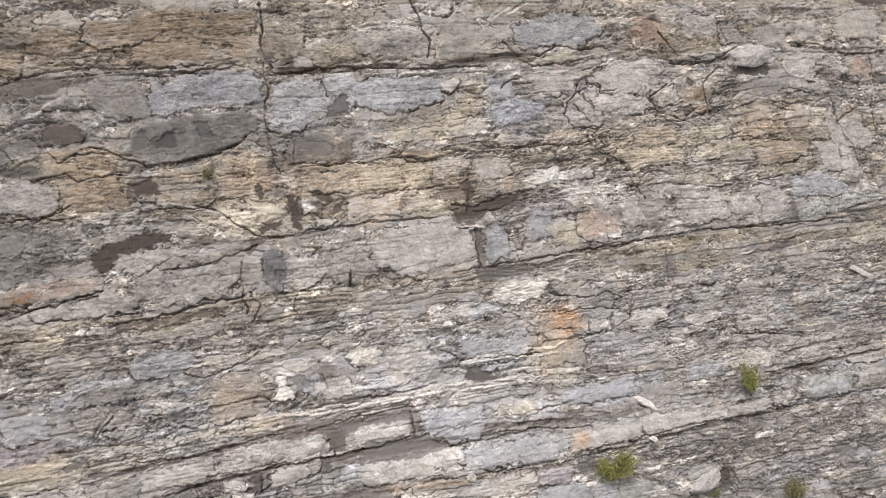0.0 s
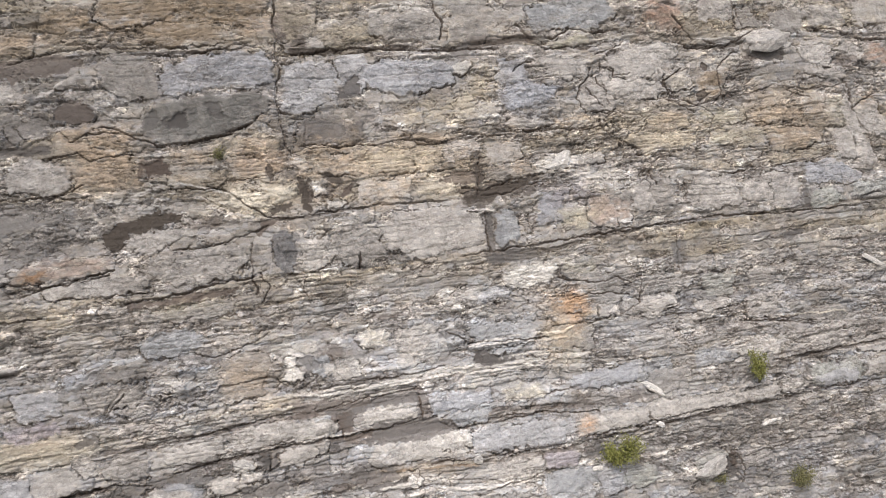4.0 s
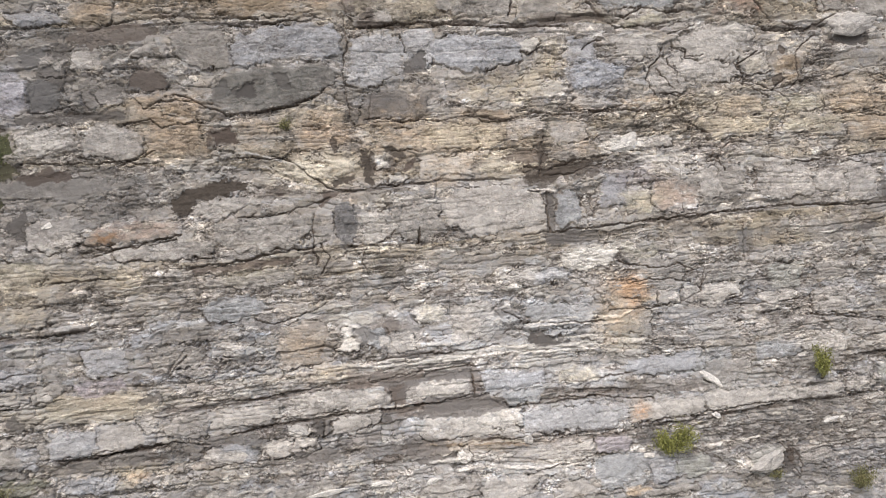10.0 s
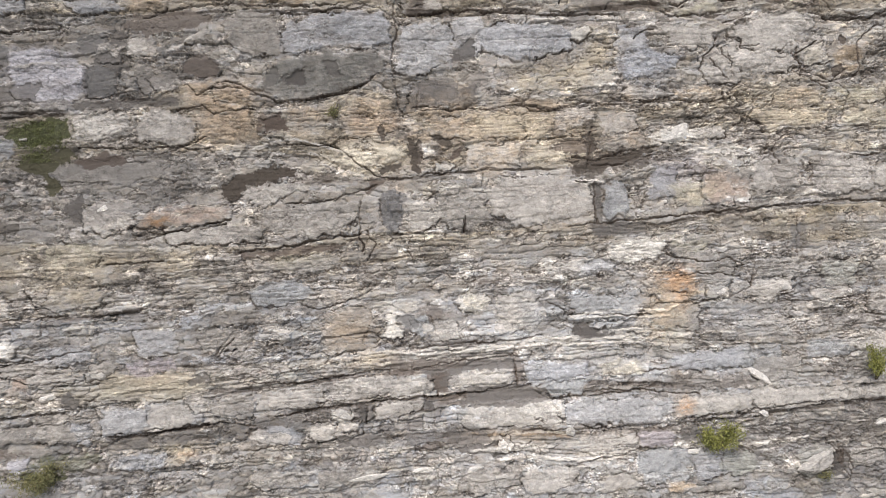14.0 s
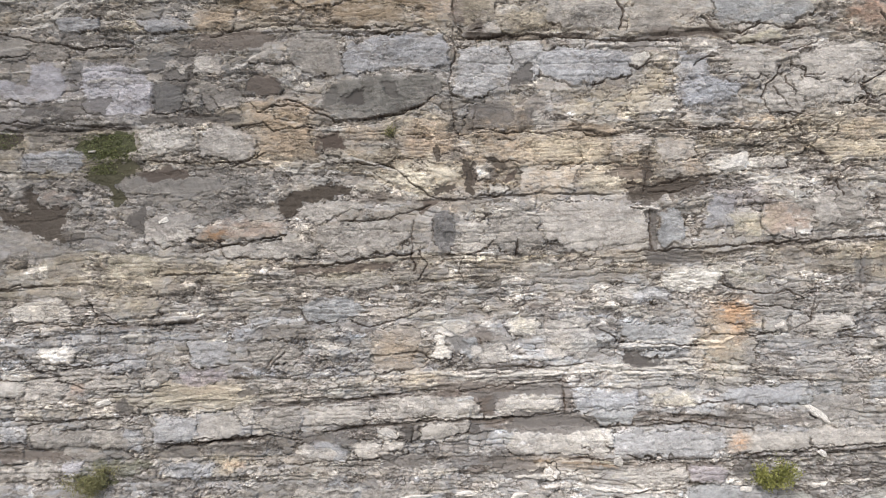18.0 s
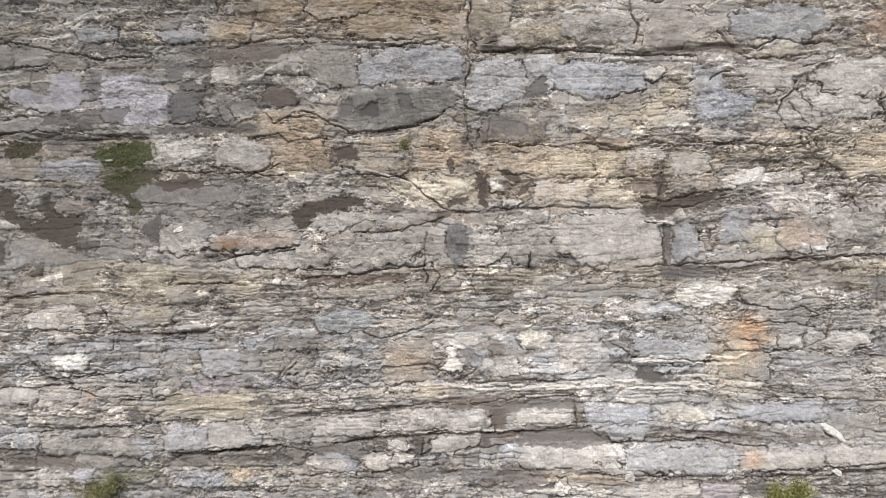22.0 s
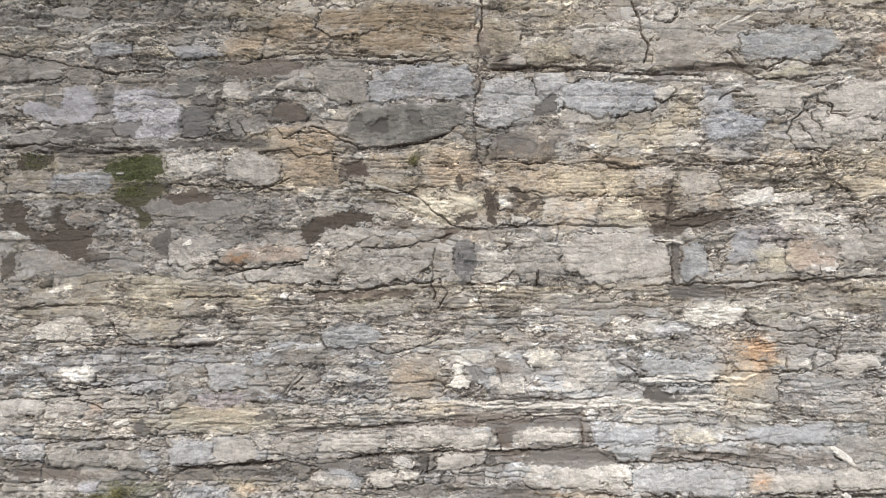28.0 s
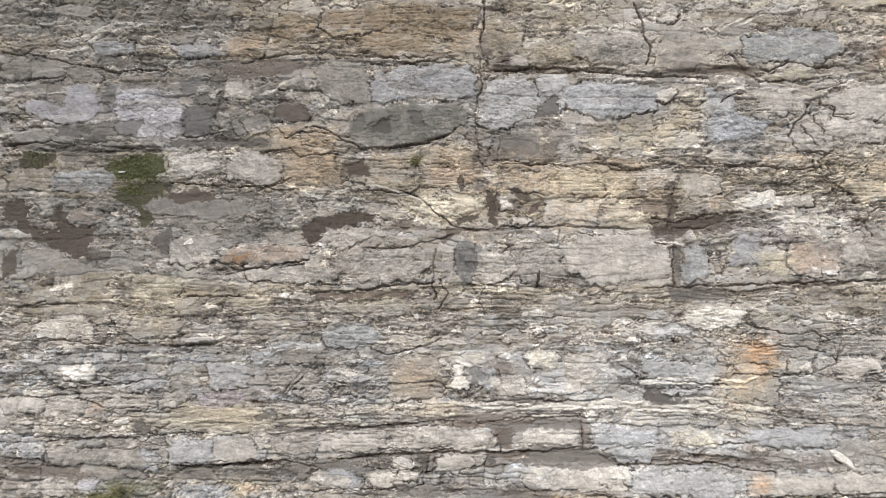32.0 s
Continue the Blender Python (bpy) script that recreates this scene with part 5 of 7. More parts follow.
slab(0.14, P, 15.15, 21.37, 16.32, 21.83, 17.69, 21.95, 18.15, 20.65, 17.08, 20.07, 15.71, 19.73, 15.07, 20.31)
slab(0.12, YG, 12.49, 22.37, 13.18, 22.51, 14.10, 22.74, 14.66, 22.55, 14.76, 22.27, 13.83, 22.08, 12.70, 22.13)
slab(0.14, W, 8.47, 21.62, 9.16, 21.86, 9.37, 21.50, 8.90, 21.15, 8.57, 21.27)
slab(0.1, G, 5.24, 23.78, 6.39, 24.13, 8.23, 24.13, 8.30, 23.17, 8.17, 22.69, 6.58, 22.82, 5.22, 23.06)
slab(0.1, B4, 12.12, 23.87, 14.22, 24.47, 15.81, 24.22, 16.21, 23.38, 15.02, 22.79, 13.66, 22.91, 12.51, 22.80, 12.07, 23.16)
slab(0.12, YW, -1.72, 17.15, -0.50, 17.37, 0.39, 16.92, 0.50, 16.47, -0.28, 16.36, -1.16, 16.70)
slab(0.12, YW, 0.50, 17.14, 1.39, 17.25, 1.46, 16.69, 0.72, 16.58)
slab(0.12, WW, 2.17, 17.25, 2.73, 17.36, 2.83, 16.80, 2.28, 16.75)
slab(0.1, PW, 2.72, 16.57, 3.49, 16.46, 3.27, 16.23, 2.71, 16.23)
slab(0.1, P, -4.70, 15.92, -4.04, 16.10, -2.71, 16.14, -2.04, 15.80, -3.15, 15.58, -4.02, 15.25, -4.80, 15.48)
slab(0.08, D4, 0.49, 15.46, 1.16, 15.57, 1.26, 14.68, 1.14, 13.91, 0.60, 13.91, 0.45, 14.57)
slab(0.1, P, 1.48, 15.01, 2.59, 15.23, 2.91, 14.56, 2.35, 13.90, 1.58, 13.90)
slab(0.1, G, -4.02, 15.03, -0.94, 15.35, -0.39, 14.57, -0.94, 14.02, -3.13, 13.92, -4.01, 14.36)
slab(0.18, B4, 9.31, 15.21, 10.09, 15.43, 10.51, 14.98, 10.24, 14.09, 9.25, 13.92)
slab(0.14, W, 9.31, 12.78, 10.19, 13.00, 11.50, 13.10, 11.81, 12.78, 11.24, 12.23, 10.15, 12.13, 9.50, 12.35)
slab(0.13, PB, 8.19, 12.14, 9.07, 12.35, 9.72, 12.24, 9.59, 11.92, 8.61, 11.70, 7.96, 11.75)
slab(0.14, WW, -14.71, 10.39, -14.52, 10.71, -13.55, 10.71, -13.32, 10.39, -13.51, 10.07, -13.94, 10.12, -14.37, 10.07)
slab(0.07, B4, -4.84, 11.97, -3.98, 12.29, -2.67, 12.28, -2.24, 11.74, -3.10, 11.42, -4.40, 11.32)
slab(0.15, PW, 3.06, 11.08, 3.50, 11.33, 4.26, 11.25, 4.51, 10.86, 4.03, 10.61, 3.27, 10.65)
slab(0.12, W, 0.36, 10.77, 0.62, 10.87, 0.83, 10.66, 0.79, 10.34, 1.00, 9.91, 0.46, 9.81, 0.14, 9.92, 0.36, 10.34)
slab(0.16, PB, -10.31, 7.68, -9.68, 7.97, -8.73, 7.84, -8.58, 7.31, -9.04, 7.01, -10.26, 7.10)
slab(0.12, PB, -15.86, 7.87, -15.03, 7.90, -14.91, 7.21, -15.84, 7.14)
slab(0.12, G, -14.81, 7.52, -14.29, 7.67, -13.03, 7.57, -11.46, 7.66, -11.14, 6.98, -12.81, 6.94, -14.69, 7.00)
slab(0.12, P, -15.93, 6.42, -13.95, 6.50, -13.74, 6.14, -13.84, 5.84, -15.91, 5.91)
slab(0.12, VP, -13.70, 6.49, -12.91, 6.42, -13.01, 6.01, -13.63, 5.93)
slab(0.12, B, -10.08, 5.95, -9.67, 6.21, -8.09, 6.26, -8.09, 5.74, -8.83, 5.62, -9.66, 5.69)
slab(0.1, R4, -7.94, 6.04, -7.57, 6.40, -6.83, 6.32, -6.83, 5.90, -7.36, 5.82)
slab(0.12, WW, -11.32, 8.20, -11.11, 8.34, -11.02, 8.02, -11.23, 7.98)
slab(0.12, G, -10.74, 9.38, -10.53, 9.69, -9.79, 9.77, -9.68, 9.34, -10.32, 9.05, -10.85, 9.06)
slab(0.12, P, -12.96, 9.34, -12.43, 9.54, -11.80, 9.41, -11.06, 9.49, -11.27, 9.08, -12.00, 8.89, -12.85, 9.02)
slab(0.14, P, -2.02, 8.14, -1.16, 8.43, -0.09, 8.40, 0.99, 8.36, 1.95, 8.22, 2.00, 7.80, 0.96, 7.62, -0.32, 7.66, -1.82, 7.61)
slab(0.16, P, 2.66, 8.09, 3.15, 8.40, 4.98, 8.23, 5.19, 8.01, 5.07, 7.70, 3.76, 7.57, 2.69, 7.67)
slab(0.17, P, 3.07, 6.50, 3.20, 7.02, 3.74, 7.11, 4.16, 6.84, 4.61, 7.08, 5.25, 6.95, 5.44, 6.42, 6.72, 6.16, 6.50, 6.00, 4.35, 6.14, 3.17, 6.18)
slab(0.14, PB, 7.06, 6.36, 7.19, 6.78, 8.06, 6.92, 11.32, 6.75, 11.38, 6.11, 10.38, 5.78, 8.43, 5.85, 7.14, 5.98)
slab(0.14, P, 12.29, 6.61, 13.94, 6.66, 14.11, 6.12, 13.87, 5.81, 12.24, 5.87)
slab(0.14, P, 14.15, 6.59, 15.27, 6.89, 17.65, 6.81, 17.57, 6.00, 15.64, 5.96, 14.10, 5.91)
slab(0.13, PY, 8.57, 8.22, 9.24, 8.41, 10.12, 8.43, 10.65, 8.15, 10.52, 7.84, 9.63, 7.65, 8.65, 7.75)
slab(0.11, B, 11.64, 8.34, 12.76, 8.51, 14.51, 8.35, 14.35, 7.78, 12.48, 7.71, 11.51, 7.91)
slab(0.11, B, 5.53, 8.32, 5.97, 8.52, 8.14, 8.34, 8.22, 7.81, 5.72, 7.72)
slab(0.1, B4, 6.03, 7.56, 6.58, 7.69, 8.10, 7.64, 7.86, 7.14, 6.55, 7.12)
slab(0.15, P, 15.31, 21.57, 16.62, 22.05, 18.30, 22.09, 19.03, 21.57, 18.09, 21.11, 17.41, 20.50, 16.31, 20.46, 15.61, 21.03)
slab(0.13, P, 15.53, 20.65, 16.87, 20.55, 17.87, 20.08, 17.47, 19.46, 15.86, 19.60, 15.14, 20.04)
slab(0.15, P, 24.89, 21.43, 25.58, 21.72, 26.79, 21.58, 26.99, 20.87, 26.48, 20.35, 25.33, 20.71, 24.94, 21.01)
slab(0.12, P, 27.03, 21.28, 28.04, 21.50, 28.53, 21.18, 28.29, 20.63, 27.52, 20.74)
slab(0.18, P, 27.09, 19.05, 27.43, 17.92, 27.77, 16.79, 28.17, 15.93, 27.57, 15.45, 26.91, 15.93, 26.92, 17.15, 26.58, 18.27)
slab(0.14, B, 23.89, 15.45, 24.49, 16.04, 25.44, 16.21, 26.39, 15.71, 27.04, 15.24, 26.61, 14.75, 25.15, 15.05, 24.08, 15.03)
slab(0.18, PG, 24.07, 14.37, 24.46, 14.73, 25.23, 14.77, 25.84, 14.17, 24.85, 13.89, 24.09, 13.85)
slab(0.15, P, 15.07, 10.44, 15.50, 10.62, 16.00, 10.50, 15.94, 10.19, 15.28, 10.17)
slab(0.13, P, 17.26, 10.12, 18.50, 10.18, 18.85, 9.93, 18.13, 9.75, 17.34, 9.86)
slab(0.13, P, 19.97, 9.96, 21.00, 10.11, 21.49, 9.78, 20.57, 9.50, 19.89, 9.60)
slab(0.15, P, 14.58, 6.78, 16.39, 6.74, 19.06, 6.59, 20.74, 6.66, 20.77, 6.18, 18.66, 6.06, 16.26, 6.13, 14.69, 6.07)
slab(0.15, P, 20.91, 6.76, 21.89, 6.71, 22.39, 6.39, 21.75, 6.13, 20.85, 6.16)
slab(0.15, PB, 22.58, 6.60, 23.65, 6.79, 24.65, 6.63, 24.67, 6.13, 22.91, 6.17)
slab(0.14, P, 11.55, 6.74, 13.54, 6.68, 14.55, 6.67, 14.69, 6.07, 13.66, 6.02, 11.53, 5.96)
slab(0.16, PW, 18.66, 8.45, 19.77, 8.47, 19.83, 8.15, 18.71, 8.08)
slab(0.08, PB, -9.05, 10.81, -7.56, 10.87, -7.45, 9.91, -8.84, 9.84)
slab(0.08, G, -6.70, 10.63, -5.41, 10.70, -4.77, 10.46, -4.99, 9.83, -6.49, 9.88)
slab(0.1, P, -13.92, 9.90, -11.91, 9.94, -11.91, 9.52, -13.70, 9.47)
slab(0.08, V, -9.37, 9.65, -7.67, 9.70, -7.56, 9.27, -9.05, 9.11)
slab(0.12, P, -0.22, 7.34, 0.74, 7.42, 0.94, 6.99, 0.51, 6.69, -0.24, 6.82)
slab(0.12, PW, -1.94, 7.09, -1.61, 7.33, -1.23, 7.17, -1.31, 6.86, -1.73, 6.87)
slab(0.14, PY, 3.24, 10.86, 3.48, 11.29, 4.14, 11.33, 4.45, 11.04, 4.33, 10.68, 3.56, 10.57)
slab(0.08, G, 1.33, 8.99, 3.17, 9.08, 3.27, 8.82, 2.08, 8.64, 1.32, 8.67)
slab(0.08, B4, 1.38, 10.60, 1.93, 10.79, 2.13, 10.14, 1.68, 9.73, 1.36, 9.95)
slab(0.08, P, 1.70, 10.37, 3.01, 10.44, 3.20, 9.68, 2.11, 9.54)
slab(0.1, P, -4.27, 8.11, -2.24, 8.26, -2.14, 7.62, -4.17, 7.58)
slab(0.12, P, 13.59, 10.76, 14.16, 10.97, 14.12, 10.53, 13.56, 10.44)
slab(0.14, P, 14.70, 10.73, 15.39, 11.04, 16.26, 10.79, 16.23, 10.46, 15.33, 10.34)
slab(0.12, P, 9.96, 9.46, 10.32, 9.89, 10.76, 9.98, 10.96, 9.54, 10.50, 9.23)
slab(0.12, PW, -10.52, 9.32, -10.14, 9.43, -10.06, 9.11, -10.53, 9.12)

# Thinly bedded stretches.
laminae(0.15, 0.8, -3.97, 19.45, -1.84, 19.21, 1.30, 19.31, 1.52, 18.39, 1.40, 17.37, -1.83, 17.38, -3.84, 17.73)
laminae(0.15, 0.8, 1.52, 19.08, 4.90, 19.42, 9.39, 19.40, 9.12, 18.37, 9.03, 16.32, 4.84, 17.36, 1.62, 17.71)
laminae(0.16, 0.8, 10.28, 19.28, 17.63, 19.03, 17.38, 16.07, 15.01, 16.30, 13.76, 17.44, 10.20, 17.68)
laminae(0.17, 0.9, -8.75, 24.30, -4.17, 25.26, 1.59, 25.36, 1.45, 23.07, -3.23, 23.09, -8.25, 22.98)
laminae(0.15, 0.9, -6.80, 20.15, -4.10, 20.14, -4.06, 17.73, -6.29, 17.85)
laminae(0.13, 0.8, -6.72, 17.39, -4.95, 17.73, -3.17, 17.84, -1.83, 17.38, 0.17, 16.24, -1.83, 16.36, -3.16, 17.04, -4.94, 16.94)
laminae(0.2, 0.7, -17.12, 13.75, 7.81, 13.55, 17.19, 13.74, 16.98, 11.24, 4.69, 11.07, -16.91, 10.93)
laminae(0.14, 0.8, 8.15, 16.55, 11.71, 16.72, 14.80, 16.42, 14.54, 15.86, 11.45, 16.09, 8.11, 15.54)
laminae(0.14, 0.8, -16.01, 9.44, -4.15, 9.06, 3.20, 9.68, 6.68, 9.57, 6.64, 8.71, 1.00, 8.68, -4.17, 7.69, -15.97, 7.98)
laminae(0.17, 0.9, 3.06, 6.08, 11.68, 5.68, 17.55, 5.79, 17.40, 4.07, -1.25, 4.73, -1.22, 5.81)
laminae(0.18, 0.7, 7.16, 10.42, 10.68, 10.31, 10.55, 8.37, 7.06, 8.48)
laminae(0.15, 0.8, 15.05, 19.54, 26.31, 18.43, 25.91, 15.63, 21.25, 16.12, 14.37, 16.10)
laminae(0.2, 0.7, 12.86, 13.61, 28.36, 12.14, 27.26, 8.11, 12.25, 10.40)
laminae(0.18, 0.7, 12.25, 10.40, 27.33, 8.36, 26.99, 7.13, 11.91, 8.61)
laminae(0.16, 0.9, 13.61, 5.81, 26.60, 5.68, 25.43, 1.40, 12.02, 4.05)
laminae(0.2, 0.7, -8.65, 14.38, -0.08, 13.13, -0.90, 6.60, -9.14, 8.22)

# Moss, stains, plain dark patches and painted shade that fill an outline.
# Three broad, weak patches that darken the left part of the wall.
patch(D4, 0.22, -17.43, 17.88, -13.19, 17.76, -10.95, 17.30, -8.06, 17.40, -5.82, 16.83, -5.80, 15.70, -8.43, 15.27, -10.60, 14.61, -13.21, 14.18, -17.14, 13.97)
patch(D4, 0.2, -12.30, 17.75, -6.73, 17.51, -5.37, 16.60, -6.23, 15.48, -10.63, 15.27)
patch(DB2, 0.22, -17.85, 23.37, -15.09, 23.12, -10.97, 22.63, -8.70, 22.86, -8.21, 21.91, -10.24, 21.68, -13.43, 21.93, -17.76, 22.18)
patch(D4, 0.9, -10.43, 20.86, -9.99, 21.03, -9.41, 20.74, -9.31, 19.93, -9.82, 19.70, -10.44, 19.93)
patch(D4, 0.85, -10.67, 22.16, -9.81, 22.27, -9.90, 21.57, -10.57, 21.40)
patch(DB2, 0.85, -8.70, 22.82, -8.02, 22.98, -6.42, 23.05, -5.50, 22.74, -6.40, 22.26, -7.99, 22.15, -8.68, 22.27, -9.03, 22.51)
patch(D3, 0.8, -9.48, 22.39, -8.68, 22.39, -8.88, 21.68, -9.34, 21.80)
patch(DB2, 0.9, -6.82, 20.85, -6.38, 21.32, -5.93, 21.39, -5.47, 20.96, -5.34, 20.50, -5.90, 20.36, -6.58, 20.45)
patch(K, 0.95, -16.88, 18.80, -16.40, 19.03, -15.39, 19.02, -15.32, 18.56, -16.13, 18.38, -16.70, 18.45)
patch(M, 0.9, -13.25, 18.67, -12.15, 19.01, -11.14, 19.01, -11.03, 18.21, -11.86, 17.87, -12.87, 17.98, -13.27, 18.33)
patch(KG, 0.95, -13.07, 17.53, -12.19, 17.75, -11.09, 17.98, -10.95, 17.41, -11.82, 16.96, -11.52, 16.28, -11.88, 16.06, -12.14, 16.73, -12.83, 17.19)
patch(DB, 0.85, -10.95, 17.41, -9.85, 17.63, -9.06, 17.40, -9.16, 17.06, -10.49, 17.02, -10.94, 17.18)
patch(K, 0.95, -17.37, 17.09, -16.60, 17.13, -16.23, 16.64, -16.20, 16.19, -15.63, 15.96, -15.08, 15.96, -15.25, 16.86, -14.92, 16.97, -14.70, 16.18, -14.09, 16.07, -13.33, 16.22, -13.63, 15.73, -13.93, 15.28, -13.68, 14.73, -14.57, 14.84, -15.03, 15.18, -15.70, 15.40, -16.39, 15.74, -16.75, 16.19, -17.31, 16.30)
patch(K, 0.85, -17.21, 14.96, -16.61, 15.07, -16.61, 14.19, -17.14, 13.97)
patch(D2, 0.95, -11.41, 15.50, -10.89, 16.06, -10.67, 16.05, -10.67, 15.16, -11.06, 15.05)
patch(O2, 0.6, -6.80, 20.15, -5.45, 20.26, -4.10, 20.14, -3.96, 18.41, -4.95, 17.62, -6.29, 17.73, -6.54, 18.88)
patch(DB, 0.98, -3.92, 18.64, -3.18, 18.75, -3.00, 18.13, -3.80, 18.04)
patch(OB, 0.55, -8.74, 24.06, -6.92, 24.42, -4.17, 25.02, -1.41, 25.49, 1.59, 25.48, 1.57, 24.03, 0.42, 23.19, -3.23, 23.09, -5.06, 23.33, -7.79, 23.10, -8.71, 23.22)
patch(R4, 0.45, 0.20, 24.03, 1.58, 24.27, 1.45, 23.31, -0.03, 23.19)
patch(D2, 0.85, -2.97, 20.25, -2.18, 20.49, -2.18, 19.79, -2.97, 19.91)
patch(D2, 0.9, 3.69, 20.93, 4.03, 21.05, 4.27, 21.40, 4.54, 21.40, 4.54, 20.58, 3.68, 20.58)
patch(D3, 0.55, 2.20, 19.66, 3.34, 20.00, 3.78, 19.77, 3.65, 19.07, 2.87, 18.96, 2.31, 19.31)
patch(D3, 0.5, 3.90, 20.12, 4.58, 20.35, 5.25, 19.88, 4.89, 19.26, 4.11, 19.30)
patch(Y, 0.6, 9.01, 20.92, 9.49, 21.62, 10.40, 21.62, 10.45, 20.44, 10.08, 19.75, 8.27, 19.52, 8.29, 20.10)
patch(D3, 0.7, 8.39, 22.33, 9.30, 22.52, 9.86, 22.21, 9.28, 21.98, 8.48, 21.91)
patch(Y, 0.55, 3.98, 18.61, 5.33, 18.84, 7.55, 18.37, 7.29, 17.35, 5.73, 17.24, 3.96, 17.47)
patch(K, 0.98, 1.62, 17.59, 2.00, 17.48, 2.05, 16.69, 2.16, 16.12, 1.83, 16.24, 1.72, 16.80)
patch(K, 0.95, 0.50, 16.47, 1.39, 16.69, 1.50, 16.46, 0.83, 16.24, 0.50, 16.17)
patch(DB, 0.95, 3.16, 16.68, 3.50, 17.07, 3.84, 17.13, 3.72, 16.68, 3.27, 16.52)
patch(K, 0.9, 2.51, 17.59, 3.18, 17.59, 3.40, 17.25, 2.95, 17.20)
patch(DB, 0.9, -0.17, 15.57, 0.17, 16.02, 0.83, 15.95, 0.50, 15.68, -0.06, 15.42)
patch(K, 0.98, -5.63, 16.04, -4.93, 16.48, -4.04, 16.64, -2.94, 16.77, -2.75, 16.25, -3.59, 16.14, -4.59, 16.03, -4.91, 15.59, -5.35, 15.52, -5.58, 15.75)
patch(Y, 0.45, 12.27, 14.97, 13.17, 15.19, 14.30, 15.63, 14.35, 14.74, 13.53, 14.08, 12.22, 14.20)
patch(D2, 0.75, 8.70, 13.77, 10.45, 13.87, 9.99, 13.44, 9.11, 13.22)
patch(K, 0.75, 8.13, 16.10, 9.24, 16.21, 9.56, 15.87, 8.77, 15.54, 8.12, 15.77)
# Shadow below a ledge, painted as a dark strip.
patch(DB, 0.85, -5.09, 13.60, -4.00, 13.48, -2.03, 13.65, -0.94, 13.69, -1.16, 13.43, -2.90, 13.31, -4.87, 13.31)
patch(YG, 0.55, -3.99, 13.16, -2.25, 13.26, -1.37, 13.15, -2.03, 12.87, -3.77, 12.83)
patch(OG, 0.6, -12.42, 13.73, -11.45, 14.06, -10.02, 13.94, -9.88, 13.07, -10.17, 12.20, -11.35, 11.99, -11.83, 12.86)
patch(R, 0.7, -8.41, 14.71, -8.20, 15.09, -7.54, 15.04, -7.53, 14.77, -8.07, 14.55)
patch(D4, 0.8, 0.83, 10.66, 1.44, 10.76, 1.65, 10.23, 1.22, 10.02)
patch(DB2, 0.75, -15.94, 6.94, -13.86, 6.87, -12.81, 6.58, -13.85, 6.50, -15.93, 6.53)
patch(D2, 0.9, -11.79, 8.63, -11.37, 8.70, -11.05, 8.44, -11.11, 8.02, -11.57, 8.14)
patch(DB2, 0.95, 2.06, 8.33, 2.67, 8.41, 2.48, 7.99, 2.43, 7.62, 2.09, 7.80)
patch(D3, 0.85, 1.43, 8.56, 3.59, 8.70, 5.22, 8.76, 5.31, 8.33, 3.58, 8.38, 1.85, 8.27)
# Painted shade in the same recess under the pale row.
patch(D3, 0.85, 2.89, 7.24, 4.41, 7.51, 6.35, 7.44, 6.55, 7.01, 5.24, 6.89, 3.09, 7.02)
patch(R, 0.65, 11.51, 6.42, 11.97, 6.72, 12.28, 6.50, 12.14, 5.98, 11.59, 6.00)
patch(D3, 0.45, 10.93, 7.55, 14.44, 7.49, 14.84, 6.95, 11.77, 6.94)
patch(D3, 0.7, 2.42, 6.14, 3.91, 5.94, 4.33, 5.62, 3.02, 5.24, 2.61, 5.68)
patch(R, 0.42, 11.42, 11.49, 12.11, 11.84, 12.87, 11.55, 12.92, 10.78, 12.25, 10.70, 11.60, 10.93)
patch(YG, 0.28, 10.47, 10.53, 11.81, 10.71, 12.68, 10.46, 11.95, 9.62, 10.62, 9.44)
patch(O, 0.2, -2.18, 10.92, -0.24, 10.86, -0.16, 9.78, -1.35, 9.61, -2.20, 9.85)
patch(Y, 0.45, -0.71, 9.37, 0.59, 9.44, 0.67, 8.69, -1.15, 8.75)
patch(DB2, 0.7, 27.15, 21.13, 28.17, 20.78, 27.68, 20.12, 26.82, 20.46)
patch(R4, 0.5, 27.71, 19.00, 28.72, 19.20, 28.89, 18.62, 27.84, 18.30)
patch(R2, 0.5, 17.39, 23.80, 18.11, 23.89, 18.61, 23.59, 17.72, 23.38)
patch(Y, 0.4, 15.23, 19.14, 18.51, 19.11, 21.50, 18.45, 21.21, 17.17, 18.10, 17.22, 15.02, 18.03)
patch(O, 0.4, 21.86, 20.02, 26.17, 19.13, 26.00, 17.24, 21.55, 17.40)
patch(D2, 0.9, 22.38, 12.89, 23.01, 13.07, 23.43, 12.97, 23.09, 12.81, 22.48, 12.68)
patch(D4, 0.75, 17.00, 13.32, 17.48, 13.26, 17.27, 12.31, 16.85, 12.36)
# Painted shadow beside the low boulder, tapering downwards.
patch(D2, 0.9, 17.81, 4.11, 17.94, 3.50, 18.23, 2.99, 17.48, 3.25)
patch(O, 0.3, 11.32, 11.69, 12.83, 11.69, 13.00, 10.83, 12.39, 9.77, 11.30, 9.56, 11.15, 10.62)
patch(YG, 0.3, 10.79, 9.99, 12.42, 10.19, 12.45, 8.93, 11.04, 8.62)
patch(Y, 0.5, 5.82, 20.34, 8.98, 20.33, 9.38, 19.29, 6.24, 19.18)
patch(DB2, 0.9, 2.06, 8.33, 2.59, 8.44, 2.58, 7.71, 2.15, 7.75)
patch(D3, 0.85, -1.77, 6.28, -0.08, 6.23, 0.12, 5.83, -1.77, 5.83)
patch(R4, 0.15, -9.51, 9.53, -6.73, 9.62, -6.48, 8.36, -9.46, 8.17)
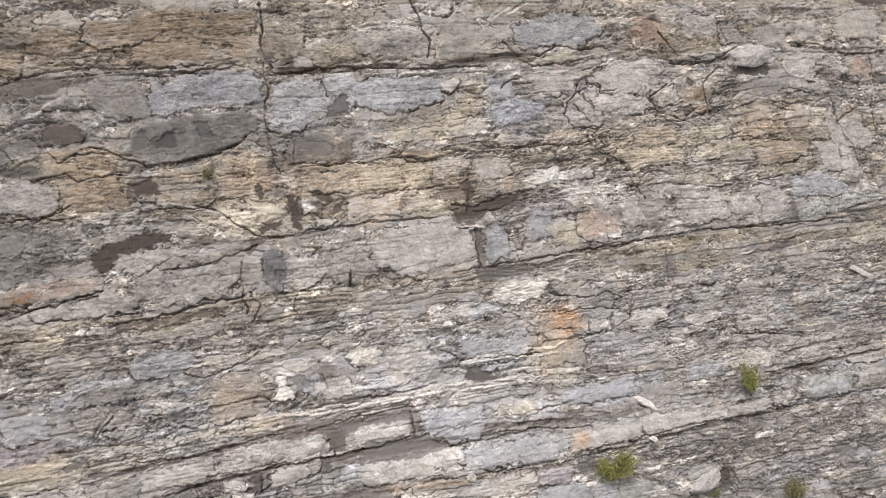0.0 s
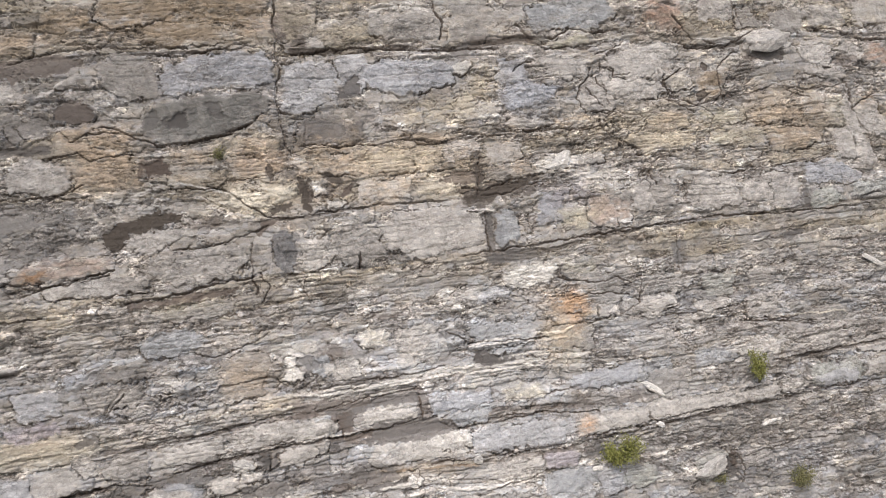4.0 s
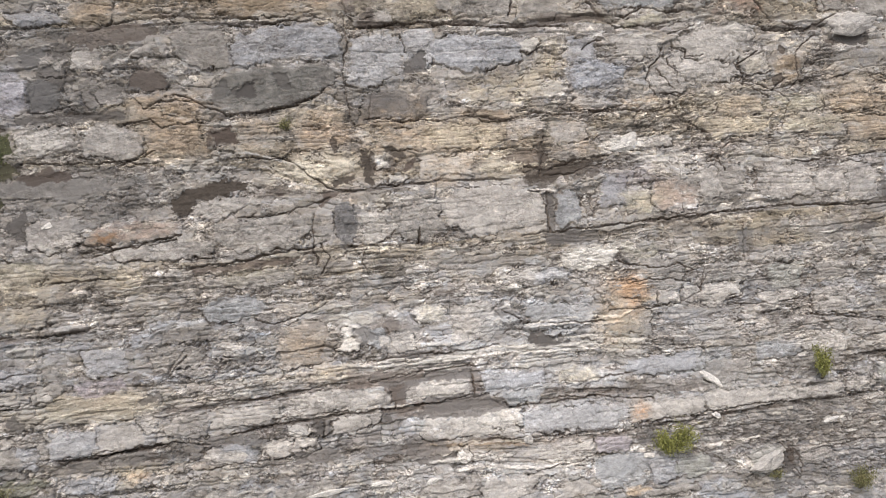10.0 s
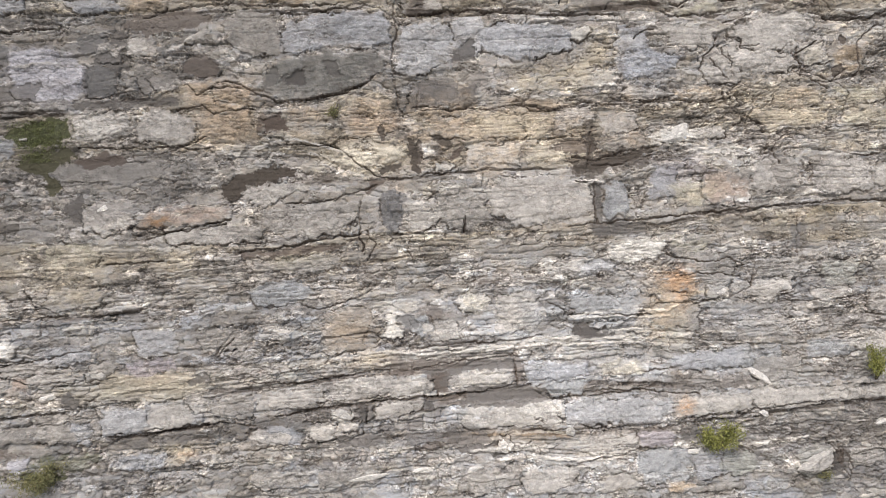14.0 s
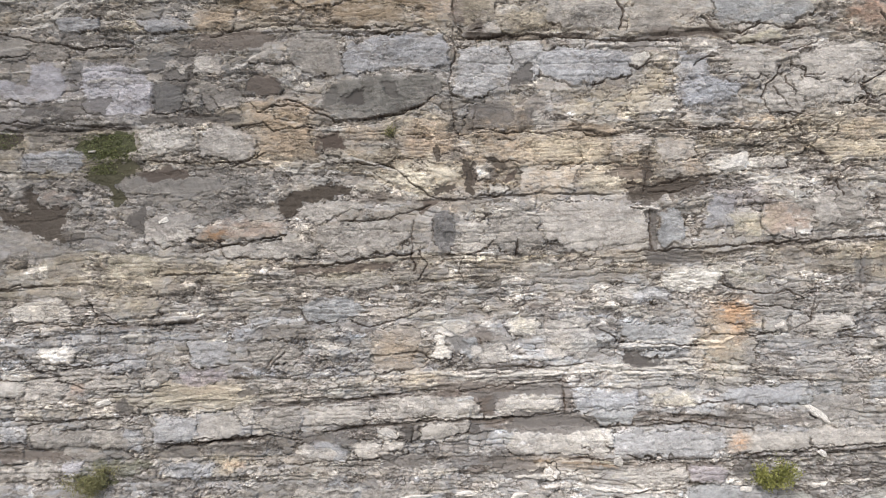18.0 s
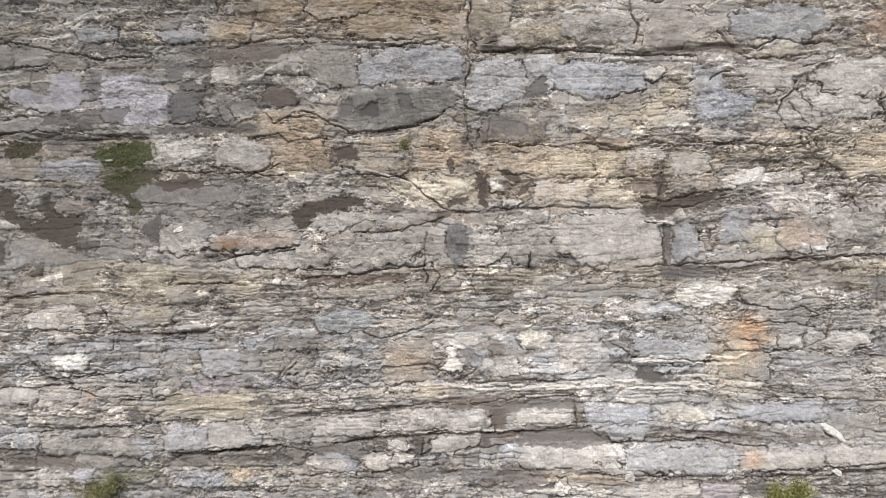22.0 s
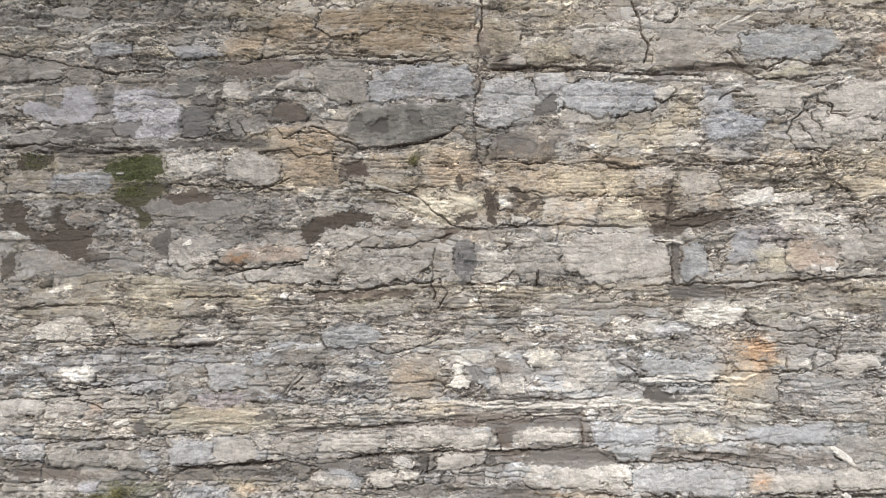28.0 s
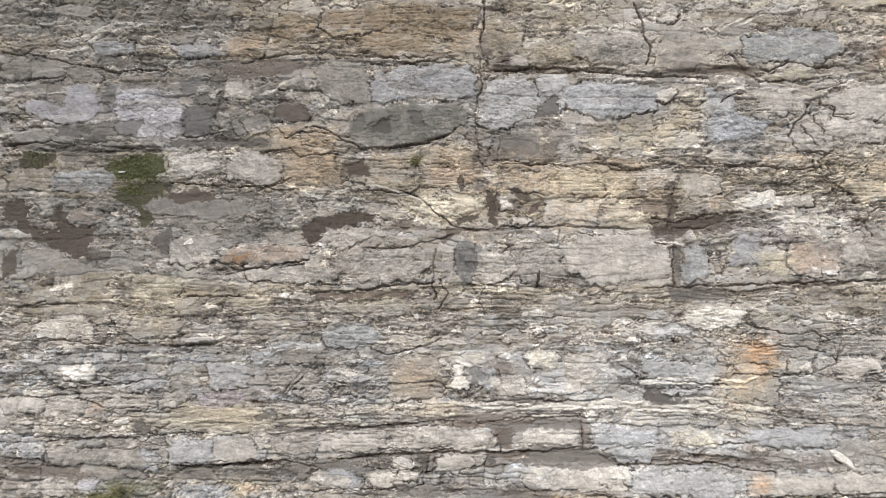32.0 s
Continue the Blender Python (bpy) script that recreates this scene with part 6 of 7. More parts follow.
patch(YG, 0.15, -11.62, 8.91, -6.71, 9.03, -6.69, 8.26, -11.37, 8.07)
patch(V, 0.4, 11.46, 16.20, 13.70, 16.53, 14.06, 15.41, 12.06, 15.20)
patch(B4, 0.5, 5.75, 10.64, 10.75, 11.27, 10.47, 9.99, 5.94, 9.79)
patch(O2, 0.2, -2.01, 10.88, -0.39, 10.98, -0.50, 9.60, -2.00, 9.40)
# Dark strip along the top right corner.
patch(K, 0.9, 29.45, 24.45, 31.91, 24.33, 31.78, 23.87, 30.32, 24.03)
patch(O, 0.5, 10.67, 11.91, 12.75, 11.73, 12.74, 10.32, 11.75, 9.09, 10.48, 8.84, 10.29, 10.47)
patch(D3, 0.6, 2.50, 8.78, 3.35, 8.74, 2.89, 7.77, 2.38, 7.96)
patch(D3, 0.8, 3.22, 7.81, 5.84, 7.66, 5.99, 7.20, 3.34, 7.16)
patch(DB2, 0.7, 0.43, 9.04, 3.37, 8.84, 3.33, 8.57, 0.57, 8.50)
patch(O2, 0.4, -1.74, 11.28, 0.59, 10.27, 0.00, 8.91, -1.92, 9.66)
patch(R, 0.42, 11.31, 11.59, 12.19, 11.80, 12.83, 11.58, 12.67, 10.83, 12.01, 10.62, 11.49, 10.94)
patch(R, 0.28, 11.86, 11.69, 12.29, 11.73, 12.55, 10.62, 12.19, 9.98, 11.89, 10.41)
# Painted shade below the large boulder, with an outline.
patch(D2, 0.9, 22.40, 21.49, 23.35, 21.32, 24.28, 21.42, 23.77, 20.96, 22.95, 20.91, 22.47, 21.03)
patch(D2, 0.9, -2.86, 20.21, -2.12, 20.44, -2.11, 19.79, -2.92, 19.84)
patch(D2, 0.7, -1.40, 20.72, -0.83, 20.83, -0.72, 20.13, -1.17, 20.06)
patch(D2, 0.6, -3.88, 20.37, -3.20, 20.61, -3.19, 19.91, -3.76, 19.84)
patch(D3, 0.5, 0.19, 20.71, 0.75, 20.83, 0.97, 20.36, 0.41, 20.13)
patch(D2, 0.9, 7.87, 9.42, 8.22, 9.74, 8.43, 9.51, 9.07, 9.28, 8.19, 9.20)
patch(D2, 0.35, -12.25, 25.53, -10.40, 25.40, -8.78, 25.15, -8.98, 24.30, -10.34, 24.07, -11.51, 24.55)
patch(D3, 0.6, -17.74, 21.95, -15.47, 21.94, -15.22, 21.58, -17.25, 21.47)
patch(D2, 0.75, -15.36, 20.18, -11.99, 20.40, -12.18, 19.70, -14.19, 19.48, -15.33, 19.72)
patch(D3, 0.7, -14.18, 23.12, -13.26, 23.00, -12.34, 22.83, -12.55, 22.52, -13.93, 22.64)
patch(D2, 0.75, -10.83, 19.58, -9.03, 19.69, -7.01, 19.57, -7.00, 19.29, -8.80, 19.30, -10.81, 19.31)
patch(D2, 0.5, -8.62, 20.74, -7.04, 20.85, -6.81, 20.38, -8.14, 19.81, -8.59, 19.81)
patch(D3, 0.5, -15.30, 19.37, -13.28, 19.25, -13.25, 18.67, -15.02, 18.45)
patch(D3, 0.5, -17.98, 25.06, -16.59, 24.93, -15.42, 24.57, -16.55, 24.38, -17.93, 24.45)
patch(D2, 0.8, -7.23, 8.88, -6.34, 9.11, -6.36, 8.77, -7.04, 8.69)
patch(WW, 0.75, -14.71, 10.35, -14.57, 10.76, -13.49, 10.75, -13.25, 10.39, -13.44, 10.03, -14.37, 10.03)
patch(W, 0.45, 9.30, 12.74, 10.19, 13.00, 11.55, 13.15, 11.88, 12.78, 11.24, 12.19, 10.14, 12.09)
patch(WW, 0.6, 0.32, 10.77, 0.62, 10.92, 0.88, 10.66, 0.83, 10.34, 1.04, 9.89, 0.46, 9.77, 0.10, 9.90)
patch(WW, 0.65, 2.13, 17.25, 2.75, 17.39, 2.88, 16.80, 2.25, 16.73)
patch(YW, 0.6, -1.76, 17.15, -0.50, 17.40, 0.44, 16.94, 0.57, 16.44, -0.28, 16.31, -1.16, 16.67)
patch(YW, 0.6, 0.46, 17.17, 1.44, 17.30, 1.50, 16.67, 0.72, 16.53)
patch(PW, 0.45, -11.07, 19.01, -10.37, 19.28, -8.97, 19.21, -8.78, 18.75, -8.84, 18.20, -9.86, 17.97, -10.92, 18.14)
patch(WW, 0.6, 11.90, 16.92, 12.52, 17.35, 13.80, 17.42, 13.10, 16.97, 12.26, 16.72)
patch(K, 0.8, 8.14, 16.22, 9.25, 16.37, 11.27, 16.72, 11.70, 16.59, 9.68, 16.05, 8.34, 15.83)
patch(K, 0.7, 8.81, 17.46, 9.12, 17.45, 9.05, 16.21, 8.74, 16.21)
patch(D2, 0.8, 8.94, 15.38, 9.23, 15.38, 9.20, 13.88, 8.88, 13.88)
patch(K, 0.6, 14.71, 18.35, 15.14, 18.12, 15.43, 17.43, 15.19, 17.21, 14.85, 17.78)

# Joints and seams between them.
vein(0.06, W, 0.8, -16.78, 24.33, -15.63, 24.37, -14.26, 24.44)
vein(0.07, WW, 0.9, 7.01, 22.15, 7.69, 22.12, 8.38, 22.10)
vein(0.07, WW, 0.9, 11.68, 24.36, 12.39, 24.60, 13.10, 24.96)
vein(0.07, WW, 0.8, 11.31, 23.76, 11.67, 24.12)
vein(0.07, WW, 0.9, 13.69, 16.42, 14.57, 16.31, 14.89, 16.17)
vein(0.07, WW, 0.9, 12.36, 16.43, 13.70, 16.58, 14.14, 16.53)
vein(0.08, WW, 1.0, 8.00, 15.48, 8.99, 15.47, 9.54, 15.38)
vein(0.1, WW, 1.0, -10.34, 6.02, -10.08, 5.81, -9.66, 5.71)
vein(0.07, WW, 0.9, -15.98, 8.52, -15.36, 8.54)
vein(0.07, WW, 0.9, -14.94, 8.57, -13.89, 8.49)
vein(0.07, WW, 0.9, -12.32, 8.65, -11.79, 8.72)
vein(0.07, W, 0.9, -11.71, 11.11, -10.55, 11.11)
vein(0.07, WW, 0.9, 4.04, 9.01, 5.35, 9.14, 6.66, 9.25)
vein(0.07, WW, 0.9, 7.31, 9.12, 9.93, 9.03, 10.59, 9.01)
vein(0.08, WW, 0.9, 4.09, 5.25, 5.17, 5.34, 6.45, 5.12)
vein(0.08, WW, 0.9, 6.43, 4.75, 8.16, 4.81, 9.45, 4.69)
vein(0.07, WW, 0.9, 20.51, 12.88, 21.65, 12.86)
vein(0.07, WW, 0.9, 20.67, 12.35, 21.14, 11.91)
vein(0.07, W, 0.9, 19.56, 5.19, 20.23, 5.12)
vein(0.07, W, 0.9, 21.70, 4.76, 22.85, 4.79)
vein(0.07, W, 0.9, 20.25, 4.59, 21.35, 4.51)
crack(0.09, 0.34, 1.59, 25.48, 1.63, 24.51, 1.48, 23.79, 1.56, 23.07, 1.40, 22.36, 1.51, 21.88, 1.32, 21.18, 1.20, 20.59, 1.26, 20.01, 1.37, 19.54, 1.41, 18.85, 1.56, 18.39)
crack(0.08, 0.3, -5.22, 20.15, -4.55, 20.03, -3.98, 19.56, -3.19, 19.28, -1.84, 19.32, -0.72, 19.50, 0.18, 19.83, 0.63, 20.13)
crack(0.08, 0.3, -3.00, 22.80, -1.86, 22.72, -0.03, 22.84, 0.42, 22.95, 1.33, 22.48, 1.79, 22.36, 3.38, 22.64, 4.98, 22.63, 6.34, 22.46, 7.93, 22.29, 9.52, 22.33, 10.66, 22.21)
crack(0.07, 0.26, -8.24, 22.86, -6.43, 23.22, -5.06, 23.28, -3.23, 23.13, -1.86, 22.99)
crack(0.07, 0.3, 14.69, 21.25, 14.54, 20.78, 14.06, 20.32, 13.80, 19.85, 14.10, 19.22, 15.44, 19.15)
crack(0.07, 0.3, 14.76, 20.66, 15.17, 20.08, 15.19, 19.50)
crack(0.06, 0.26, 14.28, 20.31, 14.69, 19.73, 14.89, 19.38)
crack(0.07, 0.28, 15.13, 21.13, 15.68, 20.89, 15.66, 20.66, 16.22, 20.54)
crack(0.07, 0.28, 11.06, 21.19, 11.41, 21.50, 11.99, 21.66)
crack(0.08, 0.32, 11.51, 23.23, 12.05, 22.68, 13.18, 22.56, 13.89, 22.91, 15.01, 22.67, 16.16, 22.78, 16.37, 22.55)
crack(0.08, 0.3, 7.82, 25.46, 8.02, 24.61, 8.11, 24.01, 8.32, 23.53, 8.22, 22.76)
crack(0.07, 0.26, -1.72, 17.49, -0.94, 17.22, -0.27, 16.63, 0.39, 16.13, 1.49, 16.01, 2.60, 16.12, 3.93, 16.16)
crack(0.1, 0.36, 8.33, 15.54, 8.99, 15.43, 8.88, 14.54, 9.03, 13.88)
crack(0.09, 0.3, 7.82, 13.77, 10.23, 13.87, 13.52, 13.93, 17.22, 14.07)
crack(0.08, 0.3, 8.26, 16.44, 9.25, 16.32, 10.37, 16.66, 11.71, 16.72)
crack(0.07, 0.28, 9.02, 16.10, 9.90, 16.10, 11.47, 16.43)
crack(0.08, 0.32, 9.13, 17.68, 8.94, 16.78, 8.80, 16.10)
crack(0.1, 0.34, -5.20, 13.49, -4.00, 13.59, -2.91, 13.66, -2.03, 13.81, -0.39, 13.96)
crack(0.08, 0.3, 5.20, 5.90, 7.03, 5.84, 9.07, 5.70, 10.60, 5.78, 12.34, 5.72, 14.74, 5.78, 17.57, 6.00)
crack(0.07, 0.28, 1.45, 9.41, 3.19, 9.46, 5.36, 9.44, 6.46, 9.58)
crack(0.07, 0.28, 2.68, 7.52, 3.76, 7.57, 5.07, 7.70)
crack(0.07, 0.28, 15.10, 21.20, 15.61, 21.03, 15.68, 20.72, 16.37, 20.77)
crack(0.08, 0.32, 27.30, 19.87, 27.33, 18.76, 27.43, 17.92, 27.84, 17.06, 28.02, 15.95)
crack(0.08, 0.3, 29.58, 19.41, 29.45, 18.30, 29.25, 17.20)
crack(0.07, 0.26, 27.23, 18.35, 27.95, 18.70, 28.65, 18.92)
crack(0.08, 0.3, 22.07, 23.53, 22.09, 22.98, 22.29, 22.56)
crack(0.08, 0.3, 18.70, 21.99, 19.90, 21.64, 21.37, 21.73, 22.67, 22.26)
crack(0.08, 0.28, 25.75, 22.43, 27.27, 22.25, 28.70, 21.59, 30.94, 21.65)
crack(0.08, 0.3, 12.93, 13.96, 15.28, 14.03, 17.71, 14.10, 19.66, 14.12, 20.78, 14.06, 22.76, 13.88, 24.84, 13.84, 27.31, 13.87)
crack(0.07, 0.28, 20.70, 7.64, 22.12, 7.66, 24.18, 7.70, 27.16, 7.74)
crack(0.09, 0.3, 11.40, 5.92, 13.63, 5.92, 16.26, 6.13, 18.92, 6.02, 20.86, 5.97, 23.47, 6.08, 26.70, 6.04)
vein(0.07, WW, 0.9, 13.57, 9.13, 14.35, 9.11)
vein(0.06, WW, 0.9, 7.59, 10.19, 9.13, 10.23)
vein(0.06, W, 0.9, 1.44, 9.13, 3.18, 9.16, 4.48, 9.21)
vein(0.06, W, 0.9, -14.76, 9.93, -13.50, 9.95)
crack(0.06, 0.24, 1.43, 8.67, 3.16, 8.78, 5.34, 8.84)
crack(0.06, 0.24, -15.97, 8.08, -14.30, 7.96, -12.62, 8.03, -10.73, 8.11)
crack(0.06, 0.26, -13.91, 9.48, -12.85, 9.13, -10.95, 9.07, -9.68, 9.19)
crack(0.06, 0.24, -2.46, 7.63, 0.11, 7.61, 2.04, 7.54)
crack(0.07, 0.28, -17.84, 23.18, -16.46, 23.03, -14.84, 22.69, -13.23, 22.45, -10.96, 22.52)
crack(0.07, 0.28, -17.54, 19.33, -15.54, 19.48, -13.51, 19.32, -11.26, 19.17)
crack(0.07, 0.26, -10.75, 17.86, -8.96, 17.74, -7.40, 17.62, -6.28, 17.55)
crack(0.06, 0.24, -3.14, 15.25, -1.38, 15.33, 0.39, 15.79)
crack(0.06, 0.26, -10.39, 14.72, -9.93, 14.38, -9.61, 14.43)
crack(0.07, 0.28, -7.94, 14.43, -6.96, 14.48, -5.96, 14.56, -5.46, 14.60)
crack(0.07, 0.26, -9.92, 13.38, -8.78, 13.33, -7.81, 13.38)
crack(0.06, 0.24, -6.01, 9.58, -5.58, 10.05, -5.36, 10.33)
crack(0.06, 0.26, -9.15, 7.01, -7.83, 7.03, -6.47, 7.11)
vein(0.15, WW, 0.95, -16.01, 23.13, -15.10, 23.24, -14.43, 23.48, -13.89, 23.94, -13.45, 24.27)
vein(0.13, WW, 0.9, -15.58, 23.60, -14.45, 23.84, -13.34, 24.44, -12.20, 24.51)
vein(0.1, W, 0.8, -17.72, 21.71, -16.83, 21.82, -16.04, 21.94)
vein(0.1, W, 0.8, -16.41, 22.30, -15.05, 22.46)
vein(0.1, W, 0.8, -13.22, 22.17, -11.41, 22.45, -10.51, 22.59)
vein(0.09, W, 0.7, -11.49, 24.07, -10.35, 24.31, -9.21, 24.50)
vein(0.09, W, 0.7, -17.92, 24.29, -16.78, 24.33, -15.40, 24.37)
vein(0.09, WW, 0.8, -7.51, 21.44, -6.84, 21.67, -6.17, 22.14)
vein(0.09, W, 0.8, -13.15, 21.04, -12.26, 21.22, -11.12, 21.08)
vein(0.09, WW, 0.8, 5.24, 24.02, 6.40, 24.21, 8.00, 24.06)
vein(0.09, W, 0.8, 12.23, 21.85, 13.58, 21.65, 14.50, 21.84)

# Fine roughness of the broken rock.
# Shade of the thin cracks and seams, mixed into the colour.
crevice_shade = (0.52 * CRACKED)[..., None]
COLOUR = COLOUR * (1 - crevice_shade) + CREVICE_SHADE * crevice_shade
RELIEF += 0.008 * DETAIL * (fractal(XX / 0.25, ZZ / 0.15, 9, 2) + value_noise(XX / 0.09, ZZ / 0.07, 1))
leaf = value_noise(wx / 0.8, wz / 0.07, 5) + 0.7 * value_noise(wx / 0.4, wz / 0.05, 8)
RELIEF += 0.006 * DETAIL * leaf * np.clip(0.35 + fractal(XX / 2.5, ZZ / 1.1, 2, 2), 0.0, 1.3)
# Broad tone: paler about the middle, darker towards the upper left.
mid_pale = np.exp(-((XX - 7.0) / 10.0) ** 2 - ((ZZ - 8.0) / 7.0) ** 2)
COLOUR *= (1 + 0.28 * mid_pale - 0.20 * smooth(7.0, -3.0, XX) * smooth(14.0, 18.0, ZZ) - 0.07 * smooth(-5.0, -10.0, XX) * smooth(13.0, 16.0, ZZ))[..., None]
for sx, sz, seed, gain in ((0.9, 0.42, 3, 0.08), (0.38, 0.20, 6, 0.09), (0.16, 0.11, 9, 0.09)):
    patch = fractal(wx / sx, wz / sz, seed, 4, 0.62)
    zone = DETAIL * np.clip(0.7 + 0.8 * value_noise(XX / (sx * 5), ZZ / (sz * 5), seed + 2), 0.0, 1.3)
    COLOUR *= np.exp(gain * zone * (smooth(0.30, 0.40, patch) + 0.5 * smooth(0.75, 0.82, patch) - 1.1 * smooth(-0.42, -0.52, patch)))[..., None]
COLOUR *= (1 + DETAIL * (0.07 * fractal(XX / 0.3, ZZ / 0.18, 10, 3) + 0.05 * (_rng.rand(NZ, NX) - 0.5) * 2))[..., None]
worn = fractal(wx / 0.34, wz / 0.20, 7, 4, 0.75)
worn = 0.10 * smooth(0.35, 0.55, worn) + 0.16 * smooth(0.75, 0.9, worn) - 0.09 * smooth(-0.35, -0.55, worn)
COLOUR *= (1 + worn * np.clip(DETAIL + 0.1, 0, 1))[..., None]
grey = COLOUR.mean(axis=2, keepdims=True)
COLOUR *= np.where(grey > 0.34, (grey / 0.34) ** -0.12, 1.0)
grey = COLOUR.mean(axis=2, keepdims=True)
COLOUR = np.clip((grey + 1.12 * (COLOUR - grey)) * 0.90, 0.02, 0.85)


# Materials.
def material(name, rough=0.9):
    m = bpy.data.materials.new(name)
    m.use_nodes = True
    m.node_tree.nodes["Principled BSDF"].inputs["Roughness"].default_value = rough
    return m, m.node_tree.nodes, m.node_tree.links


def rock_material():
    m, n, l = material("layered_rock", 0.88)
    p = n["Principled BSDF"]
    p.inputs["Specular IOR Level"].default_value = 0.25
    col = n.new("ShaderNodeAttribute")
    col.attribute_name = "rock_colour"
    geo = n.new("ShaderNodeTexCoord")
    stretch = n.new("ShaderNodeMapping")
    stretch.inputs["Scale"].default_value = (1.0, 1.0, 2.0)
    l.new(geo.outputs["Object"], stretch.inputs["Vector"])
    grain = n.new("ShaderNodeTexNoise")
    grain.inputs["Scale"].default_value, grain.inputs["Detail"].default_value = 17.0, 5.0
    grain.inputs["Roughness"].default_value = 0.9
    l.new(stretch.outputs["Vector"], grain.inputs["Vector"])
    thin = n.new("ShaderNodeMapping")
    thin.inputs["Scale"].default_value = (1.3, 1.3, 15.0)
    l.new(geo.outputs["Object"], thin.inputs["Vector"])
    seams = n.new("ShaderNodeTexNoise")
    seams.inputs["Scale"].default_value, seams.inputs["Detail"].default_value = 1.5, 4.0
    seams.inputs["Roughness"].default_value = 0.65
    l.new(thin.outputs["Vector"], seams.inputs["Vector"])
    chips = n.new("ShaderNodeTexVoronoi")
    chips.inputs["Scale"].default_value = 7.5
    l.new(stretch.outputs["Vector"], chips.inputs["Vector"])
    parts = n.new("ShaderNodeSeparateColor")
    l.new(chips.outputs["Color"], parts.inputs["Color"])
    specks = n.new("ShaderNodeTexVoronoi")
    specks.inputs["Scale"].default_value = 19.0
    l.new(stretch.outputs["Vector"], specks.inputs["Vector"])
    bits = n.new("ShaderNodeSeparateColor")
    l.new(specks.outputs["Color"], bits.inputs["Color"])

    def remap(value, a, b, c, d):
        r = n.new("ShaderNodeMapRange")
        for key, v in zip(("From Min", "From Max", "To Min", "To Max"), (a, b, c, d)):
            r.inputs[key].default_value = v
        l.new(value, r.inputs["Value"])
        return r.outputs["Result"]

    def join(op, a, b):
        r = n.new("ShaderNodeMath")
        r.operation = op
        l.new(a, r.inputs[0])
        l.new(b, r.inputs[1])
        return r.outputs["Value"]

    tone = join("MULTIPLY", remap(grain.outputs["Fac"], 0.37, 0.63, 0.89, 1.11), remap(seams.outputs["Fac"], 0.36, 0.64, 0.96, 1.04))
    tone = join("MULTIPLY", tone, remap(bits.outputs["Red"], 0.0, 1.0, 0.90, 1.10))
    tone = join("MULTIPLY", tone, remap(parts.outputs["Red"], 0.0, 1.0, 0.87, 1.13))
    hair = n.new("ShaderNodeTexVoronoi")
    hair.feature = "DISTANCE_TO_EDGE"
    hair.inputs["Scale"].default_value = 2.9
    bent = n.new("ShaderNodeVectorMath")
    bent.operation = "MULTIPLY_ADD"
    bent.inputs[1].default_value = (0.25, 0.25, 0.25)
    l.new(grain.outputs["Color"], bent.inputs[0])
    l.new(stretch.outputs["Vector"], bent.inputs[2])
    l.new(bent.outputs["Vector"], hair.inputs["Vector"])
    where = n.new("ShaderNodeTexNoise")
    where.inputs["Scale"].default_value, where.inputs["Detail"].default_value = 0.9, 3.0
    l.new(stretch.outputs["Vector"], where.inputs["Vector"])
    line = join("MAXIMUM", remap(hair.outputs["Distance"], 0.012, 0.045, 0.0, 1.0), remap(where.outputs["Fac"], 0.52, 0.60, 1.0, 0.0))
    small = n.new("ShaderNodeTexVoronoi")
    small.feature = "DISTANCE_TO_EDGE"
    small.inputs["Scale"].default_value = 6.5
    l.new(bent.outputs["Vector"], small.inputs["Vector"])
    crumbs = n.new("ShaderNodeTexNoise")
    crumbs.inputs["Scale"].default_value, crumbs.inputs["Detail"].default_value = 1.6, 3.0
    l.new(stretch.outputs["Vector"], crumbs.inputs["Vector"])
    line = join("MULTIPLY", line, join("MAXIMUM", remap(small.outputs["Distance"], 0.015, 0.07, 0.0, 1.0), remap(crumbs.outputs["Fac"], 0.56, 0.63, 1.0, 0.0)))
    tone = join("MULTIPLY", tone, remap(line, 0.0, 1.0, 0.62, 1.03))
    tone = join("MULTIPLY", tone, remap(parts.outputs["Green"], 0.90, 0.96, 1.0, 1.22))
    tone = join("POWER", tone, col.outputs["Alpha"])
    mul = n.new("ShaderNodeVectorMath")
    mul.operation = "SCALE"
    l.new(col.outputs["Color"], mul.inputs[0])
    l.new(tone, mul.inputs["Scale"])
    l.new(mul.outputs["Vector"], p.inputs["Base Color"])
    relief = join("ADD", remap(seams.outputs["Fac"], 0.3, 0.7, 0.0, 0.2), remap(parts.outputs["Blue"], 0.0, 1.0, 0.0, 0.5))
    relief = join("ADD", relief, remap(line, 0.0, 1.0, 0.0, 0.5))
    relief = join("ADD", relief, remap(grain.outputs["Fac"], 0.3, 0.7, 0.0, 0.4))
    bump = n.new("ShaderNodeBump")
    bump.inputs["Strength"].default_value, bump.inputs["Distance"].default_value = 0.7, 0.022
    relief = join("MULTIPLY", relief, col.outputs["Alpha"])
    l.new(relief, bump.inputs["Height"])
    l.new(bump.outputs["Normal"], p.inputs["Normal"])
    return m


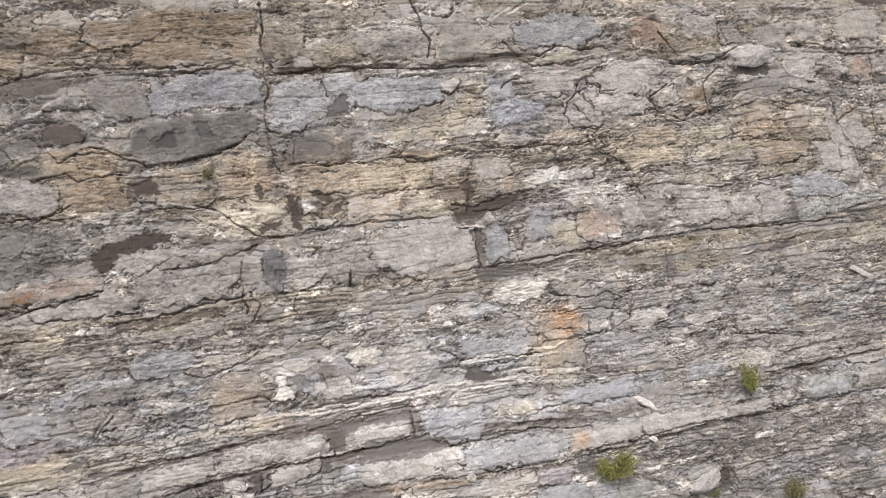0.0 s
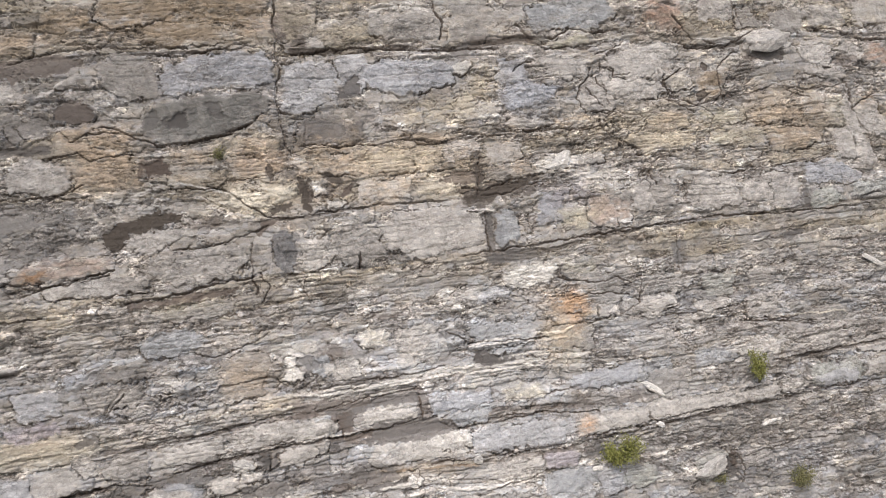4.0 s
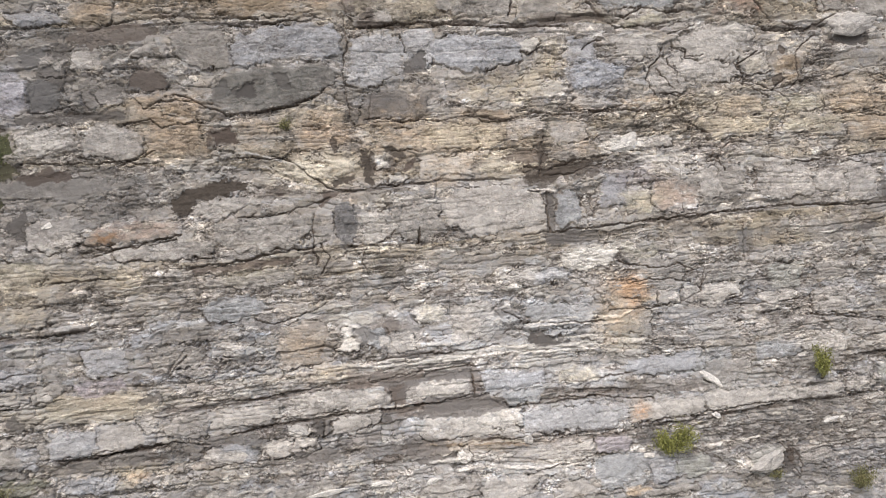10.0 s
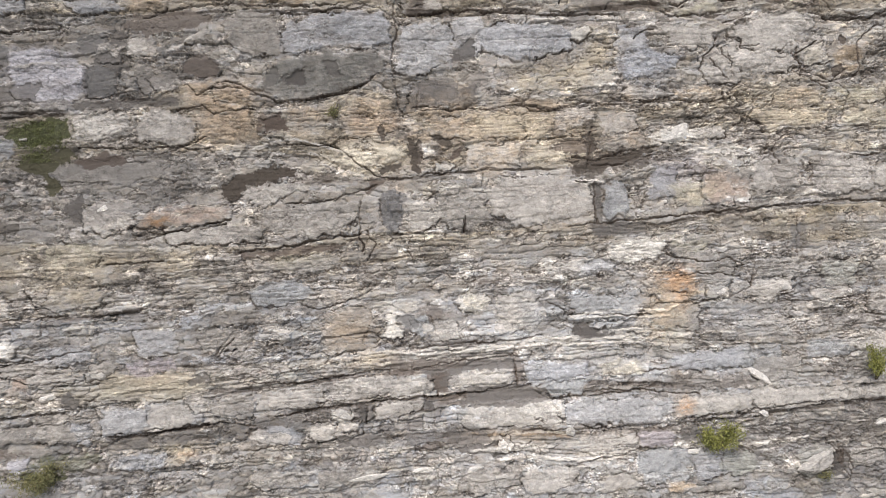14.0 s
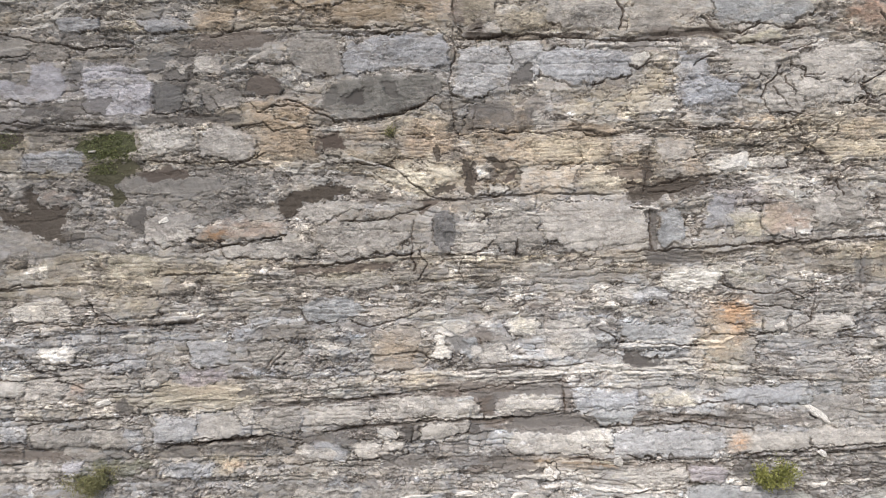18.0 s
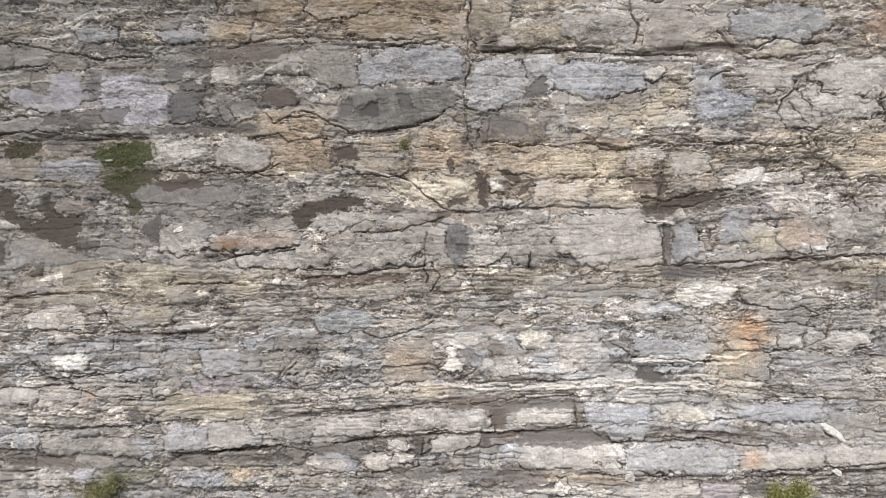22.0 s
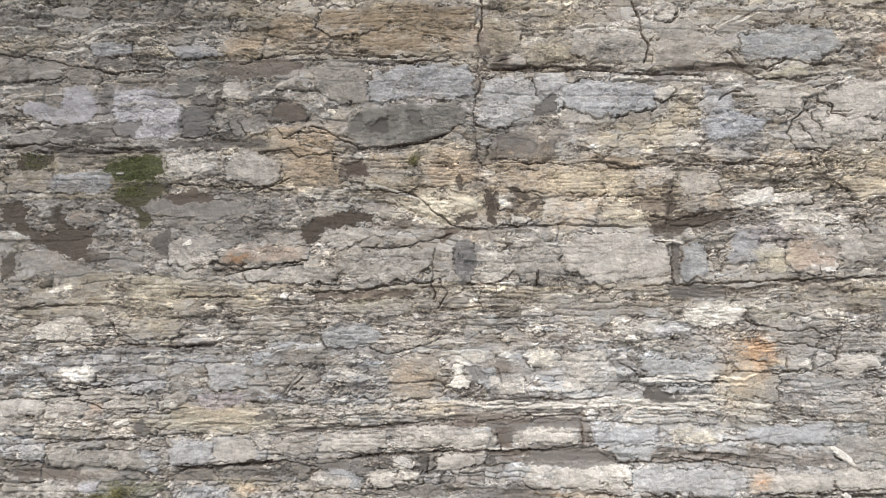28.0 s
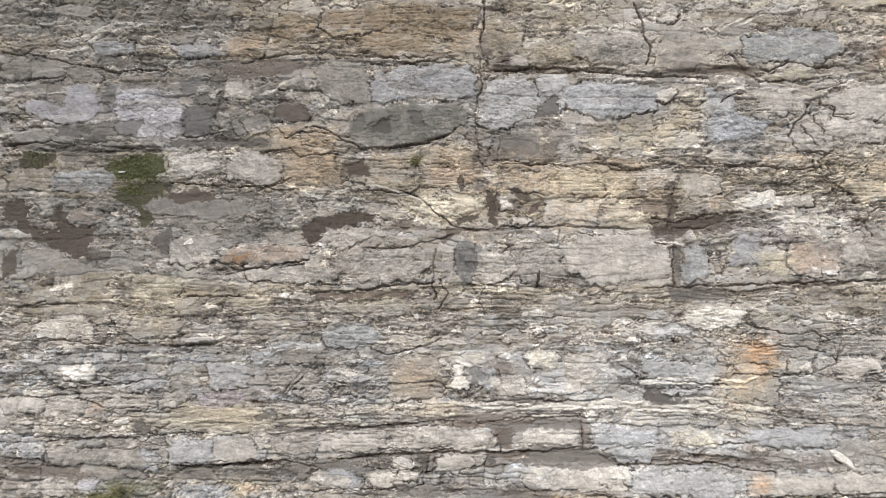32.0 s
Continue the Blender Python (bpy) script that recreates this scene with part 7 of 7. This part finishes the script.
def plain_material(name, colour, other, scale, rough=0.95):
    m, n, l = material(name, rough)
    tex = n.new("ShaderNodeTexNoise")
    tex.inputs["Scale"].default_value, tex.inputs["Detail"].default_value = scale, 8.0
    geo = n.new("ShaderNodeTexCoord")
    l.new(geo.outputs["Object"], tex.inputs["Vector"])
    mix = n.new("ShaderNodeMix")
    mix.data_type = "RGBA"
    mix.inputs[6].default_value, mix.inputs[7].default_value = (*colour, 1), (*other, 1)
    l.new(tex.outputs["Fac"], mix.inputs["Factor"])
    l.new(mix.outputs[2], n["Principled BSDF"].inputs["Base Color"])
    bump = n.new("ShaderNodeBump")
    bump.inputs["Strength"].default_value, bump.inputs["Distance"].default_value = 0.6, 0.05
    l.new(tex.outputs["Fac"], bump.inputs["Height"])
    l.new(bump.outputs["Normal"], n["Principled BSDF"].inputs["Normal"])
    return m


def leaf_material(name, colour, other):
    m, n, l = material(name, 0.6)
    info = n.new("ShaderNodeNewGeometry")
    mix = n.new("ShaderNodeMix")
    mix.data_type = "RGBA"
    mix.inputs[6].default_value, mix.inputs[7].default_value = (*colour, 1), (*other, 1)
    l.new(info.outputs["Random Per Island"], mix.inputs["Factor"])
    l.new(mix.outputs[2], n["Principled BSDF"].inputs["Base Color"])
    return m


ROCK = rock_material()
# Ground out of view, made pale to bounce light onto the lower beds.
GRAVEL = plain_material("gravel_ground", (0.28, 0.27, 0.25), (0.40, 0.385, 0.36), 0.8)
HILL = plain_material("plain_rock", (0.22, 0.21, 0.19), (0.34, 0.32, 0.29), 0.5)
LEAF = leaf_material("shrub_leaf", (0.13, 0.14, 0.03), (0.32, 0.32, 0.09))
DRY = leaf_material("dry_grass", (0.24, 0.215, 0.10), (0.14, 0.15, 0.055))
MOSS = leaf_material("moss_green", (0.09, 0.10, 0.035), (0.18, 0.20, 0.07))
TWIG = plain_material("twig_bark", (0.09, 0.07, 0.05), (0.16, 0.13, 0.10), 30.0)

# ---- the cliff: face and blocks ----
JX, JZ = (_rng.rand(2, NZ, NX) - 0.5) * STEP * 0.7
VERTS = np.stack([XX + JX, -RELIEF, ZZ + JZ], axis=2).reshape(-1, 3)
TINTS = np.concatenate([COLOUR.reshape(-1, 3), np.clip(DETAIL, 0.15, 1.4).reshape(-1, 1)], axis=1)
jj, ii = np.meshgrid(np.arange(NZ - 1), np.arange(NX - 1), indexing="ij")
corner = (jj * NX + ii).ravel()
FOOT = 4.0 - 0.15 * (XS + 13)
big_j, big_i = np.meshgrid(np.arange(0, NZ - 1 - 4, 4), np.arange(0, NX - 1 - 4, 4), indexing="ij")
low = (ZS[big_j + 4] < FOOT[big_i]).ravel()
hidden = np.zeros((NZ - 1, NX - 1), bool)
for a in range(4):
    for b in range(4):
        hidden[(big_j + a).ravel()[low], (big_i + b).ravel()[low]] = True
big = (big_j * NX + big_i).ravel()[low]
COARSE = np.stack([big, big + 4, big + 4 * NX + 4, big + 4 * NX], axis=1)
QUADS = np.stack([corner, corner + 1, corner + NX + 1, corner + NX], axis=1)
OWNER = np.where(hidden, -1, PIECE[:-1, :-1]).ravel()


def sheet(name, quads, parent=None, depth=0.0):
    """A mesh from part of the lattice; with a depth its rim is carried back into the wall."""
    used, local = np.unique(quads, return_inverse=True)
    local = local.reshape(-1, 4)
    verts, tints = VERTS[used], TINTS[used]
    if depth:
        e = np.concatenate([local[:, [0, 1]], local[:, [1, 2]], local[:, [2, 3]], local[:, [3, 0]]])
        key = np.sort(e, axis=1)
        key = key[:, 0].astype(np.int64) * len(used) + key[:, 1]
        _, first, seen = np.unique(key, return_index=True, return_counts=True)
        rim = e[first[seen == 1]]
        n = len(used)
        back = verts.copy()
        back[:, 1] = back[:, 1].max() + depth
        verts, tints = np.concatenate([verts, back]), np.concatenate([tints, tints])
        walls = np.stack([rim[:, 1], rim[:, 0], rim[:, 0] + n, rim[:, 1] + n], axis=1)
        local = np.concatenate([local, walls])
    me = bpy.data.meshes.new(name)
    me.vertices.add(len(verts))
    me.vertices.foreach_set("co", verts.astype(np.float32).ravel())
    me.loops.add(local.size)
    me.loops.foreach_set("vertex_index", local.astype(np.int32).ravel())
    me.polygons.add(len(local))
    me.polygons.foreach_set("loop_start", np.arange(0, local.size, 4, dtype=np.int32))
    me.polygons.foreach_set("loop_total", np.full(len(local), 4, dtype=np.int32))
    layer = me.attributes.new("rock_colour", "FLOAT_COLOR", "FACE")
    layer.data.foreach_set("color", tints[local[:, 0]].astype(np.float32).ravel())
    me.update()
    me.validate()
    me.materials.append(ROCK)
    ob = new(name, me)
    ob.parent = parent
    return ob


cliff = tagged(sheet("cliff", np.concatenate([QUADS[OWNER == 0], COARSE])), "grey and ochre layered limestone cliff with cracked beds", "cliff", kind="structure")
order = np.argsort(OWNER, kind="stable")
starts = np.searchsorted(OWNER[order], np.arange(1, len(BLOCKS) + 2))
for n in range(len(BLOCKS)):
    quads = QUADS[order[starts[n]:starts[n + 1]]]
    if len(quads) > 8:
        sheet("rock_block", quads, cliff, 0.15)


# ---- plain closing ground, hill and side walls ----
def closing(name, xs, ys, height, mat, label, category):
    a, b = np.meshgrid(xs, ys)
    c = height(a, b)
    me = bpy.data.meshes.new(name)
    w = len(xs)
    faces = [(j * w + i, j * w + i + 1, (j + 1) * w + i + 1, (j + 1) * w + i) for j in range(len(ys) - 1) for i in range(w - 1)]
    me.from_pydata(np.stack([a, b, c], axis=2).reshape(-1, 3).tolist(), [], faces)
    me.materials.append(mat)
    return tagged(new(name, me), label, category, kind="structure")


far = np.concatenate([np.linspace(-2500, -120, 9), np.linspace(-100, 100, 61), np.linspace(120, 2500, 9)])
closing("ground", far, far, lambda a, b: 0.12 * fractal(a / 6, b / 6, 2, 2), GRAVEL, "grey gravel ground at the foot of the cliff", "ground")
closing("hill_top", np.linspace(-70, 80, 61), np.linspace(-0.5, 60, 30), lambda a, b: 27.0 + 0.25 * b + 0.5 * fractal(a / 7, b / 7, 3, 2), HILL, "plain rocky slope above the cliff edge", "hillside")


def side_wall(name, x0, x1):
    a, c = np.meshgrid(np.linspace(x0, x1, 60), np.linspace(-0.3, 27.2, 40))
    y = -0.5 * fractal(a / 6, c / 3, 5, 3)
    me = bpy.data.meshes.new(name)
    faces = [(j * 60 + i, j * 60 + i + 1, (j + 1) * 60 + i + 1, (j + 1) * 60 + i) for j in range(39) for i in range(59)]
    me.from_pydata(np.stack([a, y, c], axis=2).reshape(-1, 3).tolist(), [], faces)
    me.materials.append(HILL)
    return tagged(new(name, me), "plain grey rock wall beside the cliff", "rock wall", kind="structure")


side_wall("wall_west", -70, -19.58)
side_wall("wall_east", 32.75, 80)


# ---- shrubs and grass tufts rooted on the ledges ----
def surface(x, z):
    return -RELIEF[min(np.searchsorted(ZS, z), NZ - 1), min(np.searchsorted(XS, x), NX - 1)]


def mesh_part(name, verts, faces, mat, parent, label=""):
    me = bpy.data.meshes.new(name)
    me.from_pydata(verts, [], faces)
    me.materials.append(mat)
    ob = new(name, me)
    ob.parent = parent
    return tagged(ob, label)


def shrub(x, z, width, height, leaves, mat, label, seed, leaf=0.075, upright=0.6, name="shrub", category="shrub"):
    rnd = random.Random(seed)
    base = new(name)
    base.location = (x, surface(x, z) + 0.03, z)
    tagged(base, label, category, group="plants on the cliff")
    tips = []
    for k in range(9):
        side = rnd.uniform(-1, 1)
        tip = Vector((side * width * 0.42, -rnd.uniform(0.12, 0.5) * width, height * rnd.uniform(0.45, 1.0) * (1 - 0.35 * side * side)))
        bend = Vector((tip.x * 0.3, tip.y * 0.8, tip.z * 0.4))
        tips.append((bend, tip))
        verts, faces = [], []
        for i, (c, r) in enumerate(((Vector((side * 0.03, 0.03, -0.02)), 0.016), (bend, 0.012), (tip, 0.005))):
            for q in range(5):
                ang = q * math.tau / 5
                verts.append(c + Vector((math.cos(ang) * r, math.sin(ang) * r, 0)))
            if i:
                faces += [(5 * i - 5 + q, 5 * i - 5 + (q + 1) % 5, 5 * i + (q + 1) % 5, 5 * i + q) for q in range(5)]
        faces.append(tuple(range(10, 15)))
        mesh_part("stem", verts, faces, TWIG, base)
    for k, (bend, tip) in enumerate(tips):
        verts, faces = [], []
        for _ in range(leaves // len(tips)):
            c = bend.lerp(tip, rnd.uniform(0.1, 1.12)) + Vector([rnd.gauss(0, 0.085 * width) for _ in range(3)])
            u = Vector((rnd.gauss(0, 1), rnd.gauss(0, 1), rnd.gauss(0, 1) + upright * 2)).normalized() * leaf * rnd.uniform(0.6, 1.5)
            v = u.cross(Vector((rnd.gauss(0, 1), rnd.gauss(0, 1), rnd.gauss(0, 1)))).normalized() * leaf * 0.28
            n = len(verts)
            verts += [c - u * 0.5, c + v, c + u * 0.6, c - v]
            faces.append((n, n + 1, n + 2, n + 3))
        mesh_part("foliage", verts, faces, mat, base)
    return base


shrub(19.77, 6.77, 1.05, 1.60, 1300, LEAF, "slender green shrub rooted on a rock ledge", 3, leaf=0.075, upright=0.8, name="shrub", category="shrub")
shrub(12.98, 4.51, 1.75, 1.30, 2200, LEAF, "bushy bright green shrub rooted on a rock ledge", 4, leaf=0.085, upright=0.5, name="shrub", category="shrub")
shrub(20.85, 2.21, 1.20, 1.05, 1300, DRY, "low dull green shrub rooted among loose stones", 5, leaf=0.075, upright=0.5, name="shrub", category="shrub")
shrub(-12.60, 5.18, 1.90, 1.00, 1900, DRY, "wide yellowish green shrub rooted on a rock ledge", 6, leaf=0.075, upright=0.5, name="shrub", category="shrub")
shrub(-0.99, 18.49, 0.75, 0.50, 420, DRY, "small dark green tuft growing from a crack", 7, leaf=0.06, upright=0.6, name="grass_tuft", category="grass tuft")
shrub(-11.94, 5.95, 0.90, 0.45, 300, DRY, "thin dull green tuft on a low ledge", 8, leaf=0.06, upright=0.6, name="grass_tuft", category="grass tuft")
shrub(17.23, 3.07, 0.90, 0.40, 300, DRY, "thin dull green tuft on a low ledge", 9, leaf=0.06, upright=0.6, name="grass_tuft", category="grass tuft")


def moss(x, z, width, height, count, seed, label):
    """Short hanging moss and grass over a damp hollow."""
    rnd = random.Random(seed)
    verts, faces = [], []
    for _ in range(count):
        px, pz = x + rnd.gauss(0, 0.27) * width, z + rnd.uniform(-0.5, 0.5) * height
        c = Vector((px, surface(px, pz) - 0.01, pz))
        u = Vector((rnd.gauss(0, 0.5), -abs(rnd.gauss(0.5, 0.4)), rnd.gauss(-0.3, 0.6))).normalized() * rnd.uniform(0.04, 0.10)
        v = u.cross(Vector((rnd.gauss(0, 1), rnd.gauss(0, 1), rnd.gauss(0, 1)))).normalized() * 0.014
        n = len(verts)
        verts += [c - v, c + v, c + u]
        faces.append((n, n + 1, n + 2))
    ob = mesh_part("moss", verts, faces, MOSS, None)
    return tagged(ob, label, "moss", kind="stuff")


moss(-12.12, 18.42, 2.06, 1.05, 1600, 50, "damp dark green moss in a hollow of the rock")
moss(-16.13, 18.79, 1.52, 0.69, 500, 51, "dark brown-green moss under a ledge")
moss(-12.27, 17.63, 1.27, 0.53, 500, 52, "dark green moss hanging below a ledge")


# ---- stones lying on the ledges ----
def stone(x, z, w, h, lean, colour, label, seed):
    rnd = random.Random(seed)
    bm = bmesh.new()
    bmesh.ops.create_icosphere(bm, subdivisions=4, radius=1.0)
    deep = max(0.07, 0.28 * min(w, h))
    cuts = [(Vector((rnd.gauss(0, 1), rnd.gauss(0, 0.7), rnd.gauss(0, 1))).normalized(), rnd.uniform(0.45, 0.8)) for _ in range(14)]
    for v in bm.verts:
        for way, reach in cuts:
            over = v.co.dot(way) - reach
            if over > 0:
                v.co -= way * over
        v.co *= 1 + 0.12 * noise.noise(v.co * 2.2 + Vector((seed, 0, 0))) + 0.07 * noise.noise(v.co * 6.0 + Vector((0, seed, 0)))
        v.co = Vector((v.co.x * w * 0.68, v.co.y * deep, v.co.z * h * 0.68))
    me = bpy.data.meshes.new("stone")
    bm.to_mesh(me)
    bm.free()
    layer = me.attributes.new("rock_colour", "FLOAT_COLOR", "FACE")
    for f in me.polygons:
        k = 1 + 0.16 * noise.noise(f.center * 9.0) + rnd.uniform(-0.08, 0.08)
        layer.data[f.index].color = (colour[0] * k, colour[1] * k, colour[2] * k, 1)
    me.materials.append(ROCK)
    ob = new("stone", me)
    ob.matrix_world = pose(x, surface(x, z) - deep * 0.1, z, 0, lean, 0)
    return tagged(ob, label, "stone", group="stones on the ledges")


stone(4.63, 5.47, 0.53, 0.49, 0, WW, "small rounded white stone standing on a ledge", 80)
stone(14.93, 7.40, 1.15, 0.20, 38, WW, "long pale slab of rock lying aslant on a ledge", 81)
stone(26.62, 11.25, 1.70, 0.26, 32, W, "long white splinter of rock lying aslant", 82)
stone(23.40, 21.74, 1.95, 0.80, 0, P, "large smooth grey boulder stuck in broken rock", 83)
stone(17.00, 3.86, 1.36, 0.66, -26, P, "pale grey boulder leaning on a low ledge", 84)
stone(-1.50, 7.13, 0.67, 0.40, 8, PW, "small pale stone lying in a dark hollow", 85)
stone(14.99, 5.87, 0.42, 0.27, 30, WW, "small white stone below a ledge", 86)
stone(7.26, 5.80, 0.31, 0.39, 0, PW, "small upright stone on a ledge", 87)
stone(-11.98, 8.70, 0.39, 0.17, -8, WW, "thin white stone on a ledge", 88)
stone(-12.71, 18.26, 0.28, 0.10, -10, P, "small white stone lying on moss", 89)
stone(-9.95, 15.47, 0.40, 0.20, -20, WW, "small white stone lying on a ledge", 90)
stone(19.90, 5.13, 0.70, 0.19, -4, WW, "thin white stone lying on rubble", 91)
stone(1.39, 4.78, 0.90, 0.19, 3, WW, "flat white slab lying on rubble", 92)
stone(3.41, 4.67, 0.65, 0.19, -4, WW, "flat white slab lying on rubble", 93)
stone(20.07, 5.21, 0.97, 0.16, 3, WW, "thin white slab lying on rubble", 94)
stone(12.56, 17.21, 1.12, 0.63, -18, W, "bright white block of rock wedged in a bed", 95)
stone(12.08, 4.57, 0.50, 0.22, 10, WW, "small white stone below a shrub", 96)
stone(-12.12, 8.61, 0.47, 0.21, -5, WW, "small white stone lying on a ledge", 97)
stone(14.85, 15.91, 0.26, 0.62, 8, PW, "small upright pale splinter of rock", 98)
stone(-0.76, 4.68, 1.27, 0.21, -6, WW, "flat white slab lying on rubble", 99)
